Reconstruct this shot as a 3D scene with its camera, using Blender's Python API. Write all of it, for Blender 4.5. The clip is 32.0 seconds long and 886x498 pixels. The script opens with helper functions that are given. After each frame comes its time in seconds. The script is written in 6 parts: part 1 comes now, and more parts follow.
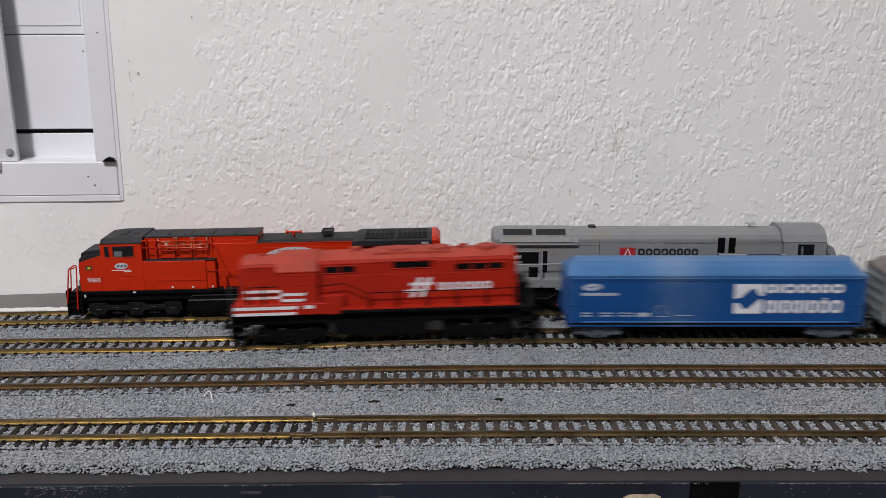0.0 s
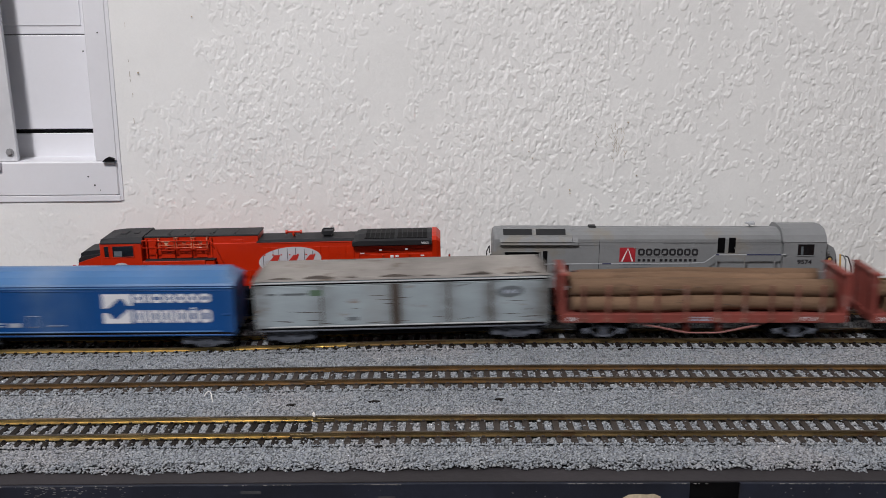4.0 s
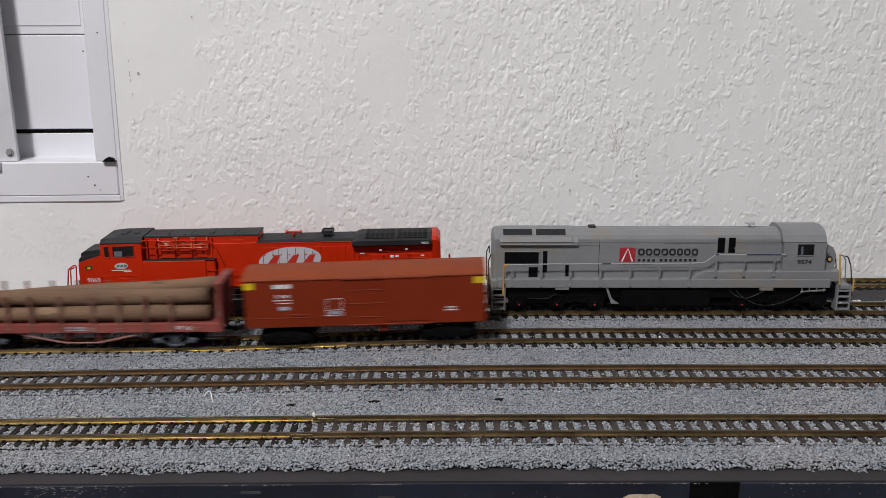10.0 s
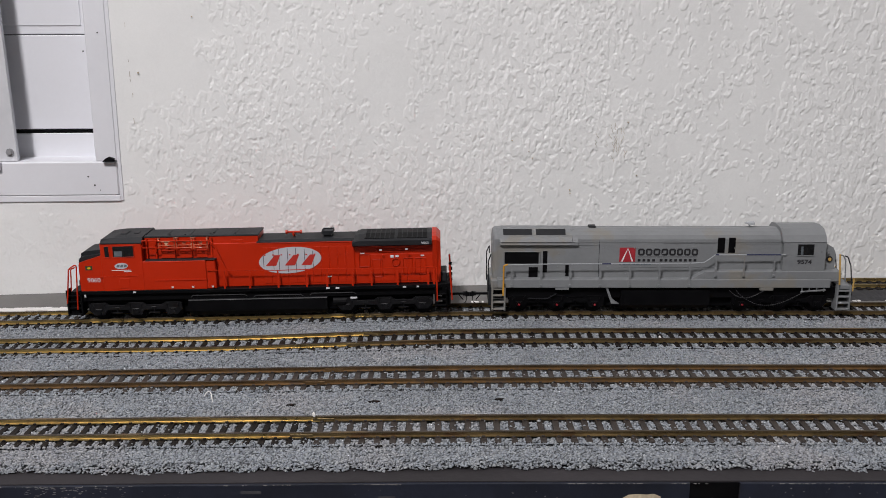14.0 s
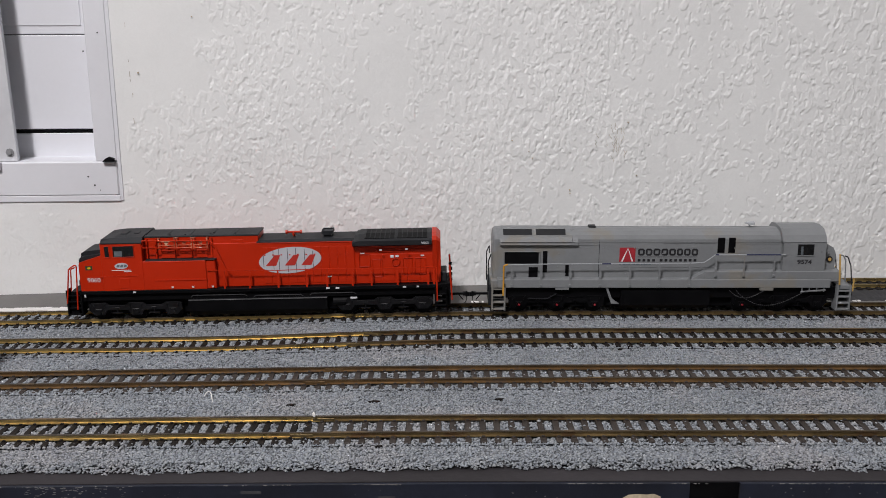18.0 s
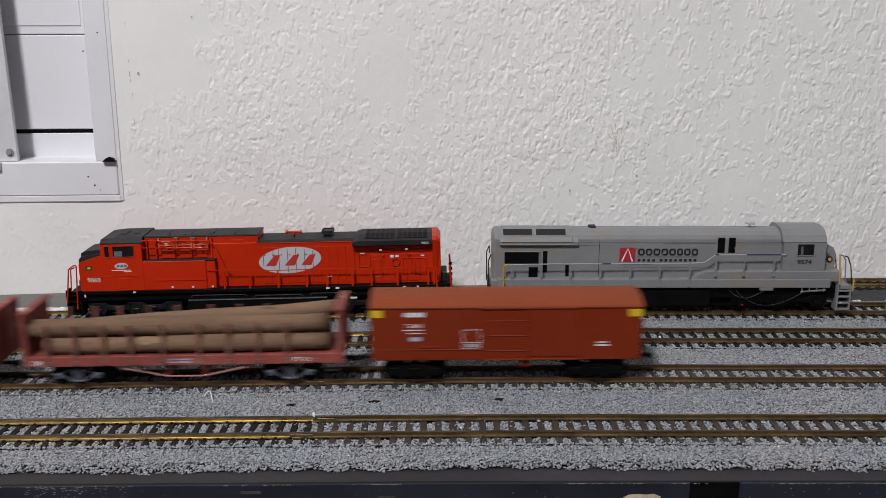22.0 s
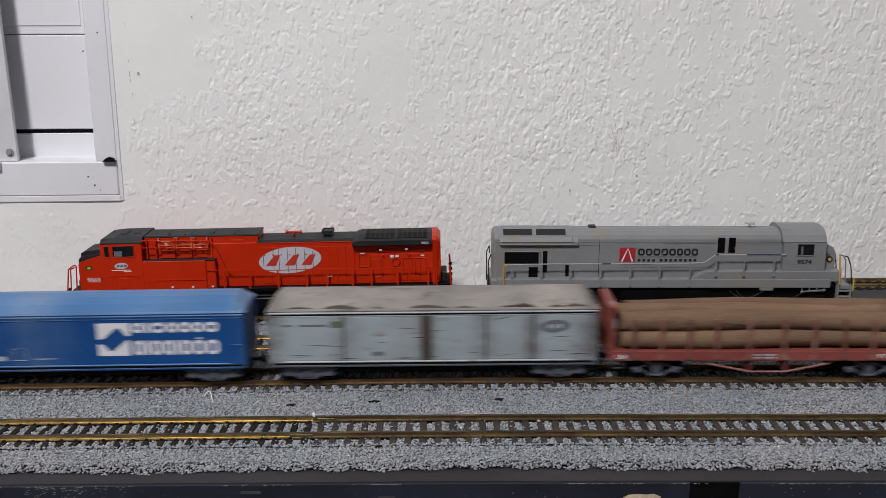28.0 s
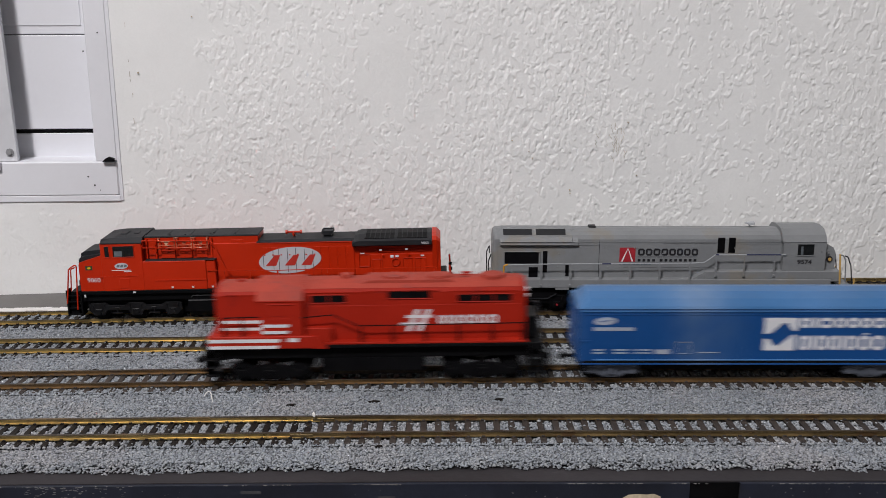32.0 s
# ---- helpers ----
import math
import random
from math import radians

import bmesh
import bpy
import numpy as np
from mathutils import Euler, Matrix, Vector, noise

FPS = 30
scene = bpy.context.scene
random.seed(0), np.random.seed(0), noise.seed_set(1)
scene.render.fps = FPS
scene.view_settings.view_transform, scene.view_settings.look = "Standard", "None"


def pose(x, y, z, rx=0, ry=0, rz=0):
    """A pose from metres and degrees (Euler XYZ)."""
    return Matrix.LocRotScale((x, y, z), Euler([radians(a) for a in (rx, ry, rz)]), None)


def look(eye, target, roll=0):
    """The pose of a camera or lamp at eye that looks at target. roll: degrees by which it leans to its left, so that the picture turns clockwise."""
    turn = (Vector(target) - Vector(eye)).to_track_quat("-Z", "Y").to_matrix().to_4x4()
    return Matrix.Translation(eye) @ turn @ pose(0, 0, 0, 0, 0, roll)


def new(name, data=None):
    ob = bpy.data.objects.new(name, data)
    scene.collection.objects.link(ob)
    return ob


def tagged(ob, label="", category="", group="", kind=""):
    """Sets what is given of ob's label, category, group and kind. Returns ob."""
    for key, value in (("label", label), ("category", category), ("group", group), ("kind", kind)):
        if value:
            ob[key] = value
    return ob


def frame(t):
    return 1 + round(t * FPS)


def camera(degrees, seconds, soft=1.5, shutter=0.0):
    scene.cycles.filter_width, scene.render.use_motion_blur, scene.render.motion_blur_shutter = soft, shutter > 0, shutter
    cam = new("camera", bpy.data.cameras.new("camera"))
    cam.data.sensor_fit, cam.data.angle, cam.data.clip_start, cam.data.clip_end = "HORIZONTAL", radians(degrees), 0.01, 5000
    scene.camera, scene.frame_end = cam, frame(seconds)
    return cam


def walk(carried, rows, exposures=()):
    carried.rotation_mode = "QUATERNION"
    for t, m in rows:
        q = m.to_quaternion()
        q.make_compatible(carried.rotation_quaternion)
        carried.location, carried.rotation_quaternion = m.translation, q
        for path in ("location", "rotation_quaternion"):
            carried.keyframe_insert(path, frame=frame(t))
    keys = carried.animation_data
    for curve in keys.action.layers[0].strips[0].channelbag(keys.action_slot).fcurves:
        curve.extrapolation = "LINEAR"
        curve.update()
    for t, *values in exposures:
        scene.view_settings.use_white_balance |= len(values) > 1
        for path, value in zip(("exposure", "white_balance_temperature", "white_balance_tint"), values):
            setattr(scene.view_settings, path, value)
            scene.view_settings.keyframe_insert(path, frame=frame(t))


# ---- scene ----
ZT = 0.9          # height of the sleeper tops over the floor
TURN = 3.43       # the plastered wall stands this many degrees off the tracks
cam = camera(49.0, 32.0, soft=0.9, shutter=1.5)
VIEW = pose(0, 0, ZT + 0.190, 90 - 14.2555, 0, 0)
walk(cam, [(0.0, VIEW), (32.0, VIEW)], [(0.0, 0.0, 6500, 10), (32.0, 0.0, 6500, 10)])

# ---- world and light ----
world = bpy.data.worlds.new("room_world")
scene.world = world
world.use_nodes = True
world.node_tree.nodes["Background"].inputs[0].default_value = (0.75, 0.85, 1.0, 1)
world.node_tree.nodes["Background"].inputs[1].default_value = 0.02


def lamp(name, eye, target, watts, size, colour):
    data = bpy.data.lights.new(name, "AREA")
    data.energy, data.shape, data.size, data.color = watts, "DISK", size, colour
    ob = new(name, data)
    ob.matrix_world = look(eye, target)
    return ob


lamp("ceiling_lamp", (-0.52, -0.70, ZT + 1.66), (0.0, 0.35, ZT), 48, 0.26, (1.0, 0.966, 0.978))

# ---- materials ----
MM = 0.001


def material(name, colour, rough=0.6, metal=0.0, vary=0.12, grain=900.0, patch=60.0, bump=0.15, spot=None, spot_at=0.62,
             spot_scale=120.0, gloss=0.5, island=0.0, each=0.0, stretch=None, fades=(), shades=()):
    """A surface with grain at two sizes, fine relief and, if asked, stains of another colour."""
    m = bpy.data.materials.new(name)
    m.use_nodes = True
    t = m.node_tree
    n, l = t.nodes, t.links
    p = n["Principled BSDF"]
    p.inputs["Metallic"].default_value = metal
    p.inputs["Specular IOR Level"].default_value = gloss
    at = n.new("ShaderNodeTexCoord").outputs["Object"]
    if stretch:
        mp = n.new("ShaderNodeMapping")
        mp.inputs["Scale"].default_value = stretch
        l.new(at, mp.inputs[0])
        at = mp.outputs[0]

    def cloud(scale, detail=4.0, rough_=0.6):
        c = n.new("ShaderNodeTexNoise")
        c.inputs["Scale"].default_value = scale
        c.inputs["Detail"].default_value = detail
        c.inputs["Roughness"].default_value = rough_
        l.new(at, c.inputs["Vector"])
        return c.outputs["Fac"]

    def blend(kind, fac, a, b):
        x = n.new("ShaderNodeMix")
        x.data_type, x.blend_type = "RGBA", kind
        for sock, v in ((x.inputs[0], fac), (x.inputs[6], a), (x.inputs[7], b)):
            if isinstance(v, (int, float)):
                sock.default_value = v
            elif isinstance(v, tuple):
                sock.default_value = (*v, 1)
            else:
                l.new(v, sock)
        return x.outputs[2]

    def ramp(fac, lo, hi, a=0.0, b=1.0):
        r = n.new("ShaderNodeMapRange")
        r.inputs[1].default_value, r.inputs[2].default_value = lo, hi
        r.inputs[3].default_value, r.inputs[4].default_value = a, b
        l.new(fac, r.inputs[0])
        return r.outputs[0]

    fine, broad = cloud(grain, 3.0), cloud(patch, 5.0)
    dark = tuple(c * (1 - 2.0 * vary) for c in colour)
    light = tuple(min(1, c * (1 + 1.2 * vary)) for c in colour)
    col = blend("MIX", ramp(broad, 0.3, 0.7), dark, light)
    col = blend("MULTIPLY", 1.0, col, blend("MIX", ramp(fine, 0.3, 0.7), (1 - vary,) * 3, (1.0, 1.0, 1.0)))
    if spot:
        col = blend("MIX", ramp(cloud(spot_scale, 6.0), spot_at, spot_at + 0.06), col, spot)
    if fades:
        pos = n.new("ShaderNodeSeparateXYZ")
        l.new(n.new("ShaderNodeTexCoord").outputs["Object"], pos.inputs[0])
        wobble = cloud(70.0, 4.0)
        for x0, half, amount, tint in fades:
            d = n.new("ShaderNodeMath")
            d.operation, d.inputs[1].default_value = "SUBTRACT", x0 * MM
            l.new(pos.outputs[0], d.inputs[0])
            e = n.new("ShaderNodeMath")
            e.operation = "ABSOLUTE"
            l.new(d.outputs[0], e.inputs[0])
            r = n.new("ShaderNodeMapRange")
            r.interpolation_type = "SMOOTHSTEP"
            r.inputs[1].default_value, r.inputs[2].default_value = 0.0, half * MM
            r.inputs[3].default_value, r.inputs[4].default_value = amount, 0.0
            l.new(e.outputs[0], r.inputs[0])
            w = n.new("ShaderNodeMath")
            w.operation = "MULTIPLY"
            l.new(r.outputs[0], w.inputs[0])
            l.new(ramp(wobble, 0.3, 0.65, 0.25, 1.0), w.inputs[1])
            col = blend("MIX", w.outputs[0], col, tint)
    if island:
        g = n.new("ShaderNodeNewGeometry").outputs["Random Per Island"]
        col = blend("MULTIPLY", 1.0, col, blend("MIX", g, (1 - island,) * 3, (1 + island * 0.55,) * 3))
    if shades:
        r = n.new("ShaderNodeValToRGB")
        r.color_ramp.interpolation = "CONSTANT"
        for k, c in enumerate(shades):
            el = r.color_ramp.elements[k] if k < 2 else r.color_ramp.elements.new(k / len(shades))
            el.position, el.color = k / len(shades), (*c, 1)
        l.new(n.new("ShaderNodeNewGeometry").outputs["Random Per Island"], r.inputs[0])
        col = blend("MULTIPLY", 1.0, col, r.outputs[0])
    if each:
        g = n.new("ShaderNodeObjectInfo").outputs["Random"]
        col = blend("MULTIPLY", 1.0, col, blend("MIX", g, (1 - each,) * 3, (1.0, 1.0, 1.0)))
    l.new(col, p.inputs["Base Color"])
    l.new(ramp(broad, 0.25, 0.75, max(0.03, rough - 0.09), min(1, rough + 0.09)), p.inputs["Roughness"])
    if bump:
        b = n.new("ShaderNodeBump")
        b.inputs["Strength"].default_value, b.inputs["Distance"].default_value = bump, 0.0006
        l.new(fine, b.inputs["Height"])
        l.new(b.outputs[0], p.inputs["Normal"])
    return m


PLASTER = material("wall_plaster", (0.808, 0.816, 0.810), 0.75, vary=0.025, grain=700, patch=9, bump=0.12,
                   spot=(0.62, 0.56, 0.47), spot_at=0.74, spot_scale=40, gloss=0.3)
ROOM = material("room_paint", (0.55, 0.54, 0.53), 0.8, vary=0.03, patch=4, grain=200, gloss=0.3)
FLOOR = material("floor_tile", (0.22, 0.20, 0.18), 0.4, vary=0.06, patch=3, grain=90)
WHITE_METAL = material("white_window_paint", (0.735, 0.745, 0.785), 0.45, vary=0.015, patch=20, grain=400, bump=0.04,
                       spot=(0.5, 0.48, 0.46), spot_at=0.78, spot_scale=160)
GREY_LEAF = material("grey_window_paint", (0.60, 0.61, 0.64), 0.45, vary=0.03, patch=20, grain=400, bump=0.04)
KNOB = material("dull_grey_metal", (0.34, 0.345, 0.36), 0.45, metal=0.3, vary=0.1, bump=0.05)
GAP = material("dark_gap", (0.045, 0.045, 0.052), 0.8, bump=0)
STONE = material("ballast_stone", (0.318, 0.344, 0.372), 0.85, vary=0.07, grain=1800, patch=25, bump=0.3, gloss=0.3,
                 spot=(0.334, 0.345, 0.364), spot_at=0.52, spot_scale=9,
                 shades=((1.0, 1.0, 1.0), (0.82, 0.83, 0.84), (1.08, 1.07, 1.04), (0.92, 0.92, 0.94), (0.70, 0.69, 0.68), (1.0, 0.98, 0.95),
                         (0.86, 0.88, 0.92), (1.20, 1.19, 1.16), (0.95, 0.96, 0.98), (0.78, 0.78, 0.80), (1.05, 1.03, 1.0), (0.58, 0.58, 0.59)))
BED = material("ballast_bed", (0.22, 0.23, 0.245), 0.95, vary=0.2, grain=900, patch=40, bump=0.8, gloss=0.2)
BOARD = material("dark_board", (0.034, 0.031, 0.034), 0.7, gloss=0.25, vary=0.12, grain=300, patch=15, bump=0.2)
NAVY = material("navy_board_edge", (0.012, 0.016, 0.030), 0.45, vary=0.2, grain=300, patch=20, bump=0.2,
                spot=(0.25, 0.25, 0.26), spot_at=0.70, spot_scale=90)
CRACK = material("plaster_crack", (0.62, 0.56, 0.50), 0.9, vary=0.2)
STAIN = material("brown_plaster_stain", (0.66, 0.61, 0.535), 0.9, vary=0.15)
SCUFF = material("pale_scuffs", (0.25, 0.24, 0.24), 0.8, vary=0.3, grain=600)
CHIPPED = material("chipped_wood", (0.55, 0.46, 0.33), 0.8, vary=0.2)
CORK = material("grey_underlay", (0.17, 0.165, 0.16), 0.9, vary=0.08, grain=1200, patch=20, bump=0.4, gloss=0.2)
BANK = material("dark_bank", (0.055, 0.055, 0.058), 0.9, vary=0.2, grain=500, patch=60, bump=0.3, gloss=0.2)
FILLER = material("white_filler", (0.75, 0.74, 0.72), 0.85, vary=0.06, grain=700, patch=90, bump=0.5)
BRASS = material("brass_rail", (0.62, 0.46, 0.19), 0.32, metal=0.85, vary=0.16, grain=600, patch=35, bump=0.08,
                 spot=(0.40, 0.28, 0.12), spot_at=0.56, spot_scale=60)
DULL_BRASS = material("dull_brass_rail", (0.25, 0.18, 0.085), 0.40, metal=0.8, vary=0.16, grain=600, patch=35, bump=0.08,
                      spot=(0.16, 0.10, 0.05), spot_at=0.54, spot_scale=60)
BROWN_RAIL = material("tarnished_rail", (0.22, 0.132, 0.058), 0.42, metal=0.6, vary=0.2, grain=600, patch=35, bump=0.1,
                      spot=(0.14, 0.095, 0.06), spot_at=0.54, spot_scale=60)
RAIL_TOP = material("tarnished_rail_top", (0.085, 0.066, 0.046), 0.5, metal=0.45, vary=0.25, grain=600, patch=30, bump=0.1,
                    spot=(0.16, 0.11, 0.055), spot_at=0.58, spot_scale=30)
SLEEPER = material("sleeper_plastic", (0.014, 0.011, 0.010), 0.65, gloss=0.25, vary=0.15, grain=900, patch=80, bump=0.3, each=0.35)
SLEEPER_BROWN = material("sleeper_brown", (0.048, 0.037, 0.031), 0.65, vary=0.15, grain=900, patch=80, bump=0.3, each=0.35)
BLACK = material("black_plastic", (0.004, 0.004, 0.0048), 0.5, vary=0.15, bump=0.1, gloss=0.08)
TRUCK = material("satin_black_truck", (0.006, 0.006, 0.0075), 0.34, vary=0.2, grain=800, patch=90, bump=0.15, gloss=0.5)
DARK = material("dark_frame", (0.005, 0.005, 0.006), 0.5, gloss=0.12, vary=0.2, grain=800, patch=90, bump=0.2)
RED = material("red_loco_paint", (0.48, 0.021, 0.002), 0.40, gloss=0.28, vary=0.04, grain=700, patch=30, bump=0.04)
# lighter red with tan flecks, painting the highlights on the pipe racks
RACK = material("pale_highlight_red", (0.55, 0.12, 0.06), 0.5, gloss=0.3, vary=0.2, grain=700, patch=150, bump=0.05,
                spot=(0.60, 0.34, 0.22), spot_at=0.52, spot_scale=160)
CHARCOAL = material("charcoal_paint", (0.017, 0.018, 0.021), 0.55, gloss=0.25, vary=0.08, grain=900, patch=60, bump=0.1)
GREY = material("grey_loco_paint", (0.207, 0.217, 0.225), 0.5, gloss=0.35, vary=0.05, grain=500, patch=45, bump=0.10,
                spot=(0.205, 0.198, 0.18), spot_at=0.55, spot_scale=22)
WORN_RED = material("faded_red_paint", (0.35, 0.0155, 0.0055), 0.55, gloss=0.16, vary=0.06, grain=700, patch=30, bump=0.08,
                    spot=(0.27, 0.0135, 0.007), spot_at=0.60, spot_scale=70)
# roof dust, with the brighter light on top mixed into the same colour
WORN_LIT_ROOF = material("dusty_lit_red_roof", (0.37, 0.055, 0.036), 0.7, gloss=0.2, vary=0.10, grain=700, patch=40, bump=0.1,
                     spot=(0.25, 0.05, 0.04), spot_at=0.58, spot_scale=45)
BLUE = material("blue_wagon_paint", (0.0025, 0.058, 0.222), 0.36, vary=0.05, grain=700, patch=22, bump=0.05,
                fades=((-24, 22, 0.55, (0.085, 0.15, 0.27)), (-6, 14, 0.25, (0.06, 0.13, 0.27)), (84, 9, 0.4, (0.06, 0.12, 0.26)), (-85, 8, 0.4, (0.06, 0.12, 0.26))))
# paler copy of the blue: light on the roof, gloss along eave and track
BLUE_LIT = material("lit_blue", (0.046, 0.15, 0.34), 0.36, vary=0.08, grain=600, patch=25, bump=0.05,
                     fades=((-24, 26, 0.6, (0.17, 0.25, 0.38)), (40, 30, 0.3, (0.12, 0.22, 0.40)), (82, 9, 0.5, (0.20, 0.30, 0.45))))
GRIME = (0.075, 0.063, 0.054)
PALE = material("weathered_pale_paint", (0.295, 0.35, 0.382), 0.6, vary=0.08, grain=500, patch=30, bump=0.1,
                spot=(0.20, 0.165, 0.14), spot_at=0.63, spot_scale=55, stretch=(1, 1, 2.6),
                fades=((-3.2, 8, 0.95, GRIME), (79, 16, 0.55, GRIME), (26, 11, 0.55, GRIME), (50, 8, 0.75, GRIME), (-45, 12, 0.40, GRIME), (-82, 12, 0.75, GRIME), (82, 9, 0.8, GRIME), (-14, 12, 0.35, (0.22, 0.20, 0.185))))
PALE_EDGE = material("pale_edge_paint", (0.44, 0.46, 0.47), 0.5, vary=0.1, grain=500, patch=60, bump=0.05,
                     spot=(0.16, 0.13, 0.11), spot_at=0.60, spot_scale=40)
PALE_ROOF = material("weathered_pale_roof", (0.235, 0.22, 0.205), 0.65, vary=0.14, grain=500, patch=45, bump=0.15,
                     spot=(0.10, 0.075, 0.058), spot_at=0.56, spot_scale=34, stretch=(1, 1.6, 3.0),
                     fades=((-60, 25, 0.35, (0.36, 0.34, 0.31)), (60, 18, 0.6, (0.40, 0.38, 0.345)), (5, 20, 0.3, GRIME), (-82, 10, 0.6, GRIME), (82, 8, 0.7, GRIME)))
SOOT = material("brown_grime", (0.065, 0.051, 0.043), 0.8, vary=0.2, bump=0.1)
# lighter oxide for the roof: the light from above is put into its colour
OXIDE_LIT = material("lit_oxide_roof", (0.225, 0.048, 0.016), 0.7, gloss=0.2, vary=0.06, grain=700, patch=25, bump=0.06)
OXIDE = material("oxide_red_paint", (0.173, 0.0185, 0.002), 0.5, gloss=0.3, vary=0.04, grain=700, patch=30, bump=0.05)
FLAT_RED = material("weathered_flatcar_red", (0.275, 0.066, 0.053), 0.62, gloss=0.3, each=0.25, vary=0.12, grain=800, patch=40, bump=0.15,
                    spot=(0.30, 0.15, 0.13), spot_at=0.57, spot_scale=60)
STAKE = material("dusty_brown_stake", (0.235, 0.095, 0.072), 0.65, gloss=0.3, each=0.3, vary=0.15, grain=800, patch=60, bump=0.15,
                 spot=(0.26, 0.16, 0.13), spot_at=0.56, spot_scale=70)
TRUSS = material("faded_pink_rod", (0.36, 0.165, 0.15), 0.6, vary=0.12, grain=800, patch=60, bump=0.1)
BARK = material("log_bark", (0.212, 0.132, 0.083), 0.85, gloss=0.25, vary=0.16, grain=900, patch=70, bump=0.5, each=0.2,
                spot=(0.10, 0.064, 0.042), spot_at=0.60, spot_scale=60, stretch=(0.25, 1, 1))
BARE = material("bare_wood", (0.265, 0.175, 0.108), 0.8, gloss=0.25, vary=0.16, grain=900, patch=90, bump=0.4, stretch=(0.3, 1, 1))
STEEL = material("wheel_steel", (0.10, 0.10, 0.105), 0.4, metal=0.7, vary=0.2, bump=0.1)
GREY_BOGIE = material("grey_bogie", (0.082, 0.093, 0.118), 0.55, vary=0.15, bump=0.2)
GLASS = material("dark_glass", (0.010, 0.011, 0.012), 0.12, vary=0.1, bump=0)
LETTER = material("white_lettering", (0.66, 0.67, 0.70), 0.5, vary=0.04, bump=0)
DULL_LETTER = material("faded_lettering", (0.34, 0.38, 0.46), 0.6, vary=0.1, bump=0)
LETTER_DARK = material("black_lettering", (0.015, 0.015, 0.018), 0.5, vary=0.05, bump=0)
LETTER_RED = material("red_lettering", (0.46, 0.028, 0.018), 0.5, vary=0.03, bump=0)
LETTER_GREY = material("slate_lettering", (0.12, 0.14, 0.155), 0.6, vary=0.1, bump=0)
NAVY_SLEEVE = material("navy_sleeve", (0.012, 0.018, 0.07), 0.5, bump=0)
SILVER = material("silver_oval", (0.48, 0.49, 0.53), 0.45, vary=0.03, bump=0)
YELLOW = material("yellow_paint", (0.60, 0.42, 0.01), 0.45, vary=0.04, bump=0)
ORANGE = material("orange_yellow_rail_paint", (0.60, 0.30, 0.03), 0.45, vary=0.05, bump=0)
GREEN = material("green_patch", (0.09, 0.15, 0.10), 0.5, vary=0.1, bump=0)
CHAIN = material("dull_chain", (0.14, 0.14, 0.145), 0.4, metal=0.6, vary=0.3, grain=900, patch=300, bump=0)
RAIL_GREY = material("light_grey_wire", (0.38, 0.40, 0.42), 0.4, vary=0.05, bump=0)
FLAG = material("dark_green_badge", (0.02, 0.045, 0.016), 0.5, vary=0.1, bump=0)
TAN = material("tan_yellow_rail_paint", (0.52, 0.33, 0.10), 0.5, vary=0.08, bump=0)
RED_DOT = material("red_axle_cap", (0.35, 0.02, 0.03), 0.4, bump=0)

# ---- mesh helpers, in millimetres ----


def mesh_of(bm, name, mat):
    bmesh.ops.scale(bm, vec=(MM, MM, MM), verts=bm.verts)
    bmesh.ops.recalc_face_normals(bm, faces=bm.faces)
    me = bpy.data.meshes.new(name)
    bm.to_mesh(me)
    bm.free()
    me.materials.append(mat)
    return me


def part(name, bm, mat, parent, label=""):
    ob = new(name, mesh_of(bm, name, mat))
    ob.parent = parent
    if label:
        tagged(ob, label)
    return ob


def thing(name, label, category, at=None, group="", kind=""):
    ob = new(name)
    ob.empty_display_size = 0.02
    if at:
        ob.matrix_world = at
    return tagged(ob, label, category, group, kind)


def box(bm, x0, x1, y0, y1, z0, z1, bev=0.0):
    g = bmesh.ops.create_cube(bm, size=1.0)["verts"]
    for v in g:
        v.co = Vector(((x0 + x1) / 2 + v.co.x * (x1 - x0), (y0 + y1) / 2 + v.co.y * (y1 - y0), (z0 + z1) / 2 + v.co.z * (z1 - z0)))
    if bev:
        edges = list({e for v in g for e in v.link_edges})
        bmesh.ops.bevel(bm, geom=edges, offset=bev, segments=1, affect="EDGES")
    return bm


def prism(bm, pts, lo, hi, axis="x"):
    """A polygon of (y, z), (x, z) or (x, y) points, drawn out along the axis x, y or z."""
    def at(p, d):
        return (d, p[0], p[1]) if axis == "x" else (p[0], d, p[1]) if axis == "y" else (p[0], p[1], d)
    a = [bm.verts.new(at(p, lo)) for p in pts]
    b = [bm.verts.new(at(p, hi)) for p in pts]
    n = len(pts)
    bm.faces.new(a)
    bm.faces.new(b[::-1])
    for i in range(n):
        bm.faces.new((a[i], b[i], b[(i + 1) % n], a[(i + 1) % n]))
    return bm


def loft(bm, sections):
    """A hull through outlines in the yz plane, given as (x, points)."""
    rings = [[bm.verts.new((x, y, z)) for y, z in pts] for x, pts in sections]
    n = len(rings[0])
    for a, b in zip(rings, rings[1:]):
        for i in range(n):
            bm.faces.new((a[i], a[(i + 1) % n], b[(i + 1) % n], b[i]))
    bm.faces.new(rings[0][::-1])
    bm.faces.new(rings[-1])
    bmesh.ops.recalc_face_normals(bm, faces=bm.faces[:])
    return bm


def rod(bm, p, q, r, seg=6, r2=None):
    p, q = Vector(p), Vector(q)
    d = q - p
    turn = d.to_track_quat("Z", "Y").to_matrix().to_4x4()
    bmesh.ops.create_cone(bm, cap_ends=True, segments=seg, radius1=r, radius2=r if r2 is None else r2, depth=d.length,
                          matrix=Matrix.Translation((p + q) / 2) @ turn)
    return bm


def wire(bm, pts, r, seg=5):
    for p, q in zip(pts, pts[1:]):
        rod(bm, p, q, r, seg)
    return bm


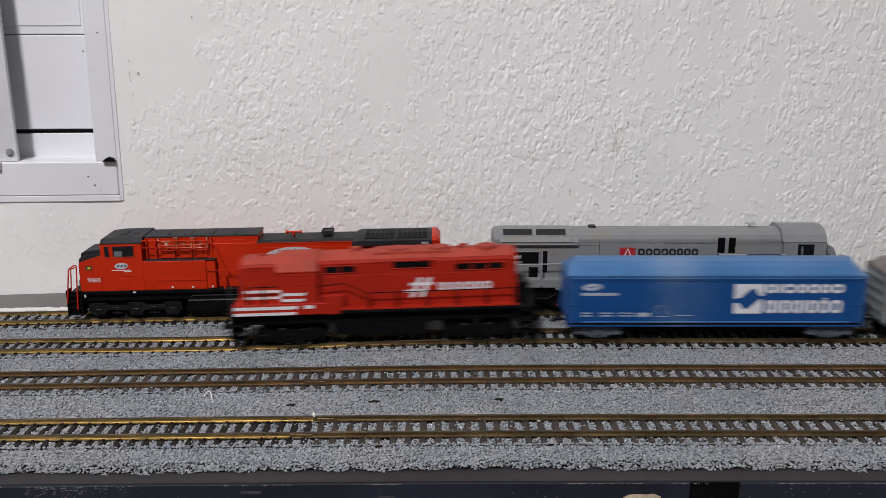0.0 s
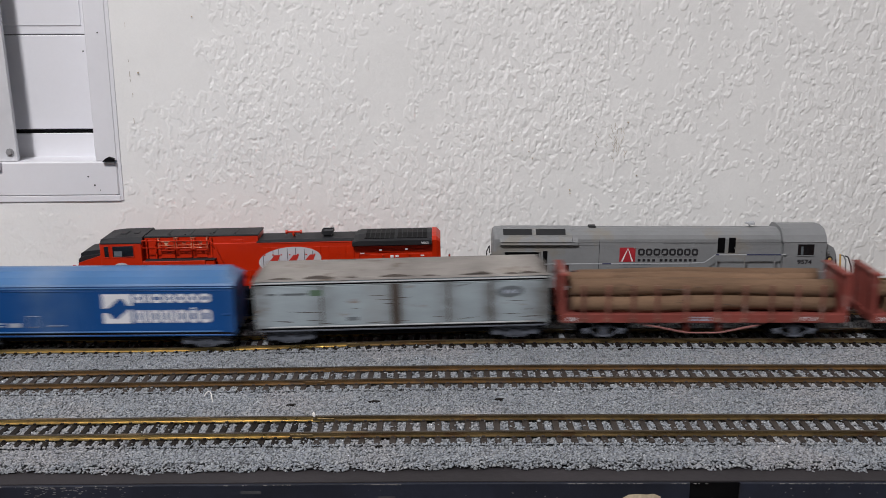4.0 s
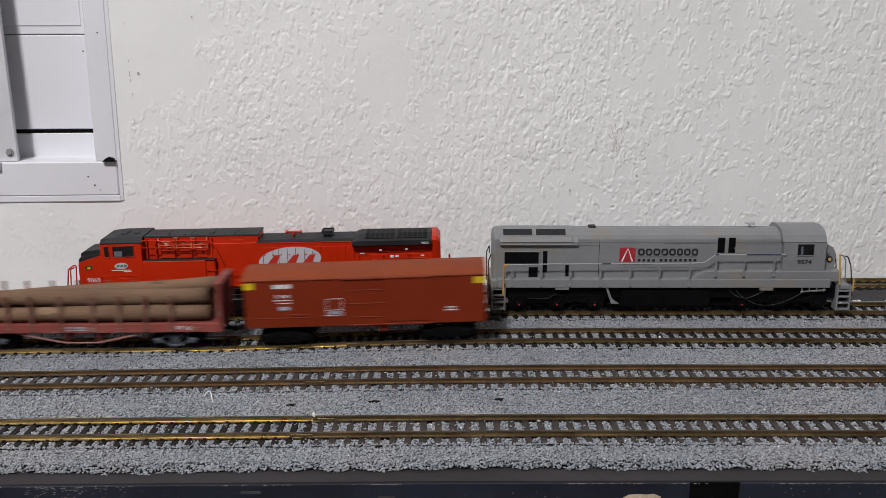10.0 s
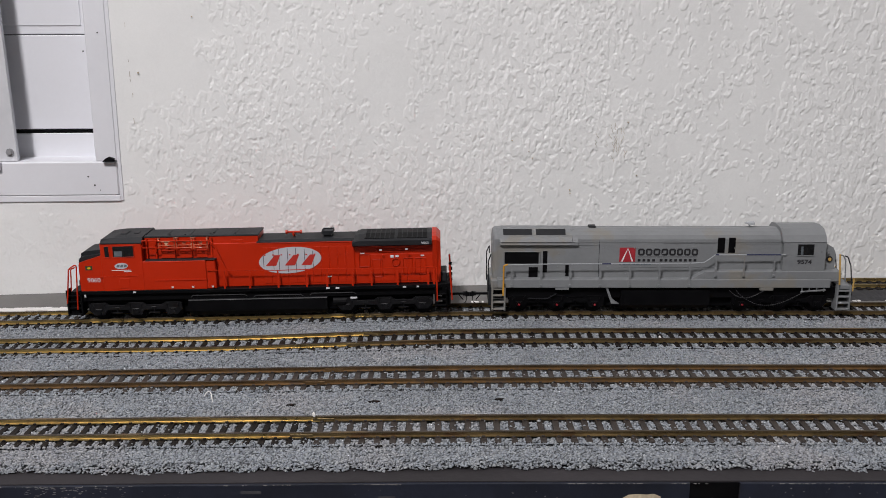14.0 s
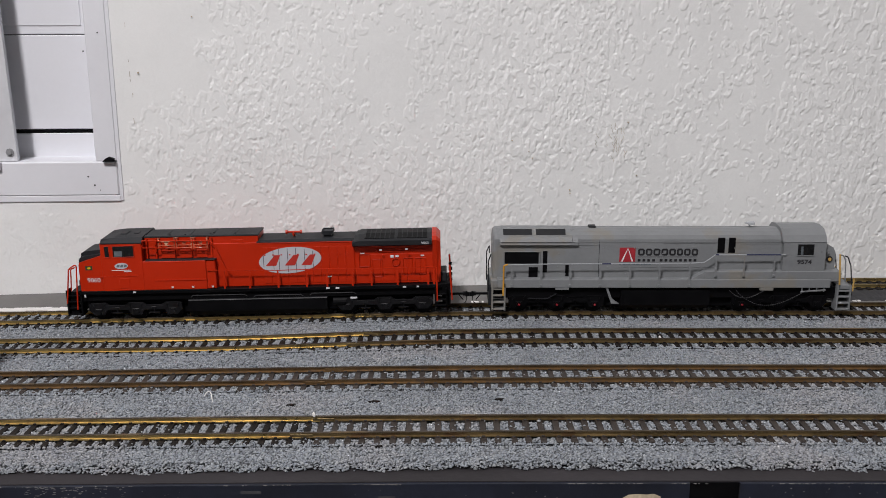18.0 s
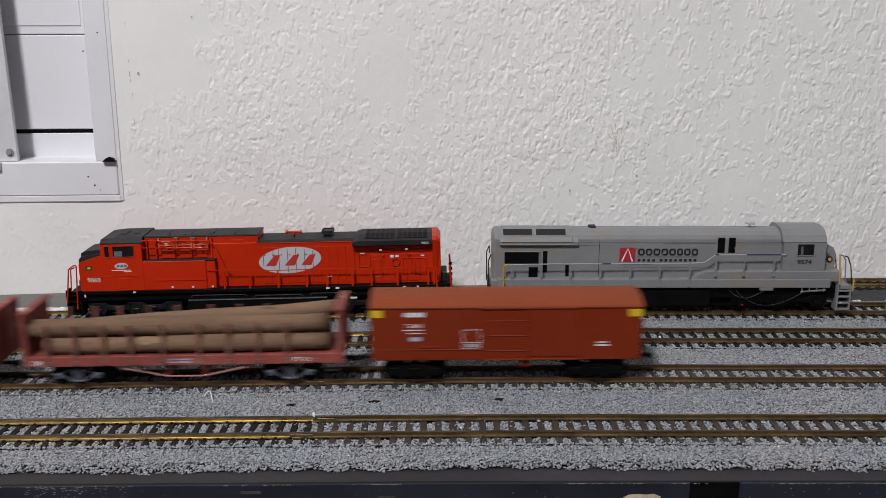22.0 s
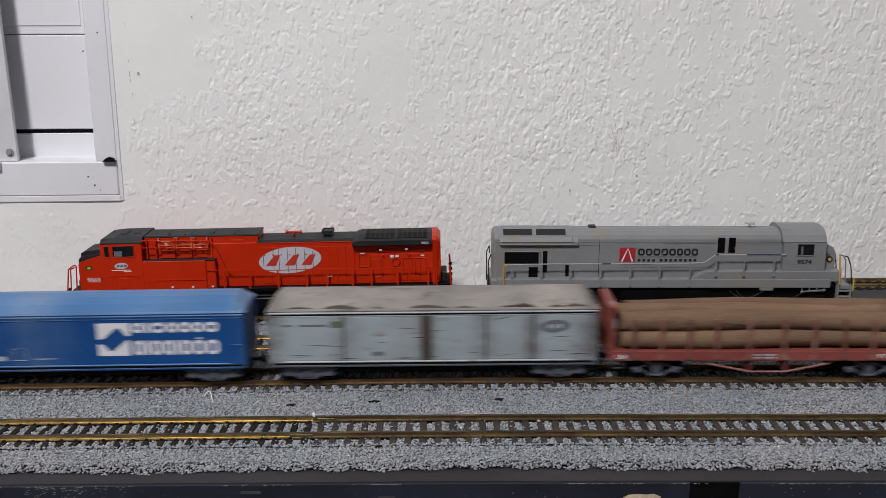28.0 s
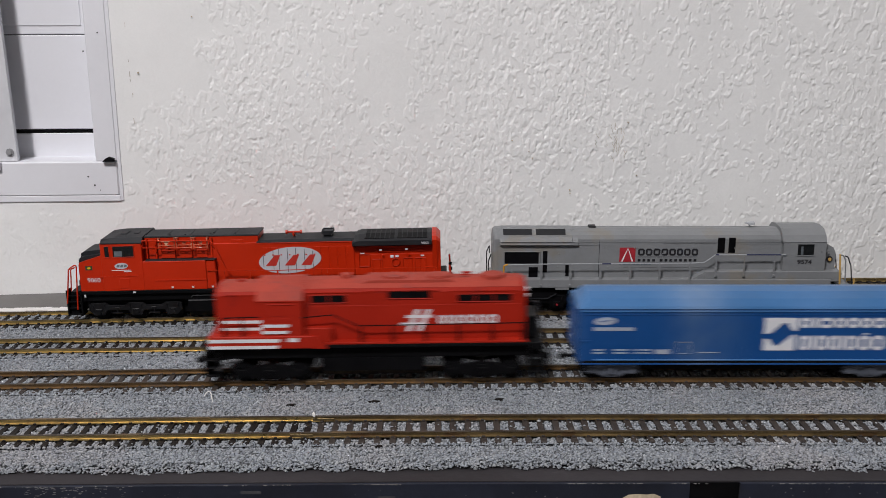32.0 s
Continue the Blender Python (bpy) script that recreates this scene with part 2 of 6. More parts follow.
def new_bm():
    return bmesh.new()


def ellipse(bm, x, z, a, b, y0, y1, seg=28, slant=0.0):
    pts = [(x + a * math.cos(6.2832 * i / seg) + slant * b * math.sin(6.2832 * i / seg), z + b * math.sin(6.2832 * i / seg)) for i in range(seg)]
    return prism(bm, pts, y0, y1, "y")


def words(text, size, x, y, z, mat, parent, name="number", stretch=1.0, label="", bold=0.0):
    """Raised lettering on a side that faces the camera; x, z is its lower left corner."""
    cu = bpy.data.curves.new(name, "FONT")
    cu.body, cu.size, cu.extrude, cu.offset = text, size * 1.38, 0.03, bold
    tmp = bpy.data.objects.new(name, cu)
    me = bpy.data.meshes.new_from_object(tmp)
    bpy.data.objects.remove(tmp)
    me.transform(Matrix.Diagonal((MM * stretch, MM, MM, 1)))
    me.transform(Matrix.Translation((x * MM, y * MM, z * MM)) @ Euler((radians(90), 0, 0)).to_matrix().to_4x4())
    me.materials.clear()
    me.materials.append(mat)
    ob = new(name, me)
    ob.parent = parent
    if label:
        tagged(ob, label)
    return ob


def bars(widths, x, y, z0, z1, gap, mat, parent, name="lettering_bar", slant=0.0):
    """Plain bars in place of lettering."""
    bm = new_bm()
    for w in widths:
        if w > 0:
            prism(bm, [(x, z0), (x + w, z0), (x + w + slant, z1), (x + slant, z1)], y - 0.07, y + 0.3, "y")
        x += abs(w) + gap
    return part(name, bm, mat, parent)


def ring_row(widths, x, y, z0, z1, gap, mat, parent, stroke, name="lettering_ring"):
    """Plain hollow blocks in place of large lettering."""
    for w in widths:
        bm = new_bm()
        s_ = min(stroke, w * 0.42)
        if w < 2.4 * stroke:
            box(bm, x, x + w, y - 0.07, y + 0.3, z0, z1)
        else:
            c = 0.8 * s_
            out = [(x + c, z0), (x + w - c, z0), (x + w, z0 + c), (x + w, z1 - c), (x + w - c, z1), (x + c, z1), (x, z1 - c), (x, z0 + c)]
            ins = [(x + s_, z0 + s_), (x + w - s_, z0 + s_), (x + w - s_, z0 + s_), (x + w - s_, z1 - s_), (x + w - s_, z1 - s_), (x + s_, z1 - s_), (x + s_, z1 - s_), (x + s_, z0 + s_)]
            a = [bm.verts.new((p[0], y - 0.07, p[1])) for p in out]
            b = [bm.verts.new((p[0], y - 0.07, p[1])) for p in ins]
            for i in range(8):
                try:
                    bm.faces.new([v for k, v in enumerate((a[i], a[(i + 1) % 8], b[(i + 1) % 8], b[i]))])
                except ValueError:
                    pass
            bmesh.ops.remove_doubles(bm, verts=bm.verts, dist=1e-4)
            bmesh.ops.solidify(bm, geom=bm.faces[:], thickness=0.2)
        part(name, bm, mat, parent)
        x += w + gap


def arch(hw, z_side, z_top, seg=8, shoulder=0.0):
    """Right half to left half of a rounded roof, as (y, z) points."""
    pts = []
    for i in range(seg + 1):
        a = math.pi * i / seg
        c, s = math.cos(a), math.sin(a)
        pts.append((hw * math.copysign(abs(c) ** (1 - shoulder * 0.5), c), z_side + (z_top - z_side) * s ** (1 - shoulder * 0.5)))
    return pts


# ---- the tracks' lines ----
LINES = {"A": 414.3, "B": 478.6, "C": 538.5, "D": 589.9}
SAG_Y = [360.0, 414.0, 478.6, 538.5, 590.0, 600.0, 632.0]
SAG = [0.0085, 0.01125, 0.0158, 0.0235, 0.0222, 0.0190, 0.0]


def sag(x, y):
    """How far the layout dips towards its left end, more at the back than at the front, with a hollow along track C."""
    u = np.clip(100.0 - np.asarray(x, float), 0, 420)
    hollow = 1.6 * np.exp(-((np.asarray(x, float) + 135) / 85) ** 2 - ((np.asarray(y, float) - 538.5) / 16) ** 2)
    return -np.interp(y, SAG_Y, SAG) * np.where(u < 160, u * u / 320.0, u - 80) - hollow


def line_y(k, x):
    return LINES[k]


def line_z(k, x):
    return float(sag(x, LINES[k]))


def line_tilt(k, x):
    return -math.degrees(math.atan2(line_z(k, x + 20) - line_z(k, x - 20), 40))


def on_line(k, x, z=2.5):
    return pose(x * MM, LINES[k] * MM, ZT + (z + line_z(k, x)) * MM, 0, line_tilt(k, x), 0)


def sheet(bm, x0, x1, y_lo, y_hi, z0, z1, nx=60, ny=5):
    """A slab whose top follows the dip of the layout; y_lo and y_hi are functions of x."""
    xs = sorted(set([x0, x1] + [float(v) for v in np.linspace(max(x0, -400), min(x1, 400), nx)]))
    top, low = [], []
    for x in xs:
        ys = [y_lo(x) + (y_hi(x) - y_lo(x)) * i / ny for i in range(ny + 1)]
        top.append([bm.verts.new((x, y, z1 + float(sag(x, y)))) for y in ys])
        low.append([bm.verts.new((x, y, z0 + float(sag(x, y)))) for y in (ys[0], ys[-1])])
    for i in range(len(xs) - 1):
        for j in range(ny):
            bm.faces.new((top[i][j], top[i + 1][j], top[i + 1][j + 1], top[i][j + 1]))
        bm.faces.new((low[i][0], low[i + 1][0], top[i + 1][0], top[i][0]))
        bm.faces.new((top[i][-1], top[i + 1][-1], low[i + 1][1], low[i][1]))
        bm.faces.new((low[i][1], low[i + 1][1], low[i + 1][0], low[i][0]))
    return bm


# ---- the room ----
WALL_AT = pose(0, 0.6452, ZT, 0, 0, TURN)


def structure(name, bm, mat, label, category, at=WALL_AT):
    ob = new(name, mesh_of(bm, name, mat))
    ob.matrix_world = at
    return tagged(ob, label, category, kind="structure")


def smooth_field(rows, cols, long, wide, seed):
    """Smooth random heights, with marks of that length up and width across, in cells."""
    g = np.random.RandomState(seed).randn(rows, cols)
    fy, fx = np.fft.fftfreq(rows)[:, None], np.fft.fftfreq(cols)[None, :]
    keep = np.exp(-((fy * long) ** 2 + (fx * wide) ** 2) * 6.0)
    h = np.fft.ifft2(np.fft.fft2(g) * keep).real
    return (h - h.mean()) / h.std()


def plaster_skin():
    """The rough coat of plaster on the wall over the layout: flat dabs with pressed edges, and smoother stretches."""
    u0, u1, z0, z1, step = -330.0, 345.0, -4.0, 215.0, 0.5
    us, zs = np.arange(u0, u1 + step, step), np.arange(z0, z1 + step, step)
    rows, cols = len(zs), len(us)
    a, b = smooth_field(rows, cols, 7.0, 3.4, 3), smooth_field(rows, cols, 7.5, 5.0, 4)
    c, d = smooth_field(rows, cols, 2.4, 1.9, 5), smooth_field(rows, cols, 70, 55, 6)
    e, k = smooth_field(rows, cols, 16, 12, 9), smooth_field(rows, cols, 4.4, 2.6, 14)

    def step_up(v, lo, hi):
        w = np.clip((v - lo) / (hi - lo), 0, 1)
        return w * w * (3 - 2 * w)

    across = us[None, :] * np.ones((rows, 1))
    up = zs[:, None] * np.ones((1, cols))

    def zone(u, z, ru, rz):
        return np.exp(-((across - u + 4 * e) / ru) ** 4 - ((up - z + 4 * e) / rz) ** 4)

    # how closely the trowel marks lie: smooth beside the window and in a few bare stretches
    dense = 0.82 + 0.14 * d - 0.14 * step_up(across, 95, 125) + 0.28 * zone(262, 85, 45, 45)
    for u, z, ru, rz, much in ((-36, 150, 18, 34, 0.9), (-14, 108, 12, 20, 0.5), (160, 88, 30, 14, 0.3), (206, 66, 28, 20, 0.5), (221, 118, 12, 36, 0.55), (190, 120, 18, 14, 0.25), (-150, 62, 60, 14, 0.2)):
        dense = dense - much * zone(u, z, ru, rz)
    calm = np.clip((across + 203 - 42 * step_up(up, 118, 150) + 5 * e) / 14, 0, 1)
    dense = np.where(calm < 1, np.minimum(dense, calm - 0.15), dense)
    dense = np.where((up < 58) & (across < -120), 0.42 + 0.2 * step_up(across, -190, -125) + 0.1 * d, dense)
    marked = step_up(b + 0.35 * e + 2.6 * dense - 1.35, -0.15, 0.35) * step_up(dense, -0.1, 0.2)
    fleck = step_up(k + 1.2 * dense - 1.1, 0.55, 0.85) * step_up(dense, 0.0, 0.25)
    ridge = np.exp(-((a + 0.30 * c) / 0.15) ** 2)
    plates = step_up(a + 0.30 * c, 0.04, 0.18)
    dents = step_up(-k - 0.25 * c, 1.05, 1.25)
    lean = (0.9 + 0.2 * step_up(across, 20, 80)) * (1 - 0.45 * ((up < 58) & (across < -120)))
    h = lean * (marked * (0.26 * ridge + 0.24 * plates - 0.30 * dents) + 0.12 * fleck * marked) + 0.010 * c + 0.02 * e + 0.12 * d
    rim = np.minimum.reduce([np.clip((us - u0) / 6, 0, 1)[None, :] * np.ones((rows, 1)), np.clip((u1 - us) / 6, 0, 1)[None, :] * np.ones((rows, 1))])
    h = h * rim
    uu, zz = np.meshgrid(us, zs)
    co = np.stack([uu, -h - 0.9, zz], axis=2).reshape(-1, 3) * MM
    i = np.arange(rows * cols).reshape(rows, cols)
    quad = np.stack([i[:-1, :-1], i[:-1, 1:], i[1:, 1:], i[1:, :-1]], axis=2).reshape(-1, 4)
    mid_u = uu[:-1, :-1].reshape(-1) + step / 2
    mid_z = zz[:-1, :-1].reshape(-1) + step / 2
    quad = quad[~((mid_u < -211.5) & (mid_z > 62.5))]
    me = bpy.data.meshes.new("plaster_skin")
    me.vertices.add(len(co))
    me.vertices.foreach_set("co", co.reshape(-1))
    me.loops.add(quad.size)
    me.loops.foreach_set("vertex_index", quad.reshape(-1).astype(np.int32))
    me.polygons.add(len(quad))
    me.polygons.foreach_set("loop_start", np.arange(0, quad.size, 4, dtype=np.int32))
    me.polygons.foreach_set("use_smooth", np.ones(len(quad), dtype=bool))
    me.update(calc_edges=True)
    me.materials.append(PLASTER)
    return me


bm = new_bm()
box(bm, -211.5, 1700, 0, 120, -900, 1700)
box(bm, -1700, -211.5, 0, 120, -900, 62.5)
box(bm, -1700, -1300, 0, 120, 62.5, 1700)
box(bm, -1300, -211.5, 0, 120, 900, 1700)
wall_north = structure("wall_north", bm, ROOM, "white wall with a window opening", "wall")
skin = new("plaster_coat", plaster_skin())
skin.parent = wall_north
tagged(skin, "rough off-white textured plaster coat")
bm = new_bm()
rnd = random.Random(41)
x, z = -203.0, 194.0
while z > 112:
    w = rnd.uniform(1.5, 5)
    if rnd.random() < 0.45:
        prism(bm, [(x - 0.05, z), (x + 0.14, z), (x + 0.3 + rnd.uniform(-0.3, 0.3), z - w), (x + 0.1, z - w)], -1.35, -0.7, "y")
    x, z = x + rnd.uniform(-0.5, 0.7), z - w - rnd.uniform(0, 3)
part("hairline_crack", bm, CRACK, wall_north, "broken hairline crack in the plaster")
bm = new_bm()
for i in range(22):
    x, z = 117 + rnd.gauss(0, 5.5), 100 + rnd.gauss(0, 6.0)
    pts = [(x, z)]
    for _ in range(4):
        pts.append((pts[-1][0] + rnd.uniform(-0.9, 0.9), pts[-1][1] - rnd.uniform(0.5, 1.6)))
    wire(bm, [(px, -1.3, pz) for px, pz in pts], 0.16, 4)
part("plaster_stain", bm, STAIN, wall_north, "faint brown stains in the plaster's hollows")
for x, z, r in ((131.5, 76.0, 0.5), (46.0, 100.5, 0.45), (57.5, 93.0, 0.4), (60.0, 88.5, 0.4), (86.0, 66.5, 0.55), (86.3, 64.0, 0.4), (-196, 146, 0.6), (-160.0, 181, 0.4), (124, 112, 0.5)):
    part("plaster_pit", rod(new_bm(), (x, -1.75, z), (x, -0.6, z), r, 6), CHIPPED, wall_north, "tiny brown pit in the plaster")
structure("wall_south", box(new_bm(), -1700, 1700, -2820, -2700, -900, 1700), ROOM, "plain white room wall", "wall")
structure("wall_east", box(new_bm(), 1700, 1820, -2820, 120, -900, 1700), ROOM, "plain white room wall", "wall")
structure("wall_west", box(new_bm(), -1820, -1700, -2820, 120, -900, 1700), ROOM, "plain white room wall", "wall")
structure("floor", box(new_bm(), -1700, 1700, -2700, 0, -960, -900), FLOOR, "plain room floor", "floor")
structure("ceiling", box(new_bm(), -1700, 1700, -2700, 0, 1700, 1760), ROOM, "plain white ceiling", "ceiling")

# window: painted metal frame with closed panels and one leaf ajar
window = thing("window_1", "white painted metal window with closed panels and a leaf ajar", "window", WALL_AT, kind="structure")
part("window_sill", box(box(new_bm(), -1300, -213.8, -2.4, 60, 66.5, 89, 0.8), -1300, -213.2, -2.0, 40, 62.5, 66.5, 0.3), WHITE_METAL, window)
part("window_frame", box(box(new_bm(), -227.5, -213.8, -1.9, 60, 89.0, 900, 0.6), -213.9, -211.4, -1.5, 40, 62.6, 900, 0.3), WHITE_METAL, window)
part("top_frame", box(new_bm(), -1300, -227.5, -2.6, 60, 880, 900), WHITE_METAL, window)
part("side_frame", box(new_bm(), -1300, -1285, -2.6, 60, 89.2, 880), WHITE_METAL, window)
part("lower_panel", box(new_bm(), -1285, -227.6, 21, 24, 80.0, 104.6, 0.5), WHITE_METAL, window)
part("middle_panel", box(new_bm(), -1285, -227.6, 20.4, 24, 107.6, 169.0, 0.5), WHITE_METAL, window)
part("upper_panel", box(new_bm(), -1285, -227.6, 20.0, 24, 169.5, 879, 0.5), WHITE_METAL, window)
part("raised_field", box(new_bm(), -1285, -235.5, 19.4, 20.0, 175.0, 879, 0.3), WHITE_METAL, window)
part("backing", box(new_bm(), -1285, -227.6, 28, 32, 80, 880), GAP, window, "dark gap behind the panels")
bm = new_bm()
prism(bm, [(-1270, 89.4), (-278.2, 89.4), (-280.2, 192.0), (-294.0, 850.0), (-1270, 850.0)], 1.0, 5.0, "y")
leaf = part("leaf", bm, GREY_LEAF, window, "grey sliding leaf, partly open")
part("knob", rod(rod(new_bm(), (-282.5, 0.2, 95.2), (-282.5, 1.1, 95.2), 2.5, 14), (-282.5, -0.6, 95.2), (-282.5, 0.3, 95.2), 1.5, 12), KNOB, leaf, "small dull metal knob")
bm = new_bm()
prism(bm, [(-222.5, 89.2), (-214.6, 89.2), (-214.8, 91.2), (-218, 92.3), (-220.5, 91.2)], -5.4, -2.8, "y")
part("latch", bm, DARK, window, "small dark latch")
part("sill_clip", box(new_bm(), -291, -287.8, -4.6, -3.2, 84, 91, 0.4), WHITE_METAL, window)
for x, z, r in ((-233.0, 79.1, 0.5), (-229.2, 73.4, 0.6), (-225.8, 70.0, 0.35), (-219.4, 171.2, 0.45), (-229.2, 159.7, 0.5), (-230.9, 109.4, 0.35)):
    part("paint_chip", rod(new_bm(), (x, -2.65 if z < 90 else -2.15, z), (x, -2.2 if z < 90 else -1.7, z), r, 7), DARK, window, "dark paint chip")

# ---- the layout board ----
board = thing("layout_board", "dark painted board with a navy front edge carrying the tracks", "table", pose(0, 0, ZT))


def wall_y(x):
    return 645.0 + 0.06 * x


def edge_z(x):
    return float(sag(x, 369.0))


top = part("board_top", sheet(new_bm(), -1450, 1350, lambda x: 370.2, lambda x: wall_y(x) - 1, -16, -4.0), BOARD, board)
for x0, x1 in ((-1450, 103.0), (124.0, 1350)):
    part("front_edge", sheet(new_bm(), x0, x1, lambda x: 368.6, lambda x: 375.0, -72, -4.5, 40, 1), NAVY, board, "scuffed navy front edge beside a notch")
bm = new_bm()
rnd = random.Random(11)
for x0, x1, n in ((52, 82, 9), (140, 190, 16), (-38, -18, 7), (-190, -130, 4), (-95, -60, 3), (95, 110, 3)):
    for _ in range(4 * n):
        x, w = rnd.uniform(x0, x1), rnd.uniform(0.15, 0.9) * rnd.choice((1, 1, 2))
        z, up = edge_z(x) - 4.45, rnd.uniform(0.06, 0.32)
        prism(bm, [(x, z - up), (x + w * 0.6, z - up * rnd.uniform(0.6, 1.5)), (x + w, z - up * 0.3), (x + w * 0.9, z), (x + w * 0.1, z)], 368.5, 368.9, "y")
for _ in range(34):
    x = rnd.choice((rnd.uniform(-185, -110), rnd.uniform(-40, 60), rnd.uniform(120, 185)))
    y, z = 370.2, edge_z(x) + rnd.uniform(-12, -5.5)
    w = rnd.uniform(0.15, 0.6)
    box(bm, x, x + w, y - 1.7, y - 1.4, z, z + rnd.uniform(0.12, 0.3))
for _ in range(70):
    x = rnd.choice((rnd.uniform(-176, -132), rnd.uniform(-176, -150)))
    z, w = edge_z(x) - 4.6 - 7.0 * rnd.random() ** 1.5, rnd.uniform(0.3, 1.6)
    box(bm, x, x + w, 368.5, 368.75, z, z + rnd.uniform(0.08, 0.22))
tagged(part("chip_marks", bm, SCUFF, board, "pale chips and scratches along the edge"), kind="stuff")
part("chipped_patch", prism(new_bm(), [(75, -11.2), (77.5, -9.7), (81, -9.3), (85, -9.6), (88.5, -9.3), (91, -10.5), (92, -13), (75, -13)], 368.45, 369.4, "y"), CHIPPED, board, "bare wood where the paint chipped off")
# added black plate over the board's face stands for the shade inside the notch
part("notch_back", box(new_bm(), 103.1, 123.9, 369.6, 370.1, -72, -4.6), BLACK, board, "black plate drawn as the deep shade of the notch")
for x0, x1, z0, z1 in ((-84.5, -76, -8.4, -7.0), (-27, -20, -11.5, -10)):
    part("slot", box(new_bm(), x0, x1, 368.5, 370, z0 + edge_z(x0), z1 + edge_z(x0)), GAP, board, "small dark slot in the edge")
for x, y in ((-1380, 395), (1280, 400), (-1380, 535), (1280, 690)):
    part("leg", box(new_bm(), x - 30, x + 30, y - 20, y + 20, -900, -20, 2), NAVY, board)

# ground sheet under the stones, grey underlay strip along the wall
ground = structure("ground", sheet(new_bm(), -1450, 1350, lambda x: 384.5, lambda x: 606.0, -4.2, -1.9, 60, 12), BED, "grey ballast bed under the tracks", "ground", pose(0, 0, ZT))
structure("underlay_strip", sheet(new_bm(), -1450, 1350, lambda x: 606.0, lambda x: max(607.0, wall_y(x) - 1), -3.9, 0.2, 60, 4), CORK, "smooth grey underlay strip along the wall", "strip", pose(0, 0, ZT))
bm = new_bm()
rnd = random.Random(5)
x = -330.0
while x < 345:
    w = rnd.uniform(3, 8) if x < -205 else rnd.uniform(0.8, 2.2)
    if x > -205 and rnd.random() < 0.93:
        x += w
        continue
    y = 606.5 + 0.006 * (x + 270)
    z = float(sag(x, y))
    thin = 0.0 if x < -205 else 3.4
    prism(bm, [(x, y + thin - 5.5 + rnd.uniform(-0.8, 0.8)), (x + w + 0.4, y + thin - 5.5 + rnd.uniform(-0.8, 0.8)), (x + w + 0.4, y + 1 + rnd.uniform(-0.7, 0.7)), (x, y + 1 + rnd.uniform(-0.5, 0.7))], z - 3.9, z + 0.35 + rnd.uniform(0, 0.3), "z")
    x += w
structure("filler_seam", bm, FILLER, "ragged white filler seam beside the rear track", "filler", pose(0, 0, ZT))

# dark bumpy bank and a siding by the wall, at the right end
bm = new_bm()
rnd = random.Random(17)
rings = []
for i in range(120):
    x = 232.0 + i * 1.2
    prof = [(608.0, -0.6), (611, 1.5), (617.5, 1.7), (623, 1.5), (628, 1.3), (634, 0.4), (664, 0.2)]
    rings.append([bm.verts.new((x, y + rnd.uniform(-0.9, 0.9), z * min(1, 0.3 + i * 0.1) + (rnd.uniform(-0.5, 0.5) if y < 632 else 0.0))) for y, z in prof])
for p_, q_ in zip(rings, rings[1:]):
    for i in range(6):
        bm.faces.new((p_[i], q_[i], q_[i + 1], p_[i + 1])).smooth = True
structure("bank", bm, BANK, "dark grey bumpy bank beside the wall", "bank", pose(0, 0, ZT))
siding = thing("railway_track", "short brass siding on dark sleepers beside the wall", "railway track", pose(0, 0, ZT), "model railway tracks")
for y0 in (637.0, 652.0):
    bm = new_bm()
    prism(bm, [(y0 + y, 1.0 + z) for y, z in ((-1.05, 0), (1.05, 0), (0.3, 0.7), (0.3, 1.75), (0.65, 1.95), (0.65, 2.5), (-0.65, 2.5), (-0.65, 1.95), (-0.3, 1.75), (-0.3, 0.7))], 246, 700)
    part("rail", bm, BRASS, siding)
for i in range(18):
    part("sleeper", box(new_bm(), 248 + i * 6.7, 251.4 + i * 6.7, 631.5, 657, -1.4, 1.6, 0.2), SLEEPER, siding)

# ---- tracks ----
PITCH = {"A": (6.45, 6.8), "B": (6.58, 6.8), "C": (6.58, 6.8), "D": (6.6, 6.8)}
JOINT = {"A": -60.0, "B": -62.0, "C": -46.0, "D": -40.0}


def rail_profile():
    """A flat-bottomed rail in section, as (across, up) points."""
    return [(-1.05, 0), (1.05, 0), (1.05, 0.35), (0.28, 0.7), (0.28, 1.75), (0.62, 1.95), (0.62, 2.42), (0.45, 2.5),
            (-0.45, 2.5), (-0.62, 2.42), (-0.62, 1.95), (-0.28, 1.75), (-0.28, 0.7), (-1.05, 0.35)]


def head_profile():
    """The tarnished cap of the rail's head, a hair proud of it."""
    return [(-0.64, 2.22), (0.64, 2.22), (0.64, 2.43), (0.47, 2.52), (-0.47, 2.52), (-0.64, 2.43)]


def swept_rail(k, side, x0, x1, prof):
    bm = new_bm()
    xs = np.linspace(x0, x1, int((x1 - x0) / 20) + 2)
    rings = []
    for x in xs:
        dip = line_z(k, x)
        rings.append([bm.verts.new((x, LINES[k] + side * 8.87 + s, z + dip)) for s, z in prof])
    n = len(prof)
    for r, q in zip(rings, rings[1:]):
        for i in range(n):
            bm.faces.new((r[i], q[i], q[(i + 1) % n], r[(i + 1) % n]))
    bm.faces.new(rings[0])
    bm.faces.new(rings[-1][::-1])
    return bm


def sleeper_bm(bm=None, m=None):
    """One sleeper with its four rail fixings, under rails at plus and minus 8.9 mm."""
    own = new_bm()
    box(own, -1.45, 1.45, -15.2, 15.2, -2.1, 0.0, 0.18)
    for s in (-8.87, 8.87):
        for d in (-1.5, 1.5):
            box(own, -0.75, 0.75, s + d - 0.5, s + d + 0.5, -0.05, 0.75, 0.15)
    return own


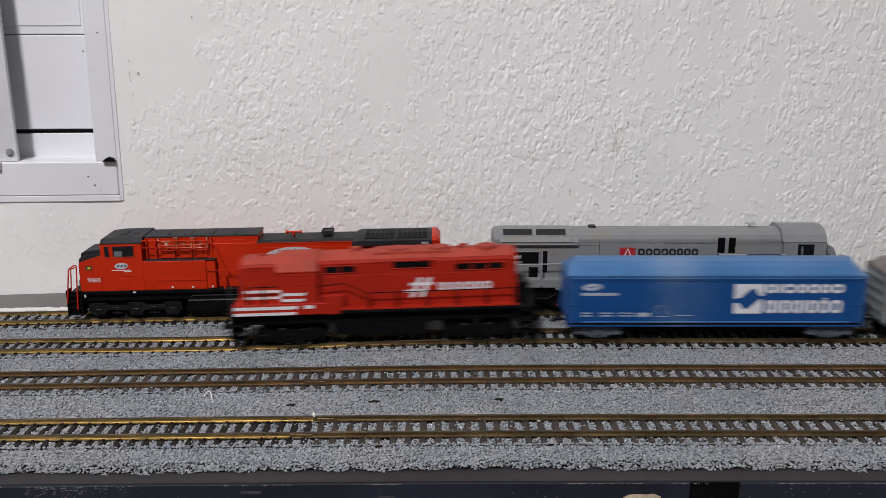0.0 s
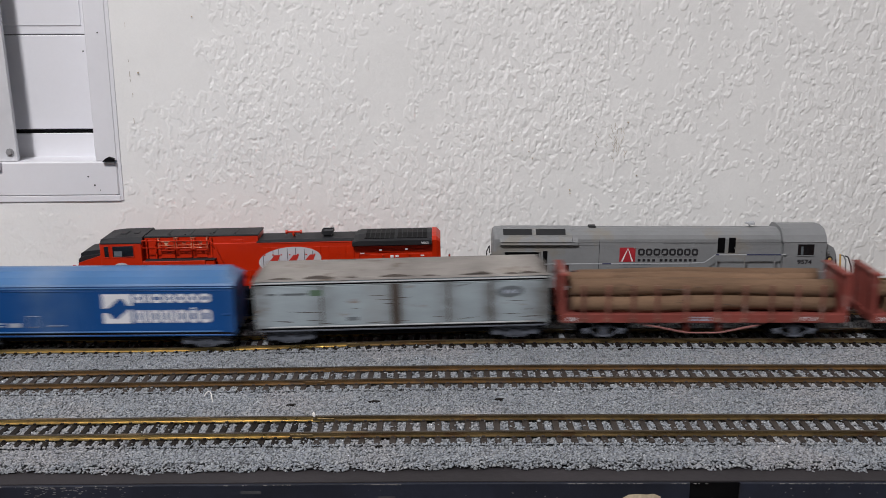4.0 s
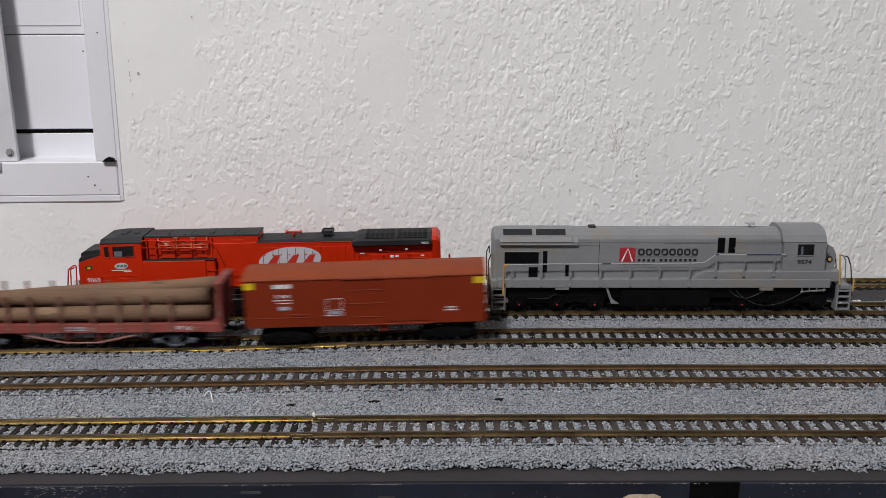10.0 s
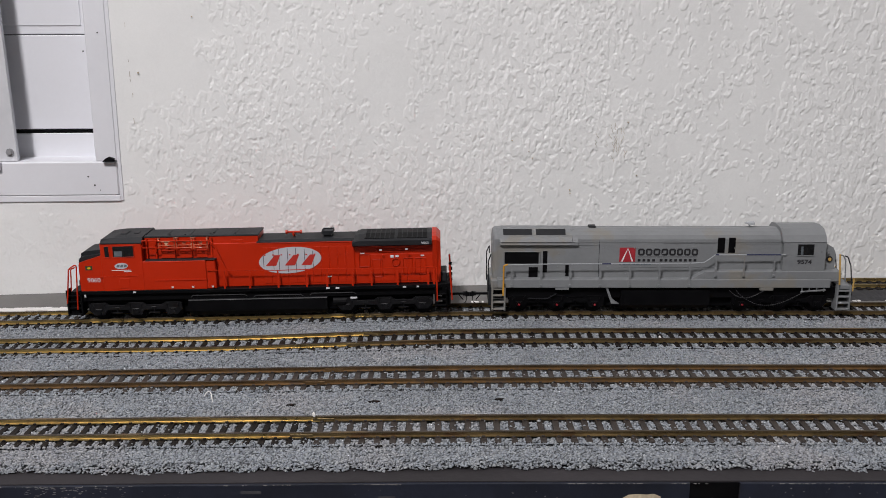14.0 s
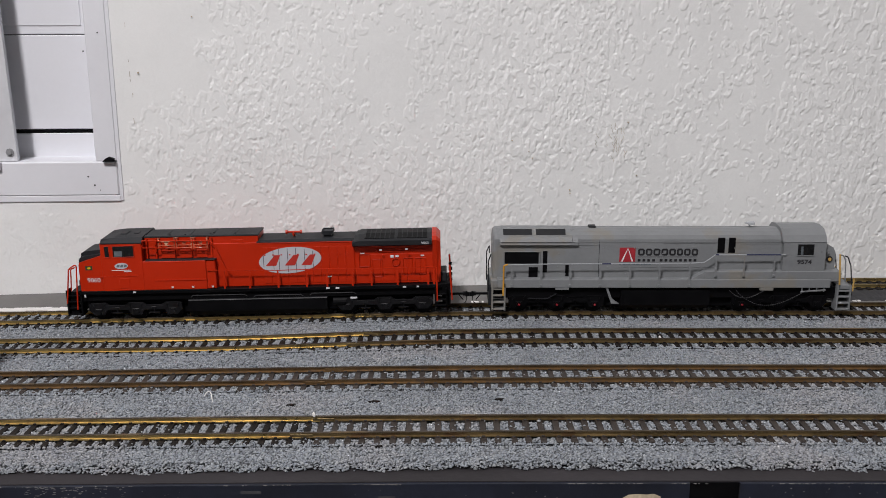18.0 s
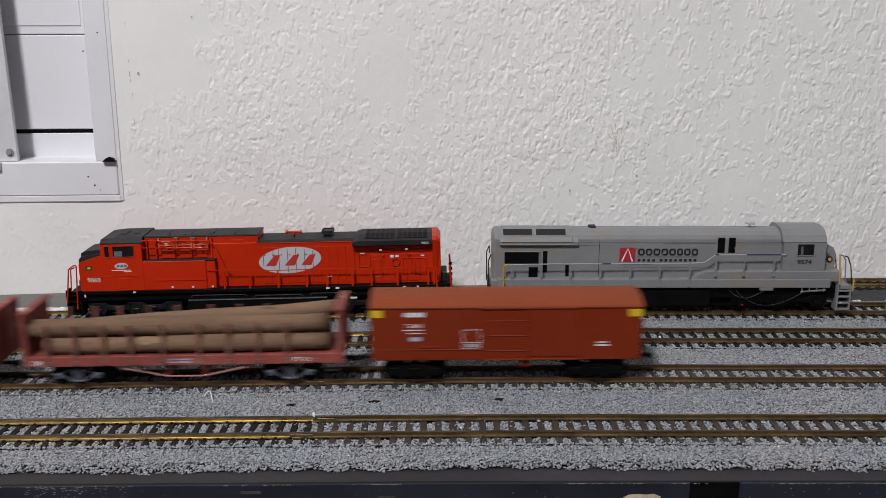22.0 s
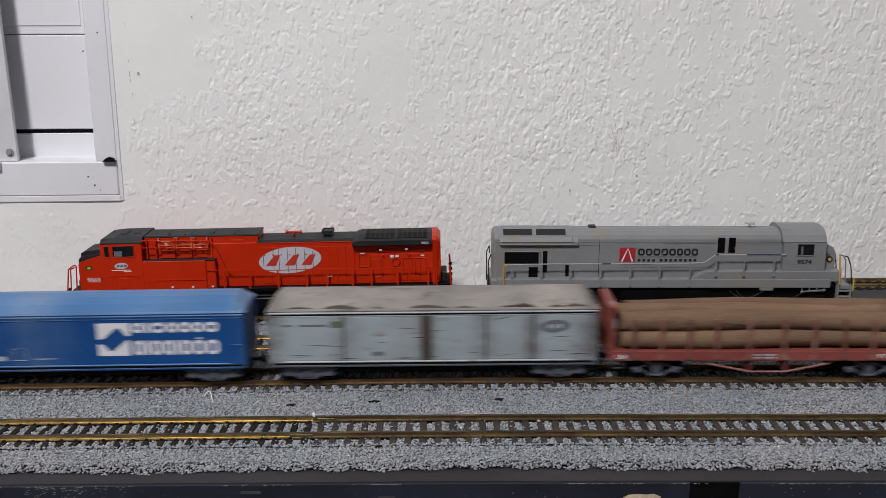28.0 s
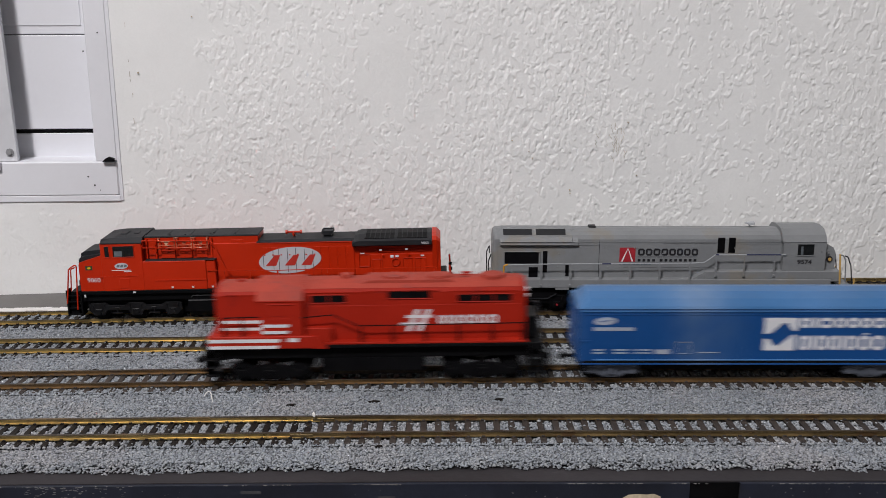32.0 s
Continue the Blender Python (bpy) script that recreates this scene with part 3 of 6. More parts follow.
SLEEPER_MESH = {mat.name: mesh_of(sleeper_bm(), "sleeper", mat) for mat in (SLEEPER, SLEEPER_BROWN)}


def sleeper_run(xs, k):
    """Sleepers out past the watched stretch, in one mesh."""
    bm = new_bm()
    for x in xs:
        y = line_y(k, x)
        g = bmesh.ops.create_cube(bm, size=1.0)["verts"]
        for v in g:
            v.co = Vector((x + v.co.x * 2.9, y + v.co.y * 30.4, -1.05 + v.co.z * 2.1 + line_z(k, x)))
    return bm


def track(k, label, left_mat, right_mat, x_from=-1400.0, x_to=1300.0):
    t = thing("railway_track", label, "railway track", pose(0, 0, ZT), "model railway tracks")
    j = JOINT[k]
    for side in (-1, 1):
        jj = j + 4 * side
        for x0, x1, mat in ((x_from, jj - 0.15, left_mat), (jj + 0.15, x_to, right_mat)):
            rail = part("rail", swept_rail(k, side, x0, x1, rail_profile()), mat, t)
            part("rail_head", swept_rail(k, side, x0, x1, head_profile()), RAIL_TOP, rail, "dark tarnished rail head")
        bm = new_bm()
        y, dip = LINES[k], line_z(k, jj)
        for d in (-0.75, 0.75):
            box(bm, jj - 5, jj + 5, y + side * 8.87 + d - 0.2, y + side * 8.87 + d + 0.2, dip + 0.3, dip + 1.7, 0.08)
        part("rail_joiner", bm, right_mat, t)
    rnd_ = random.Random(ord(k))
    left, right = PITCH[k]
    xs = list(np.arange(j + right * 0.5, 335, right)) + list(np.arange(j - left * 0.4, -325, -left))
    for x in xs:
        ob = new("sleeper", SLEEPER_MESH[(SLEEPER_BROWN if k in "AB" and x > j or k == "B" else SLEEPER).name])
        ob.parent = t
        x += rnd_.uniform(-0.2, 0.2)
        ob.matrix_basis = pose(x * MM, LINES[k] * MM, line_z(k, x) * MM + rnd_.uniform(-0.00015, 0.0001), 0, line_tilt(k, x), rnd_.uniform(-1.2, 1.2))
    far = list(np.arange(335 + right, x_to, right)) + list(np.arange(-325 - left, x_from, -left))
    ob = part("sleeper_run", sleeper_run([x for x in far if x_from < x < x_to], k), SLEEPER, t)
    tagged(ob, kind="stuff")
    return t


track("A", "bright brass model railway track on grey ballast", BRASS, DULL_BRASS)
track("B", "tarnished brown model railway track on grey ballast", BROWN_RAIL, BROWN_RAIL)
track("C", "polished brass model railway track on grey ballast", BRASS, DULL_BRASS)
track("D", "brass model railway track under two standing locomotives", BRASS, DULL_BRASS)

# ---- ballast ----


def ballast(name, count, bounds, z_at, keep, size, seed, label):
    """Loose stones, each a rough six-cornered lump."""
    r = np.random.RandomState(seed)
    x = r.uniform(bounds[0], bounds[1], count)
    y = r.uniform(bounds[2], bounds[3], count)
    ok = keep(x, y)
    x, y = x[ok], y[ok]
    n = len(x)
    s = size * r.uniform(0.55, 1.25, n)
    z = z_at(x, y, r) + 0.1 * s
    base = np.array([(1, 0, 0), (0, 1, 0), (-1, 0, 0), (0, -1, 0), (0, 0, 0.8), (0, 0, -0.8)], float)
    co = base[None] * (1 + r.uniform(-0.25, 0.25, (n, 6, 1))) + r.uniform(-0.2, 0.2, (n, 6, 3))
    co *= np.stack([r.uniform(0.95, 1.55, n), r.uniform(0.75, 1.05, n), r.uniform(0.7, 1.0, n)], axis=1)[:, None, :]
    ang = r.uniform(0, 6.283, n)
    c, d = np.cos(ang), np.sin(ang)
    tilt = r.uniform(-0.6, 0.6, n)
    ct, st = np.cos(tilt), np.sin(tilt)
    cy_, cz = co[:, :, 1] * ct[:, None] - co[:, :, 2] * st[:, None], co[:, :, 1] * st[:, None] + co[:, :, 2] * ct[:, None]
    cx_ = co[:, :, 0]
    out = np.empty((n, 6, 3))
    out[:, :, 0] = (cx_ * c[:, None] - cy_ * d[:, None]) * s[:, None] + x[:, None]
    out[:, :, 1] = (cx_ * d[:, None] + cy_ * c[:, None]) * s[:, None] + y[:, None]
    out[:, :, 2] = cz * s[:, None] * 0.9 + z[:, None]
    tri = np.array([(0, 1, 4), (1, 2, 4), (2, 3, 4), (3, 0, 4), (1, 0, 5), (2, 1, 5), (3, 2, 5), (0, 3, 5)])
    face = (tri[None] + 6 * np.arange(n)[:, None, None]).reshape(-1)
    me = bpy.data.meshes.new(name)
    me.vertices.add(n * 6)
    me.vertices.foreach_set("co", out.reshape(-1) * MM)
    me.loops.add(len(face))
    me.loops.foreach_set("vertex_index", face.astype(np.int32))
    me.polygons.add(n * 8)
    me.polygons.foreach_set("loop_start", np.arange(0, n * 24, 3, dtype=np.int32))
    me.update(calc_edges=True)
    me.materials.append(STONE)
    ob = new(name, me)
    ob.matrix_world = pose(0, 0, ZT)
    return tagged(ob, label, "ballast", kind="stuff")


def lines_np(k, x):
    return np.full(len(x), LINES[k])


def in_view(x, y):
    return np.abs(x) < y * 0.50 + 12


def stone_zone(x, y):
    front = 379.4 + 0.5 * np.sin(x * 0.06) + 0.5 * np.sin(x * 0.021 + 1) + 0.6 * np.sin(x * 0.31)
    ok = in_view(x, y) & (y > front) & (y < 604.0)
    for k in LINES:
        d = y - lines_np(k, x)
        under_rail = (np.abs(np.abs(d) - 8.87) < 1.5)
        ok &= ~under_rail
    return ok


def stone_height(x, y, r):
    z = np.full(len(x), -1.55) + r.uniform(-0.38, 0.38, len(x))
    for k in LINES:
        d = np.abs(y - lines_np(k, x))
        left, right = PITCH[k]
        j = JOINT[k]
        ph = np.where(x > j, (x - (j + right * 0.5)) / right, (x - (j - left * 0.4)) / left)
        near = np.abs(ph - np.round(ph)) * np.where(x > j, right, left)
        z = np.where(d < 16.6, np.where((near < 1.62) & (d < 13.4 + r.uniform(-0.9, 0.9, len(x))), -4.2 + r.uniform(0, 0.5, len(x)) + 3.9 * (r.uniform(0, 1, len(x)) < 0.02), -0.85 + r.uniform(-0.35, 0.35, len(x))), z)
        z = np.where((d >= 16.6) & (d < 19), -1.5 + r.uniform(-0.3, 0.3, len(x)), z)
    edge = np.clip((y - 378.0) / 6.0, 0, 1)
    return z - (1 - edge) * 2.4 + sag(x, y)


ballast("ballast", 300000, (-325, 325, 377, 605), stone_height, stone_zone, 0.73, 21, "loose light grey ballast stones between the tracks")

rnd = random.Random(31)
for x, y, w in ((-77.0, 444.5, 4.5), (-37.0, 447.5, 6.0), (25.5, 449.0, 4.5), (-192.0, 497.0, 4.5), (-205, 488, 2.5), (99, 520, 3.0), (-30, 397.0, 3.0)):
    bm = new_bm()
    prism(bm, [(x, y - 0.6), (x + w * 0.6, y - 0.9), (x + w, y + 0.3), (x + w * 0.4, y + 0.9)], -1.6, -0.4 + rnd.uniform(0, 0.3), "z")
    ob = new("dark_chip", mesh_of(bm, "dark_chip", SLEEPER))
    ob.matrix_world = pose(0, 0, ZT + float(sag(x, y)) * MM)
    tagged(ob, "small dark chip lying on the ballast", "chip", "dark chips on the ballast")
bm = new_bm()
curl = [(-120.2, 456.5, -0.4), (-119.6, 457.6, 0.6), (-118.6, 458.2, 1.3), (-117.5, 457.8, 1.2), (-116.6, 456.2, 0.6), (-115.9, 454.0, 0.0), (-115.2, 451.8, -0.6), (-114.7, 450.0, -1.0)]
wire(bm, curl, 0.26, 6)
ob = new("plastic_shaving", mesh_of(bm, "plastic_shaving", FILLER))
ob.matrix_world = pose(0, 0, ZT + float(sag(-118, 456)) * MM)
tagged(ob, "small curled white plastic shaving on the ballast", "shaving")
for x, y, z in ((-60.5, 421.6, 2.3), (125.5, 533.0, 1.0)):
    ob = new("white_crumb", mesh_of(box(box(new_bm(), x - 0.6, x + 0.6, y - 0.6, y + 0.6, z, z + 1.7, 0.3), x - 0.2, x + 0.9, y - 0.9, y + 0.2, z - 0.3, z + 0.9, 0.2), "white_crumb", FILLER))
    ob.matrix_world = pose(0, 0, ZT)
    tagged(ob, "tiny white crumb beside a rail", "crumb", "white crumbs")

# ---- running gear shared by the vehicles ----


def wheelset(parent, x, r=5.2, hw=8.2, name="wheelset", mat=None):
    bm = new_bm()
    rod(bm, (0, -11.5, 0), (0, 11.5, 0), 1.0, 8)
    for s in (-1, 1):
        rod(bm, (0, s * (hw - 1.1), 0), (0, s * (hw - 0.4), 0), r + 0.6, 24)
        rod(bm, (0, s * (hw - 0.4), 0), (0, s * (hw + 1.4), 0), r, 24)
        for i in range(4):
            a = i * 1.5708
            box(bm, r * 0.55 * math.cos(a) - 0.6, r * 0.55 * math.cos(a) + 0.6, s * (hw + 1.3) - 0.3, s * (hw + 1.3) + 0.3,
                r * 0.55 * math.sin(a) - 0.6, r * 0.55 * math.sin(a) + 0.6)
    ob = part(name, bm, mat or DARK, parent)
    ob.location = (x * MM, 0, r * MM)
    ROLLING.append((ob, x, r))
    return ob


ROLLING = []


def side_frames(bm, outline, holes, y0=11.2, y1=13.0):
    for s in (-1, 1):
        a, b = sorted((s * y0, s * y1))
        prism(bm, outline, a, b, "y")
        for x, z, w, h in holes:
            box(bm, x - w / 2, x + w / 2, s * (y1 + 0.35) - 0.35, s * (y1 + 0.35) + 0.35, z - h / 2, z + h / 2, 0.2)
    return bm


def freight_bogie(parent, x, mat, arch_bar=False, base=10.5):
    """A four-wheel bogie: two side frames, bolster, springs and two wheelsets."""
    bm = new_bm()
    h = base
    if arch_bar:
        for s in (-1, 1):
            y = s * 12.4
            top = [(-h - 2.5, y, 6.6), (-h + 2, y, 7.2), (-3, y, 9.0), (3, y, 9.0), (h - 2, y, 7.2), (h + 2.5, y, 6.6)]
            low = [(-h - 2.5, y, 6.0), (-h + 2, y, 5.6), (-3, y, 2.6), (3, y, 2.6), (h - 2, y, 5.6), (h + 2.5, y, 6.0)]
            wire(bm, top, 0.45, 6)
            wire(bm, low, 0.45, 6)
            box(bm, -3.2, 3.2, y - 0.9, y + 0.9, 2.2, 3.2, 0.2)
            for d in (-1.6, 0, 1.6):
                rod(bm, (d, y, 3.0), (d, y, 7.4), 0.75, 8)
            box(bm, -2.6, 2.6, y - 0.8, y + 0.9, 7.2, 9.2, 0.3)
            for e in (-h, h):
                box(bm, e - 1.5, e + 1.5, y - 0.9, y + 1.3, 4.0, 6.8, 0.4)
    else:
        outline = [(-h - 3.2, 4.2), (-h - 3.2, 7.6), (-h + 2, 8.2), (-4, 9.6), (4, 9.6), (h - 2, 8.2), (h + 3.2, 7.6), (h + 3.2, 4.2),
                   (h - 2.4, 4.0), (3.6, 1.9), (-3.6, 1.9), (-h + 2.4, 4.0)]
        side_frames(bm, outline, [(-h, 5.4, 3.8, 3.6), (h, 5.4, 3.8, 3.6), (0, 5.2, 5.0, 4.0), (0, 8.2, 3.0, 1.6)])
        for s in (-1, 1):
            for d in (-1.4, 1.4):
                rod(bm, (d, s * 13.5, 3.6), (d, s * 13.5, 6.9), 0.8, 8)
    box(bm, -2.6, 2.6, -12, 12, 6.2, 9.4, 0.3)
    b = part("bogie", bm, mat, parent)
    b.location = (x * MM, 0, 0)
    for e in (-h, h):
        wheelset(b, e)
    return b


def six_wheel_truck(parent, x, gap, mat, caps=None):
    """A three-axle locomotive truck with its deep cast side frames."""
    g = gap
    bm = new_bm()
    top = [(-g - 6, 10.4), (-g - 4.2, 11.2), (-g + 4, 11.2), (-g + 6.4, 9.5), (-6.4, 9.5), (-4, 11.2), (4, 11.2), (6.4, 9.5), (g - 6.4, 9.5),
           (g - 4, 11.2), (g + 4.2, 11.2), (g + 6, 10.4)]
    low = [(g + 6, 7.0), (g + 3, 3.6), (g - 3, 3.6), (g - 4.8, 6.8), (4.8, 6.8), (3, 3.6), (-3, 3.6), (-4.8, 6.8), (-g + 4.8, 6.8), (-g + 3, 3.6),
           (-g - 3, 3.6), (-g - 6, 7.0)]
    side_frames(bm, top + low, [(-g, 5.8, 4.2, 3.8), (0, 5.8, 4.2, 3.8), (g, 5.8, 4.2, 3.8), (-g / 2, 8.2, 3.0, 1.2), (g / 2, 8.2, 3.0, 1.2)], 11.6, 13.6)
    for s in (-1, 1):
        wire(bm, [(x_, s * 13.5, z_) for x_, z_ in top], 0.32, 5)
        for e in (-g, 0, g):
            rod(bm, (e, s * 14.0, 6.0), (e, s * 15.0, 6.0), 1.5, 12)
            rod(bm, (e - 3.4, s * 13.9, 8.4), (e - 3.4, s * 13.9, 10.6), 0.5, 6)
            rod(bm, (e + 3.4, s * 13.9, 8.4), (e + 3.4, s * 13.9, 10.6), 0.5, 6)
        for e in (-g * 0.5, g * 0.5):
            rod(bm, (e - 3.0, s * 13.9, 5.0), (e + 3.0, s * 13.9, 5.0), 0.4, 6)
            rod(bm, (e, s * 13.9, 5.0), (e, s * 13.9, 7.0), 0.35, 6)
    box(bm, -g - 2, g + 2, -11.5, 11.5, 6.0, 9.0, 0.3)
    t = part("truck", bm, mat, parent)
    t.location = (x * MM, 0, 0)
    for e in (-g, 0, g):
        wheelset(t, e, 5.6)
        if caps:
            part("axle_cap", rod(new_bm(), (e, -15.8, 6.0), (e, -15.1, 6.0), 0.6, 10), caps, t, "small red axle cap")
    return t


def coupler(parent, x, way):
    """A knuckle coupler: slim shank, open knuckle, upright pin and bent trip wire, at the height of 9 mm."""
    def span(a, b):
        return min(x + way * a, x + way * b), max(x + way * a, x + way * b)

    bm = new_bm()
    box(bm, *span(-6, 2.2), -0.9, 0.9, 8.0, 9.4, 0.25)
    box(bm, *span(1.6, 3.4), -1.7, 1.4, 7.6, 9.9, 0.35)
    prism(bm, [(x + way * 3.0, -1.7), (x + way * 5.6, -1.9), (x + way * 6.0, -1.0), (x + way * 3.4, -0.7)], 7.4, 9.9, "z")
    prism(bm, [(x + way * 3.0, 0.7), (x + way * 4.6, 0.5), (x + way * 4.6, 1.4), (x + way * 3.0, 1.5)], 7.6, 9.7, "z")
    rod(bm, (x + way * 3.9, -1.2, 7.0), (x + way * 3.9, -1.2, 10.6), 0.45, 8)
    wire(bm, [(x + way * 3.6, -0.6, 7.6), (x + way * 4.0, -1.2, 5.2), (x + way * 3.0, -2.4, 3.6), (x + way * 1.8, -3.2, 3.2)], 0.24)
    wire(bm, [(x - way * 1.0, -2.6, 9.0), (x + way * 0.6, -3.0, 7.0), (x + way * 1.8, -3.2, 5.6)], 0.3)
    return part("coupler", bm, DARK, parent)


def steps(parent, x, way, y, zs, mat, depth=5.0, wide=7.0):
    """Two corner stairs: side plates and treads."""
    for s in (-1, 1):
        yy = s * y
        a, b = min(yy, yy - s * wide), max(yy, yy - s * wide)
        for z in zs:
            part("step", box(new_bm(), min(x, x + way * depth), max(x, x + way * depth), a, b, z, z + 0.7, 0.1), mat, parent)
        for e in (x, x + way * depth):
            part("stair_plate", box(new_bm(), e - 0.5, e + 0.5, a, b, zs[0] - 0.4, zs[-1] + 4, 0.1), mat, parent)


def hand_rail(parent, pts, posts, mat, r=0.32, foot=17.5, side=-1, label=""):
    """A bent rail along one side with its posts."""
    bm = new_bm()
    wire(bm, pts, r, 6)
    ob = part("handrail", bm, mat, parent, label)
    for x, z in posts:
        b = new_bm()
        y = pts[0][1]
        prism(b, [(x - 0.6, foot), (x + 0.6, foot), (x + 0.42, z), (x - 0.42, z)], min(y, y + 0.5), max(y, y + 0.5), "y")
        part("stanchion", b, mat, parent)
    return ob


# ---- red six-axle locomotive, standing ----


def red_locomotive():
    t = thing("locomotive", "bright red and black six-axle model locomotive standing on the rear track", "locomotive", on_line("D", -112.8))
    t.scale = (1.024, 1.0, 1.012)
    bm = new_bm()
    box(bm, -111, 112.5, -13.6, 13.6, 12.6, 19.3, 0.4)
    box(bm, -108.5, 109.5, -15.4, 15.4, 17.2, 19.4, 0.2)
    part("underframe", bm, BLACK, t)
    # added black block, hides the bright gap between tank and trucks
    part("gear_case", box(new_bm(), -104, 104, -9.0, 9.0, 3.2, 12.7, 0.4), BLACK, t)
    part("fuel_tank", box(prism(new_bm(), [(-15.2, 12.4), (-15.2, 5.5), (-11.5, 1.6), (11.5, 1.6), (15.2, 5.5), (15.2, 12.4)], -43.5, 40.5), -46, 43, -8, 8, 8, 12.5), BLACK, t)
    # steel-coloured strip paints the gloss highlight along the black tank's top
    part("tank_edge", box(new_bm(), -43.6, 40.6, -15.6, 15.6, 12.2, 12.7, 0.15), STEEL, t)
    for x0, x1, z in ((-42, -8, 15.2), (-4, 26, 14.4), (30, 58, 15.0)):
        part("air_pipe", wire(new_bm(), [(x0, -13.8, z - 1.2), (x0 + 1.5, -14.0, z), (x1 - 1.5, -14.0, z), (x1, -13.8, z - 1.0)], 0.28, 5), STEEL, t)
    # nose and cab
    bm = new_bm()
    prism(bm, [(-107.6, 19.4), (-93, 19.4), (-93, 42.0), (-95.5, 41.0), (-106.9, 37.4), (-107.6, 36)], -14.2, 14.2, "y")
    part("nose", bm, RED, t)
    bm = new_bm()
    prism(bm, [(-107.8, 36.4), (-94, 40.8), (-94, 42.2), (-106.0, 40.6), (-107.4, 39.6)], -12.8, 12.8, "y")
    prism(bm, [(-107.4, 39.4), (-94, 41), (-94, 44.4), (-104.6, 43.3), (-106.9, 42.2)], -9.6, 9.6, "y")
    part("nose_top", bm, CHARCOAL, t)
    bm = new_bm()
    box(bm, -93.4, -68.6, -15.4, 15.4, 19.4, 49.3, 0.3)
    cab = part("cab", bm, RED, t)
    bm = new_bm()

    def roof_line(k):
        return [(-15.6, 48.9), (-15.6, 49.5), (-12.9, 49.5 + 2.9 * k), (-6.0, 49.5 + 2.9 * k), (6.0, 49.5 + 2.9 * k), (12.9, 49.5 + 2.9 * k), (15.6, 49.5), (15.6, 48.9)]

    loft(bm, [(-93.0, roof_line(0.62)), (-85.4, roof_line(0.92)), (-68.2, roof_line(0.96))])
    box(bm, -84, -80, -4, 4, 52.0, 52.7, 0.3)
    box(bm, -76, -73, -3, 3, 52.0, 52.7, 0.3)
    part("cab_roof", bm, CHARCOAL, t)
    for x0, x1 in ((-90.9, -87.9), (-85.9, -73.2)):
        for s in (-1, 1):
            w = part("window", box(new_bm(), x0, x1, s * 15.45 - 0.25, s * 15.45 + 0.25, 40.7, 47.6, 0.15), GLASS, cab)
            part("window_frame", wire(new_bm(), [(x0, s * 15.7, 40.7), (x1, s * 15.7, 40.7), (x1, s * 15.7, 47.6), (x0, s * 15.7, 47.6), (x0, s * 15.7, 40.7)], 0.22, 4), RED, cab)
    # grey patch on the glass stands for paler bits of the cab interior
    part("window_blind", box(new_bm(), -84.9, -80.2, -15.85, -15.72, 41.2, 44.4), LETTER_GREY, cab)
    for y in (-7, 7):
        part("windshield", prism(new_bm(), [(-93.8, 44.6), (-93.3, 44.6), (-93.3, 48.4), (-93.8, 48.4)], y - 4.5, y + 4.5, "y"), GLASS, cab)
    # equipment bay behind the cab
    bm = new_bm()
    box(bm, -71.5, -31.0, -15.2, 15.2, 19.4, 37.6, 0.4)
    part("equipment_box", bm, RED, t)
    bm = new_bm()
    box(bm, -46.6, -25.6, -14.4, 14.4, 19.4, 37.3, 0.4)
    part("air_box", bm, RED, t)
    # charcoal plate, darker than the box, along its near top
    part("box_lid", box(new_bm(), -67.5, -25.2, -15.0, -9.9, 37.5, 38.0, 0.1), CHARCOAL, t)
    bm = new_bm()
    prism(bm, [(-9.8, 37.4), (-9.8, 51.2), (9.8, 51.2), (9.8, 37.4)], -69.0, -31.0)
    prism(bm, [(-31.0, 37.4), (-31.0, 51.2), (0.2, 51.2), (0.2, 19.4), (-22.0, 19.4), (-28, 30)], -9.8, 9.8, "y")
    part("blower_hood", bm, RED, t)
    # pipe racks along the blower hood
    for x0, x1 in ((-58.7, -49.2), (-47.8, -39.0), (-37.6, -29.6)):
        bm = new_bm()
        for x in (x0, x1):
            box(bm, x - 0.35, x + 0.35, -13.6, -12.9, 44.4, 51.6, 0.1)
            box(bm, x - 0.3, x + 0.3, -13.4, -9.8, 50.4, 51.0, 0.1)
        for z in (45.4, 47.0, 49.2):
            rod(bm, (x0, -13.6, z), (x1, -13.6, z), 0.26, 6)
        rod(bm, ((x0 + x1) / 2, -13.8, 48.4), ((x0 + x1) / 2, -12.4, 48.4), 1.1, 12)
        part("pipe_rack", bm, RACK, t, "red pipe rack with pale highlights painted in")
        part("rack_panel", box(new_bm(), x0 + 0.6, x1 - 0.6, -11.2, -9.7, 38.2, 43.6, 0.3), RED, t)
        part("label_plate", box(new_bm(), (x0 + x1) / 2 - 0.9, (x0 + x1) / 2 + 0.9, -14.0, -13.7, 44.9, 45.5), LETTER, t)
    for x in (-66.5, -61.0, -27.6):
        part("rack_post", box(new_bm(), x - 0.4, x + 0.4, -11.6, -9.7, 38.2, 50.6, 0.1), RED, t)
    bm = new_bm()
    wire(bm, [(-68.2, -14.6, 45.9), (-29.6, -14.6, 45.0)], 0.3, 6)
    wire(bm, [(-68.2, -14.6, 45.9), (-68.2, -14.6, 50.3), (-28.6, -14.6, 49.5), (-26.0, -14.6, 48.4), (-19.3, -14.6, 31.9), (-17.5, -14.8, 31.0)], 0.3, 6)
    part("cab_handrail", bm, RED, t)
    part("access_hatch", box(new_bm(), -15.9, -8.6, -10.2, -9.7, 43.2, 48.8, 0.2), RED, t)
    for z in (44.2, 45.3, 46.4, 47.5):
        part("hatch_louvre", box(new_bm(), -15.2, -9.2, -10.4, -10.1, z, z + 0.5), RED, t)
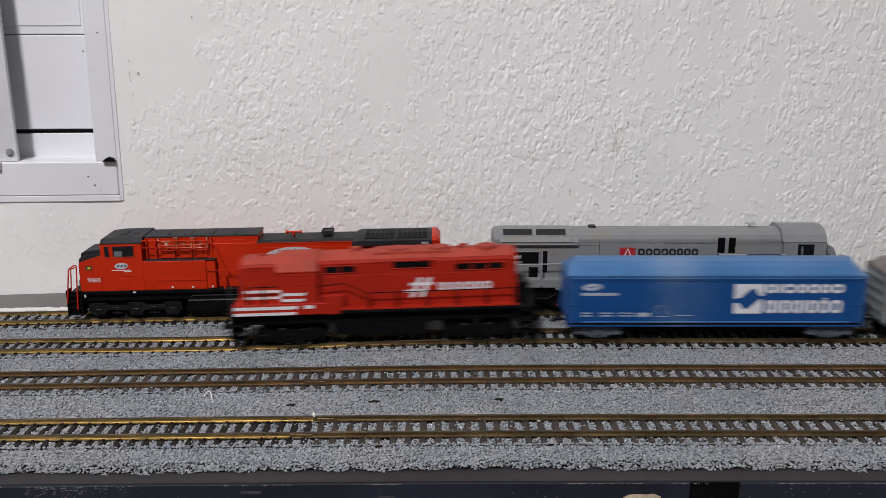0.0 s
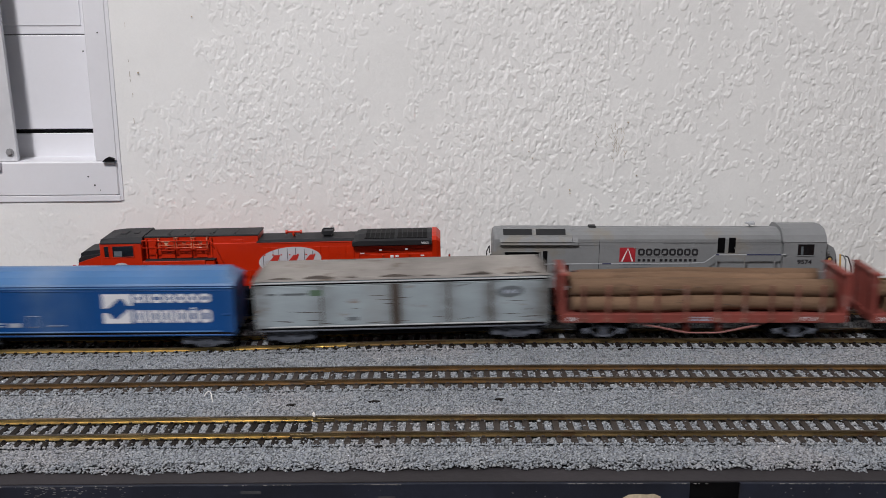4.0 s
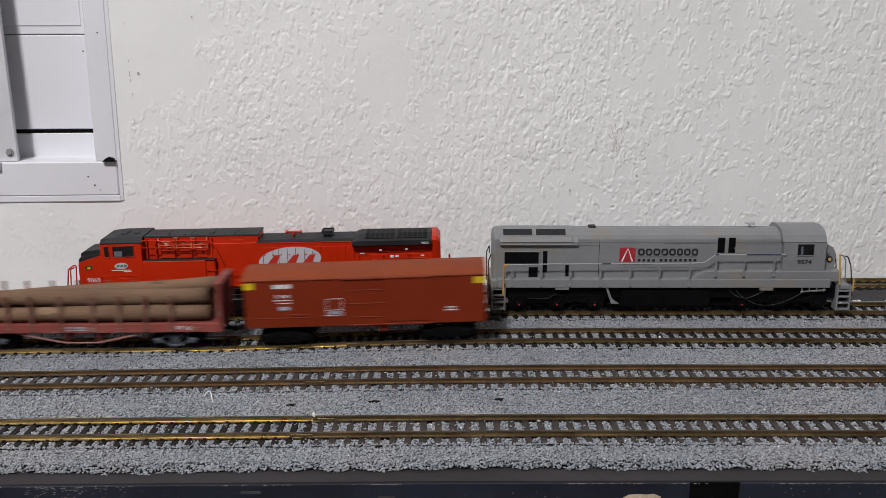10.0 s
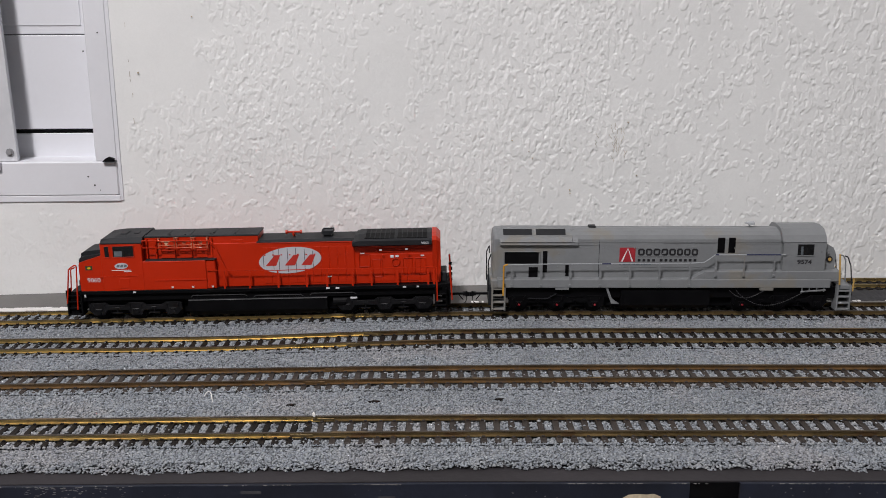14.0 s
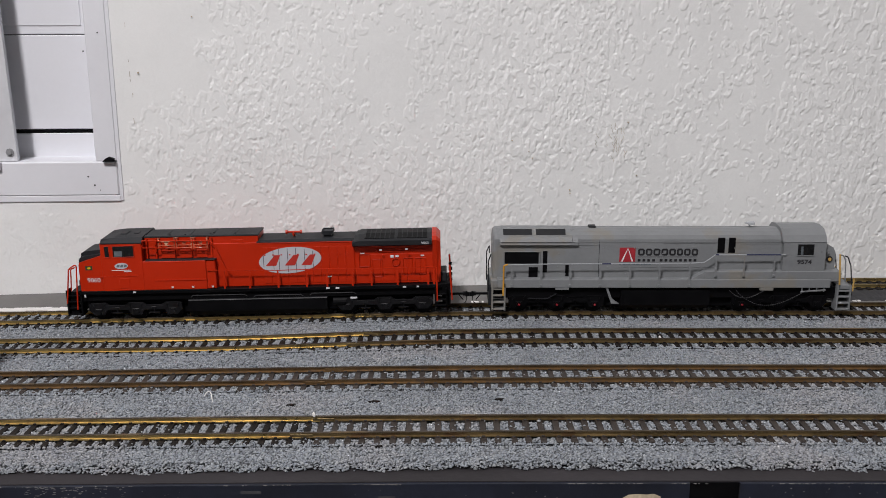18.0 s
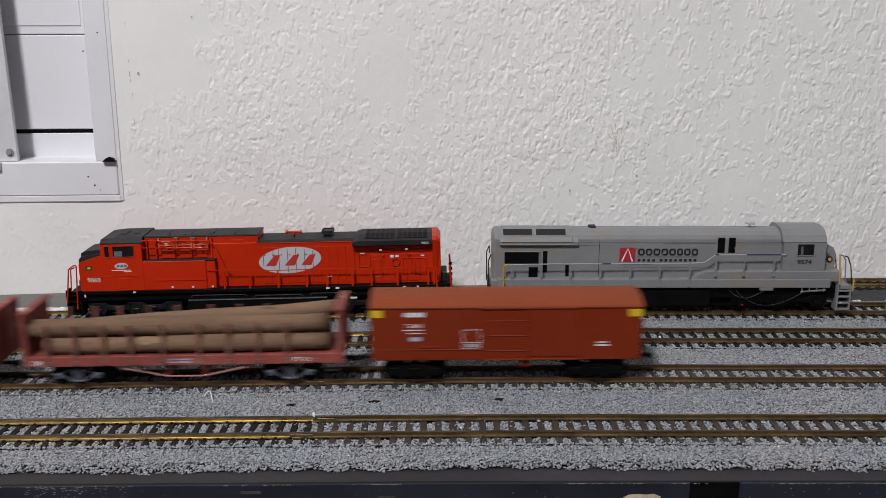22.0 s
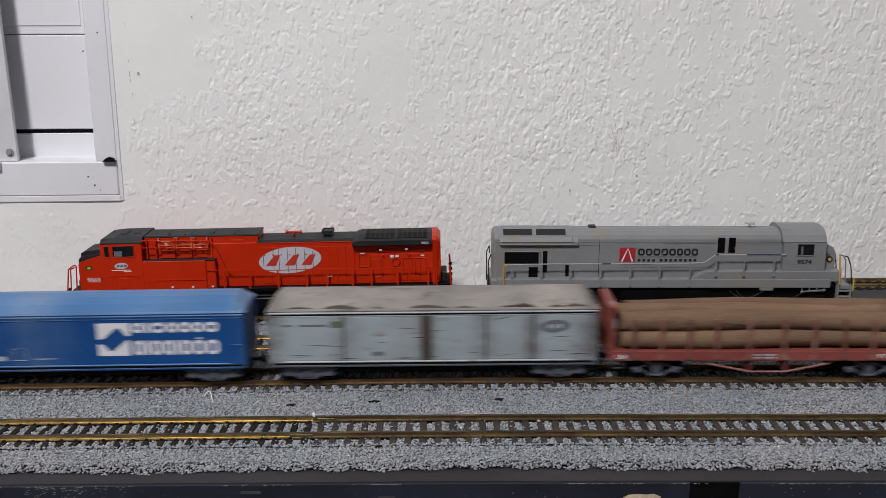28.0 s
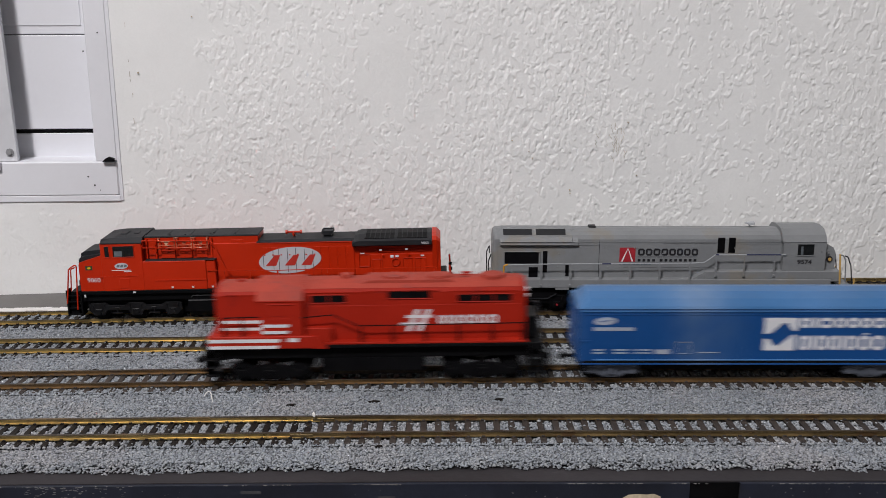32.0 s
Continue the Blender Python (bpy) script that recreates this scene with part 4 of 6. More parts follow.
    for x0, x1, z in ((-18.0, 0.2, 42.4), (-18.0, 0.2, 37.6), (-18.0, 0.2, 33.6)):
        part("hood_ledge", box(new_bm(), x0, x1, -10.3, -9.7, z, z + 0.5, 0.1), RED, t)
    bm = new_bm()
    box(bm, -68.4, 0.6, -10.1, 10.1, 51.0, 51.6, 0.15)
    part("roof_deck", bm, CHARCOAL, t)
    for i, x in enumerate((-61.4, -47.6, -33.8, -20.0, -6.4)):
        part("roof_panel", box(new_bm(), x - 6.7, x + 6.7, -9.4, 9.4, 51.5, 51.85, 0.15), CHARCOAL, t)
    for x, y in ((-44, -7), (-29, -5), (-27.5, -3.5), (-53, -7.5), (-14, -6)):
        part("lifting_eye", rod(new_bm(), (x, y, 51.7), (x, y, 52.2), 0.45, 8), BLACK, t)
    # long hood
    bm = new_bm()
    box(bm, -30.8, 58, -10.8, 10.8, 19.4, 46.8, 0.3)
    hood = part("long_hood", bm, RED, t)
    part("hood_top", prism(new_bm(), [(-10.9, 46.4), (-10.9, 46.9), (-8.8, 48.0), (8.8, 48.0), (10.9, 46.9), (10.9, 46.4)], -0.6, 58), CHARCOAL, t)
    part("hood_trim", box(new_bm(), -0.4, 58, -11.2, 11.2, 46.0, 46.6, 0.15), RED, t)
    for i in range(11):
        x = 3.0 + i * 5.0
        part("hood_door", box(new_bm(), x, x + 4.5, -11.05, 11.05, 21.0, 43.6, 0.12), RED, t)
    for z in (25.2, 38.6):
        bm = new_bm()
        for i in range(11):
            box(bm, 3.4 + i * 5.0, 4.4 + i * 5.0, -11.35, -11.0, z, z + 0.7)
        tagged(part("door_hinges", bm, RED, t), kind="stuff")
    # oval badge with plain marks, split by the doors' joints
    part("oval_badge", ellipse(new_bm(), 19.0, 35.5, 18.6, 8.3, -11.28, -11.1, 40, 0.35), SILVER, t, "silver oval badge")
    for x in (3.0, 9.0, 12.4, 17.6, 22.6, 27.8, 32.8):
        h = 8.2 * math.sqrt(max(0.05, 1 - ((x - 19.6) / 19.4) ** 2))
        part("badge_joint", box(new_bm(), x - 0.14, x + 0.14, -11.34, -11.2, 35.5 - h * 0.93, 35.5 + h * 0.93), LETTER_DARK, t)
    for x in (4.2, 15.6, 25.4):
        part("badge_mark", prism(new_bm(), [(x, 32.2), (x + 6.2, 32.2), (x + 9.0, 38.8), (x + 5.6, 38.8)], -11.4, -11.25, "y"), LETTER_RED, t)
    # radiator section
    bm = new_bm()
    box(bm, 58, 107.0, -10.8, 10.8, 19.4, 46, 0.4)
    box(bm, 106.0, 109.3, -10.8, 10.8, 19.4, 30, 0.4)
    loft(bm, [(104.6, [(-10.8, 26), (-13.4, 42), (-14.2, 47), (-12.4, 49.0), (-5, 49.9), (5, 49.9), (12.4, 49.0), (14.2, 47), (13.4, 42), (10.8, 26)]),
              (107.2, [(-10.8, 26), (-13.2, 42), (-14.0, 47), (-12.2, 48.9), (-5, 49.7), (5, 49.7), (12.2, 48.9), (14.0, 47), (13.2, 42), (10.8, 26)]),
              (109.5, [(-10.8, 26), (-12.0, 42), (-12.6, 45), (-11.0, 46.8), (-5, 47.4), (5, 47.4), (11.0, 46.8), (12.6, 45), (12.0, 42), (10.8, 26)])])
    part("radiator_hood", bm, RED, t)

    def wing(k, dz):
        return [(-12.5, 43.4), (-15.4 * k, 44.6), (-15.4 * k, 47.4 - dz), (-14.4 * k, 48.2 - dz), (-5, 49.6 - dz), (5, 49.6 - dz), (14.4 * k, 48.2 - dz), (15.4 * k, 47.4 - dz), (15.4 * k, 44.6), (12.5, 43.4)]

    part("radiator_wing", loft(new_bm(), [(57.0, wing(0.97, 1.9)), (58.4, wing(1.0, 0.7)), (60.8, wing(1.0, 0)), (104.4, wing(1.0, 0))]), CHARCOAL, t)
    for x0, x1 in ((64.7, 82.4), (83.8, 101.8)):
        bm = new_bm()
        prism(bm, [(-13.6, 48.3), (-13.6, 48.6), (-5, 49.85), (6, 49.85), (6, 49.5), (-5, 49.5)], x0, x1)
        part("radiator_grille", bm, BLACK, t)
        bm = new_bm()
        for i in range(7):
            x = x0 + i * (x1 - x0) / 6
            prism(bm, [(-13.8, 48.4), (-13.8, 48.8), (-4.8, 50.1), (6.2, 50.1), (6.2, 49.6), (-4.8, 49.6)], x - 0.22, x + 0.22)
        part("grille_bars", bm, CHARCOAL, t)
    words("9060", 1.6, 98.2, -15.55, 44.8, LETTER, t, label="white running number")
    words("9060", 2.9, -103.2, -14.35, 25.0, LETTER, t, label="white running number")
    for i in range(5):
        x = 66 + i * 8.0
        part("hood_door", box(new_bm(), x, x + 7.2, -11.1, 11.1, 21.0, 38.0, 0.12), RED, t)
    for x0, x1, z0, z1 in ((60.5, 67.0, 30.5, 38.2), (68.5, 74.5, 24.0, 34.8), (87.0, 92.5, 25.0, 35.2), (94.0, 100.5, 25.0, 35.2)):
        part("panel_rim", wire(new_bm(), [(x0, -11.25, z0), (x1, -11.25, z0), (x1, -11.25, z1), (x0, -11.25, z1), (x0, -11.25, z0)], 0.24, 4), RED, t)
    for z in (39.2, 40.4):
        part("side_louvre", box(new_bm(), 70, 100, -11.3, 11.3, z, z + 0.7, 0.1), RED, t)
    part("fan_wheel", wire(new_bm(), [(82.5 + 2.4 * math.cos(a * 0.524), -11.6, 33.0 + 2.4 * math.sin(a * 0.524)) for a in range(13)], 0.3, 4), RED, t)
    for x, z, w, h in ((79.4, 35.8, 1.9, 1.5), (82.4, 36.0, 2.0, 1.2), (61.2, 38.4, 2.6, 0.7), (97.6, 36.4, 2.0, 0.7), (41, 24.3, 2.6, 0.8)):
        part("label_plate", box(new_bm(), x, x + w, -11.4, -11.0, z, z + h), LETTER, t)
    for x, z, w, h in ((73, 41.3, 1.6, 0.7), (88.5, 41.6, 1.6, 0.7), (-52.5, 20.6, 1.2, 1.0), (-40.2, 20.6, 1.2, 1.0), (-28.3, 20.6, 1.2, 1.0), (40.2, 18.0, 2.2, 1.0), (46, 18.0, 2.2, 1.0), (86.4, 17.8, 2.0, 1.0), (94.8, 18.0, 1.4, 0.8), (-76, 18.0, 1.6, 0.9), (-105.6, 16.0, 0.9, 1.6)):
        part("label_plate", box(new_bm(), x, x + w, -15.65, -15.3, z, z + h), LETTER, t)
    part("nose_badge", ellipse(new_bm(), -81.5, 35.2, 4.0, 1.9, -15.6, -15.35, 24, 0.2), SILVER, t, "small silver oval badge")
    bars([1.6, 1.6, 1.6], -84.4, -15.65, 34.5, 36.0, 0.6, LETTER_GREY, t, slant=0.5)
    bars([11.5], -87.5, -15.5, 32.3, 32.7, 0.3, LETTER, t)
    bars([4.5], -80.2, -15.5, 31.4, 31.8, 0.3, LETTER, t)
    part("flag_badge", box(new_bm(), -103.6, -99.4, -14.35, -14.1, 32.6, 35.2), FLAG, t, "small green and yellow badge")
    part("flag_mark", ellipse(new_bm(), -101.5, 33.9, 1.1, 0.7, -14.42, -14.3, 10), YELLOW, t)
    for x0, x1, z in ((-95, -71.5, 28.6), (-62, -31.0, 25.4), (-83.5, -70.0, 19.9)):
        part("side_rib", box(new_bm(), x0, x1, -15.62, -15.2, z, z + 0.45), RED, t)
    part("cab_door", box(new_bm(), -83.5, -77.6, -15.6, -15.3, 21.0, 27.2, 0.1), RED, t)
    # roof fittings
    bm = new_bm()
    rod(bm, (20.6, 0, 47.6), (20.6, 0, 50.4), 0.8, 8)
    rod(bm, (16.4, -1.0, 50.8), (24.8, -1.0, 50.8), 0.65, 8)
    for x in (16.2, 25.0):
        rod(bm, (x - 0.6, -1.0, 50.8), (x + 0.6, -1.0, 50.8), 1.2, 10)
    rod(bm, (20.6, -4, 50.1), (20.6, 3, 50.1), 0.6, 8)
    part("horn", bm, RED, t)
    bm = new_bm()
    box(bm, 39.0, 43.6, -3.4, 3.4, 47.6, 49.6, 0.3)
    loft(bm, [(x, [(-w, z0), (-w, z1), (w, z1), (w, z0)]) for x, w, z0, z1 in ((37.8, 4.4, 49.9, 50.9), (39.2, 4.6, 49.3, 50.9), (43.4, 4.6, 49.3, 50.9), (44.8, 4.4, 49.9, 50.9))])
    for x0, x1, y0, y1 in ((37.8, 44.8, -4.6, -3.7), (37.8, 44.8, 3.7, 4.6), (37.8, 38.7, -4, 4), (43.9, 44.8, -4, 4)):
        box(bm, x0, x1, y0, y1, 50.8, 51.8, 0.2)
    part("exhaust_stack", bm, CHARCOAL, t)
    part("stack_mouth", box(new_bm(), 38.7, 43.9, -3.7, 3.7, 50.85, 51.1), GAP, t)
    # walkway rails, steps and ends
    posts = [(x, 30.4) for x in (-20.7, -5.4, 11.7, 28.8, 41.1, 56.4, 67.7, 83.4, 101.8, 105.4)]
    hand_rail(t, [(-30.5, -15.2, 31.2), (-5, -15.2, 30.8), (12, -15.2, 30.3), (41, -15.2, 30.7), (68, -15.2, 30.2), (105.4, -15.2, 30.4), (106.2, -15.2, 27)], posts, RED, 0.26)
    hand_rail(t, [(-27, 15.2, 30.0), (105.4, 15.2, 30.4), (106.2, 15.2, 27)], posts, RED)
    for s in (-1, 1):
        part("corner_rail", wire(new_bm(), [(107.0, s * 15.4, 9.0), (107.0, s * 15.4, 30.0)], 0.45, 6), RED, t)
        part("corner_rail", wire(new_bm(), [(-110.6, s * 15.2, 8), (-108.6, s * 15.2, 35.6), (-109.6, s * 15.2, 36.2), (-112.2, s * 15.0, 34.6), (-113.6, s * 15.0, 33.4), (-116.6, s * 15.0, 12.0)], 0.45, 6), RED, t)
        part("corner_rail", wire(new_bm(), [(-116.2, s * 9.0, 12.0), (-114.6, s * 9.0, 32.0), (-112, s * 9.0, 33.2)], 0.4, 6), RED, t)
        part("end_rail", wire(new_bm(), [(116.0, s * 14.0, 9), (115.0, s * 14.0, 30.6), (114.6, s * 13.2, 30.6), (115.6, s * 12.6, 14)], 0.4, 6), RED, t)
    steps(t, -116.4, 1, 15.0, (4.4, 8.4, 12.4, 16.2), BLACK, 8.4)
    steps(t, 106.0, 1, 15.0, (5.4, 9.0, 12.6), BLACK, 6.5)
    part("pilot", prism(new_bm(), [(-115.4, 4.2), (-110, 4.0), (-110, 19), (-114.4, 19)], -13.5, 13.5, "y"), BLACK, t)
    part("rear_pilot", box(new_bm(), 110, 115, -12, 12, 5, 19.3, 0.5), BLACK, t)
    part("rear_cabinet", box(new_bm(), 108, 113.0, -8, 8, 19, 25, 0.5), CHARCOAL, t)
    bm = new_bm()
    for z in (20, 23.5, 27):
        rod(bm, (114.2, -6, z), (116.4, -6, z), 0.9, 8)
        rod(bm, (114.2, 5, z), (116.4, 5, z), 0.9, 8)
    part("hoses", bm, BLACK, t)
    six_wheel_truck(t, -76.0, 22.3, TRUCK)
    six_wheel_truck(t, 75.0, 23.0, TRUCK)
    part("air_reservoir", rod(new_bm(), (44, -13.0, 9.4), (52, -13.0, 9.4), 2.4, 12), DARK, t)
    part("tank_plate", box(new_bm(), 54.5, 58.5, -14.4, -13.8, 11.2, 12.2), LETTER, t)
    coupler(t, -114, -1)
    coupler(t, 121.0, 1)
    return t


red_locomotive()

# ---- grey six-axle locomotive, standing ----


def grey_locomotive():
    c = 140.5
    t = thing("locomotive", "matt grey six-axle model locomotive standing behind the red one", "locomotive", on_line("D", c))

    def h(x):
        return x * 1.0095 - c

    part("underframe", box(new_bm(), -110, 106, -12.5, 12.5, 9.5, 17, 0.4), BLACK, t)
    # black block added under the frame to keep the underside dark
    part("gear_case", box(new_bm(), -98, 98, -9.0, 9.0, 3.2, 9.6, 0.4), BLACK, t)
    bm = new_bm()
    box(bm, -107.0, 98.0, -15.6, 15.6, 16.8, 22.4, 0.3)
    box(bm, 20.0, 104.0, -15.4, 15.4, 22.2, 27.4, 0.4)
    prism(bm, [(12.0, 22.2), (21.0, 22.2), (21.0, 27.4)], -15.2, 15.2, "y")
    part("walkway_sill", bm, GREY, t)
    for x, z in ((-67, 16.2), (59, 15.8)):
        part("jacking_pad", box(new_bm(), x - 4.2, x + 4.2, -15.4, -13, z - 0.8, z + 1.2, 0.2), GREY, t)
    # hood with rounded roof
    hw = 10.6
    prof = [(hw, 20.0)] + [(hw * math.cos(a), 46.4 + 5.6 * math.sin(a)) for a in (0.0, 0.45, 0.9, 1.3, 1.84, 2.24, 2.69, 3.1416)] + [(-hw, 20.0)]
    bm = new_bm()
    prism(bm, prof, h(33.2), h(207))
    hood = part("hood", bm, GREY, t)
    part("hood_end_cap", loft(new_bm(), [(h(30.8) + d, [(y * k, z - (drop if z > 30 else 0.0)) for y, z in prof]) for d, k, drop in
                                         ((-0.6, 0.78, 2.2), (-0.1, 0.90, 0.9), (0.9, 0.98, 0.2), (2.5, 1.01, -0.12))]), GREY, t)
    part("roof_seam", prism(new_bm(), [(hw + 0.15, 44.6), (hw + 0.15, 45.2), (-hw - 0.15, 45.2), (-hw - 0.15, 44.6)], h(83), h(206)), GREY, t)
    for x, z0, z1 in ((95.2, 22.4, 49.2), (101.0, 39.5, 39.8), (172.0, 22.4, 26)):
        part("panel_joint", box(new_bm(), h(x) - 0.13, h(x) + 0.13, -hw - 0.12, hw + 0.12, z0, min(z1, 45.6)), CHARCOAL, t)
    for x0, x1, z in ((82, 95, 42.6), (160, 166, 43.8), (134, 166, 44.0), (66, 78, 30.4), (110, 166, 28.6), (182, 204, 43.6)):
        part("panel_rib", box(new_bm(), h(x0), h(x1), -hw - 0.25, hw + 0.25, z, z + 0.35), GREY, t)
    rnd_ = random.Random(3)
    bm = new_bm()
    for i in range(60):
        x = rnd_.uniform(66, 200)
        z = rnd_.choice((24.5, 29.0, 33.0, 37.5, 41.0, 44.0))
        rod(bm, (h(x), -hw - 0.35, z), (h(x), -hw + 0.1, z), 0.35, 6)
    tagged(part("rivets", bm, GREY, t), kind="stuff")
    # radiator box at the rear end
    bm = new_bm()

    def cover(k, dz):
        return [(-11.0, 42.6), (-12.3 * k, 43.0), (-12.3 * k, 45.0), (-11.5 * k, 46.4), (-5.2, 51.6 - dz), (0, 52.3 - dz), (5.2, 51.6 - dz), (11.5 * k, 46.4), (12.3 * k, 45.0), (12.3 * k, 43.0), (11.0, 42.6)]

    loft(bm, [(-105.6, cover(0.97, 0.5)), (-104.6, cover(1, 0)), (-60.6, cover(1, 0)), (-57.6, cover(1, 0.5))])
    rad = part("radiator_box", bm, GREY, t)
    for x0, x1 in ((-103.6, -85.6), (-83.4, -65.0)):
        part("radiator_grille", prism(new_bm(), [(-9.6, 48.3), (-9.8, 48.7), (-5.2, 51.9), (-5.0, 51.5)], x0, x1), CHARCOAL, rad)
        part("grille_rim", wire(new_bm(), [(x0, -9.7, 48.6), (x1, -9.7, 48.6), (x1, -5.1, 51.8), (x0, -5.1, 51.8), (x0, -9.7, 48.6)], 0.28, 4), GREY, rad)
    for z in (43.4, 45.2):
        part("gutter", wire(new_bm(), [(-105.0, -12.45, z), (-60, -12.45, z)], 0.28, 5), GREY, rad)
    part("end_strap", wire(new_bm(), [(-61.4, -12.4, 43.4), (-61.4, -11.6, 46.5), (-61.4, -5.3, 51.7)], 0.35, 5), GREY, rad)
    # black grilles in the hood
    for x0, x1, z0, z1 in ((37.6, 58.4, 30.9, 38.2), (61.0, 63.7, 25.4, 39.0), (52.4, 58.0, 21.2, 28.8), (74.8, 77.0, 23.0, 30.2)):
        part("grille", box(new_bm(), h(x0), h(x1), -hw - 0.2, hw + 0.2, z0, z1, 0.1), BLACK, t)
    part("grille_frame", wire(new_bm(), [(h(37.4), -hw - 0.3, 30.7), (h(59.2), -hw - 0.3, 30.7), (h(59.2), -hw - 0.3, 38.6), (h(37.4), -hw - 0.3, 38.6), (h(37.4), -hw - 0.3, 30.7)], 0.25, 4), GREY, t)
    for x0, x1 in ((167.2, 171.6), (173.8, 178.0)):
        part("grille", box(new_bm(), h(x0), h(x1), -hw - 0.2, hw + 0.2, 37.9, 47.4, 0.1), BLACK, t)
    # cab and nose
    bm = new_bm()
    cp = [(-14.8, 27.4), (-14.8, 46.0), (-12.8, 49.6), (-8.5, 52.8), (0, 53.8), (8.5, 52.8), (12.8, 49.6), (14.8, 46.0), (14.8, 27.4)]
    prism(bm, cp, 67.6, 93.6)
    cab = part("cab", bm, GREY, t)
    part("cab_roof_lip", prism(new_bm(), [(-15.1, 45.5), (-15.1, 46.1), (-13.1, 49.8), (-8.6, 53.1), (0, 54.1), (8.6, 53.1), (13.1, 49.8), (15.1, 46.1), (15.1, 45.5)], 66.8, 68.2), GREY, cab)
    part("cab_gutter", box(new_bm(), 68, 93.4, -15.1, 15.1, 45.5, 46.1, 0.1), GREY, cab)
    for s in (-1, 1):
        w = part("window", box(new_bm(), 76.0, 86.2, s * 14.8 - 0.2, s * 14.8 + 0.2, 37.3, 44.4, 0.15), GLASS, cab)
        part("window_frame", wire(new_bm(), [(75.9, s * 15.0, 37.1), (86.3, s * 15.0, 37.1), (86.3, s * 15.0, 44.5), (75.9, s * 15.0, 44.5), (75.9, s * 15.0, 37.1)], 0.25, 4), GREY, cab)
        part("window_bar", box(new_bm(), 78.0, 79.6, s * 14.95 - 0.15, s * 14.95 + 0.15, 37.6, 43.0, 0.3), LETTER_GREY, cab)
    for y in (-6.5, 6.5):
        part("windshield", box(new_bm(), 93.4, 93.8, y - 4.2, y + 4.2, 41.0, 47.5, 0.15), GLASS, cab)
    bm = new_bm()
    prism(bm, [(93.4, 26.8), (101.0, 26.8), (101.6, 35.0), (101.0, 38.6), (98.8, 41.6), (96.2, 43.2), (93.4, 43.8)], -10.6, 10.6, "y")
    part("nose", bm, GREY, t)
    part("marker_lamp", rod(new_bm(), (97.6, -11.5, 34.0), (97.6, -10.6, 34.0), 1.0, 12), TAN, t, "round amber marker lamp")
    part("lamp_ring", rod(new_bm(), (97.6, -11.2, 34.0), (97.6, -10.4, 34.0), 1.9, 14), CHARCOAL, t)
    part("grab_iron", wire(new_bm(), [(90.5, -15.3, 40.0), (96.5, -12.5, 39.4)], 0.3, 5), GREY, t)
    words("9574", 2.7, 76.4, -14.9, 32.0, LETTER_DARK, t, stretch=1.2, label="black running number", bold=0.12)
    # badge and plain bars for its lettering
    part("badge", box(new_bm(), h(107.6), h(117.3), -hw - 0.16, -hw + 0.2, 32.2, 41.2), RED_DOT, t, "square dark red badge")
    for a, b in (((109.2, 32.4), (112.6, 40.6)), ((115.7, 32.4), (112.8, 40.6))):
        part("badge_stroke", prism(new_bm(), [(h(a[0]) - 0.55, a[1]), (h(a[0]) + 0.55, a[1]), (h(b[0]) + 0.12, b[1]), (h(b[0]) - 0.12, b[1])], -hw - 0.24, -hw, "y"), LETTER, t)
    ring_row([4.1, 4.1, 4.3, 4.2, 4.1, 3.8, 4.0, 4.0], h(118.9), -hw - 0.1, 36.2, 40.6, 0.62, LETTER_DARK, t, 1.15)
    bars([36.8], h(118.9), -hw - 0.1, 35.2, 35.45, 0.5, LETTER_DARK, t)
    bars([1.7] * 4 + [-0.4] + [1.7] * 8, h(118.9), -hw - 0.1, 32.4, 34.0, 1.28, LETTER_DARK, t)
    bars([0.8, -0.2, 5.4, 4.6, 6.6], h(107.9), -hw - 0.1, 30.2, 31.2, 0.5, LETTER_GREY, t)
    # roof fittings
    part("roof_vent", box(new_bm(), h(89.5), h(94.0), -2.5, 2.5, 51.6, 53.0, 0.4), CHARCOAL, t)
    bm = new_bm()
    for y, d in ((-1.6, 0.0), (0, -0.8), (1.6, 0.4)):
        rod(bm, (h(186.6 + d), y, 54.4), (h(191.6 + d), y, 54.4), 0.35, 8, 0.8)
    rod(bm, (h(189), 0, 51.4), (h(189), 0, 54.2), 0.5, 8)
    box(bm, h(187.6), h(190.4), -2.2, 2.2, 53.4, 54.0, 0.2)
    part("horn", bm, RAIL_GREY, t, "light grey roof horns")
    # walkway handrail, stepping up beside the front hood
    pts = [(-102.6, -15.5, 31.4), (-79.6, -15.5, 32.0), (-46.9, -15.5, 32.2), (12, -15.5, 32.6), (19.5, -15.5, 33.2), (26.0, -15.5, 37.9), (69, -15.5, 37.9)]
    low = [(-98.2, 31.5), (-80.5, 31.9), (-62.5, 32.0), (-44.1, 32.2), (-25.8, 32.3), (-7.8, 32.5), (10.8, 32.6)]
    for s in (1, -1):
        part("handrail", wire(new_bm(), [(x, s * y, z) for x, y, z in pts], 0.3, 6), RAIL_GREY, t, "thin light grey wire rail")
        for x, foot, z in [(x, 17.6, z) for x, z in low] + [(26.6, 23.8, 37.8), (43.8, 23.8, 37.8), (62.2, 24.0, 37.8)]:
            b = new_bm()
            prism(b, [(x - 0.62, foot), (x + 0.62, foot), (x + 0.4, z), (x - 0.4, z)], s * 15.9 - 0.3, s * 15.9 + 0.3, "y")
            box(b, x - 0.7, x + 0.7, s * 15.9 - 0.5, s * 15.9 + 0.5, foot, foot + 1.8, 0.2)
            part("stanchion", b, GREY, t)
    for x0, x1 in ((-43.2, -37.6), (26, 28), (45, 66)):
        z = 32.2 if x0 < 0 else 37.9
        part("rail_sleeve", wire(new_bm(), [(x0, -15.5, z), (x1, -15.5, z)], 0.42, 6), NAVY_SLEEVE, t)
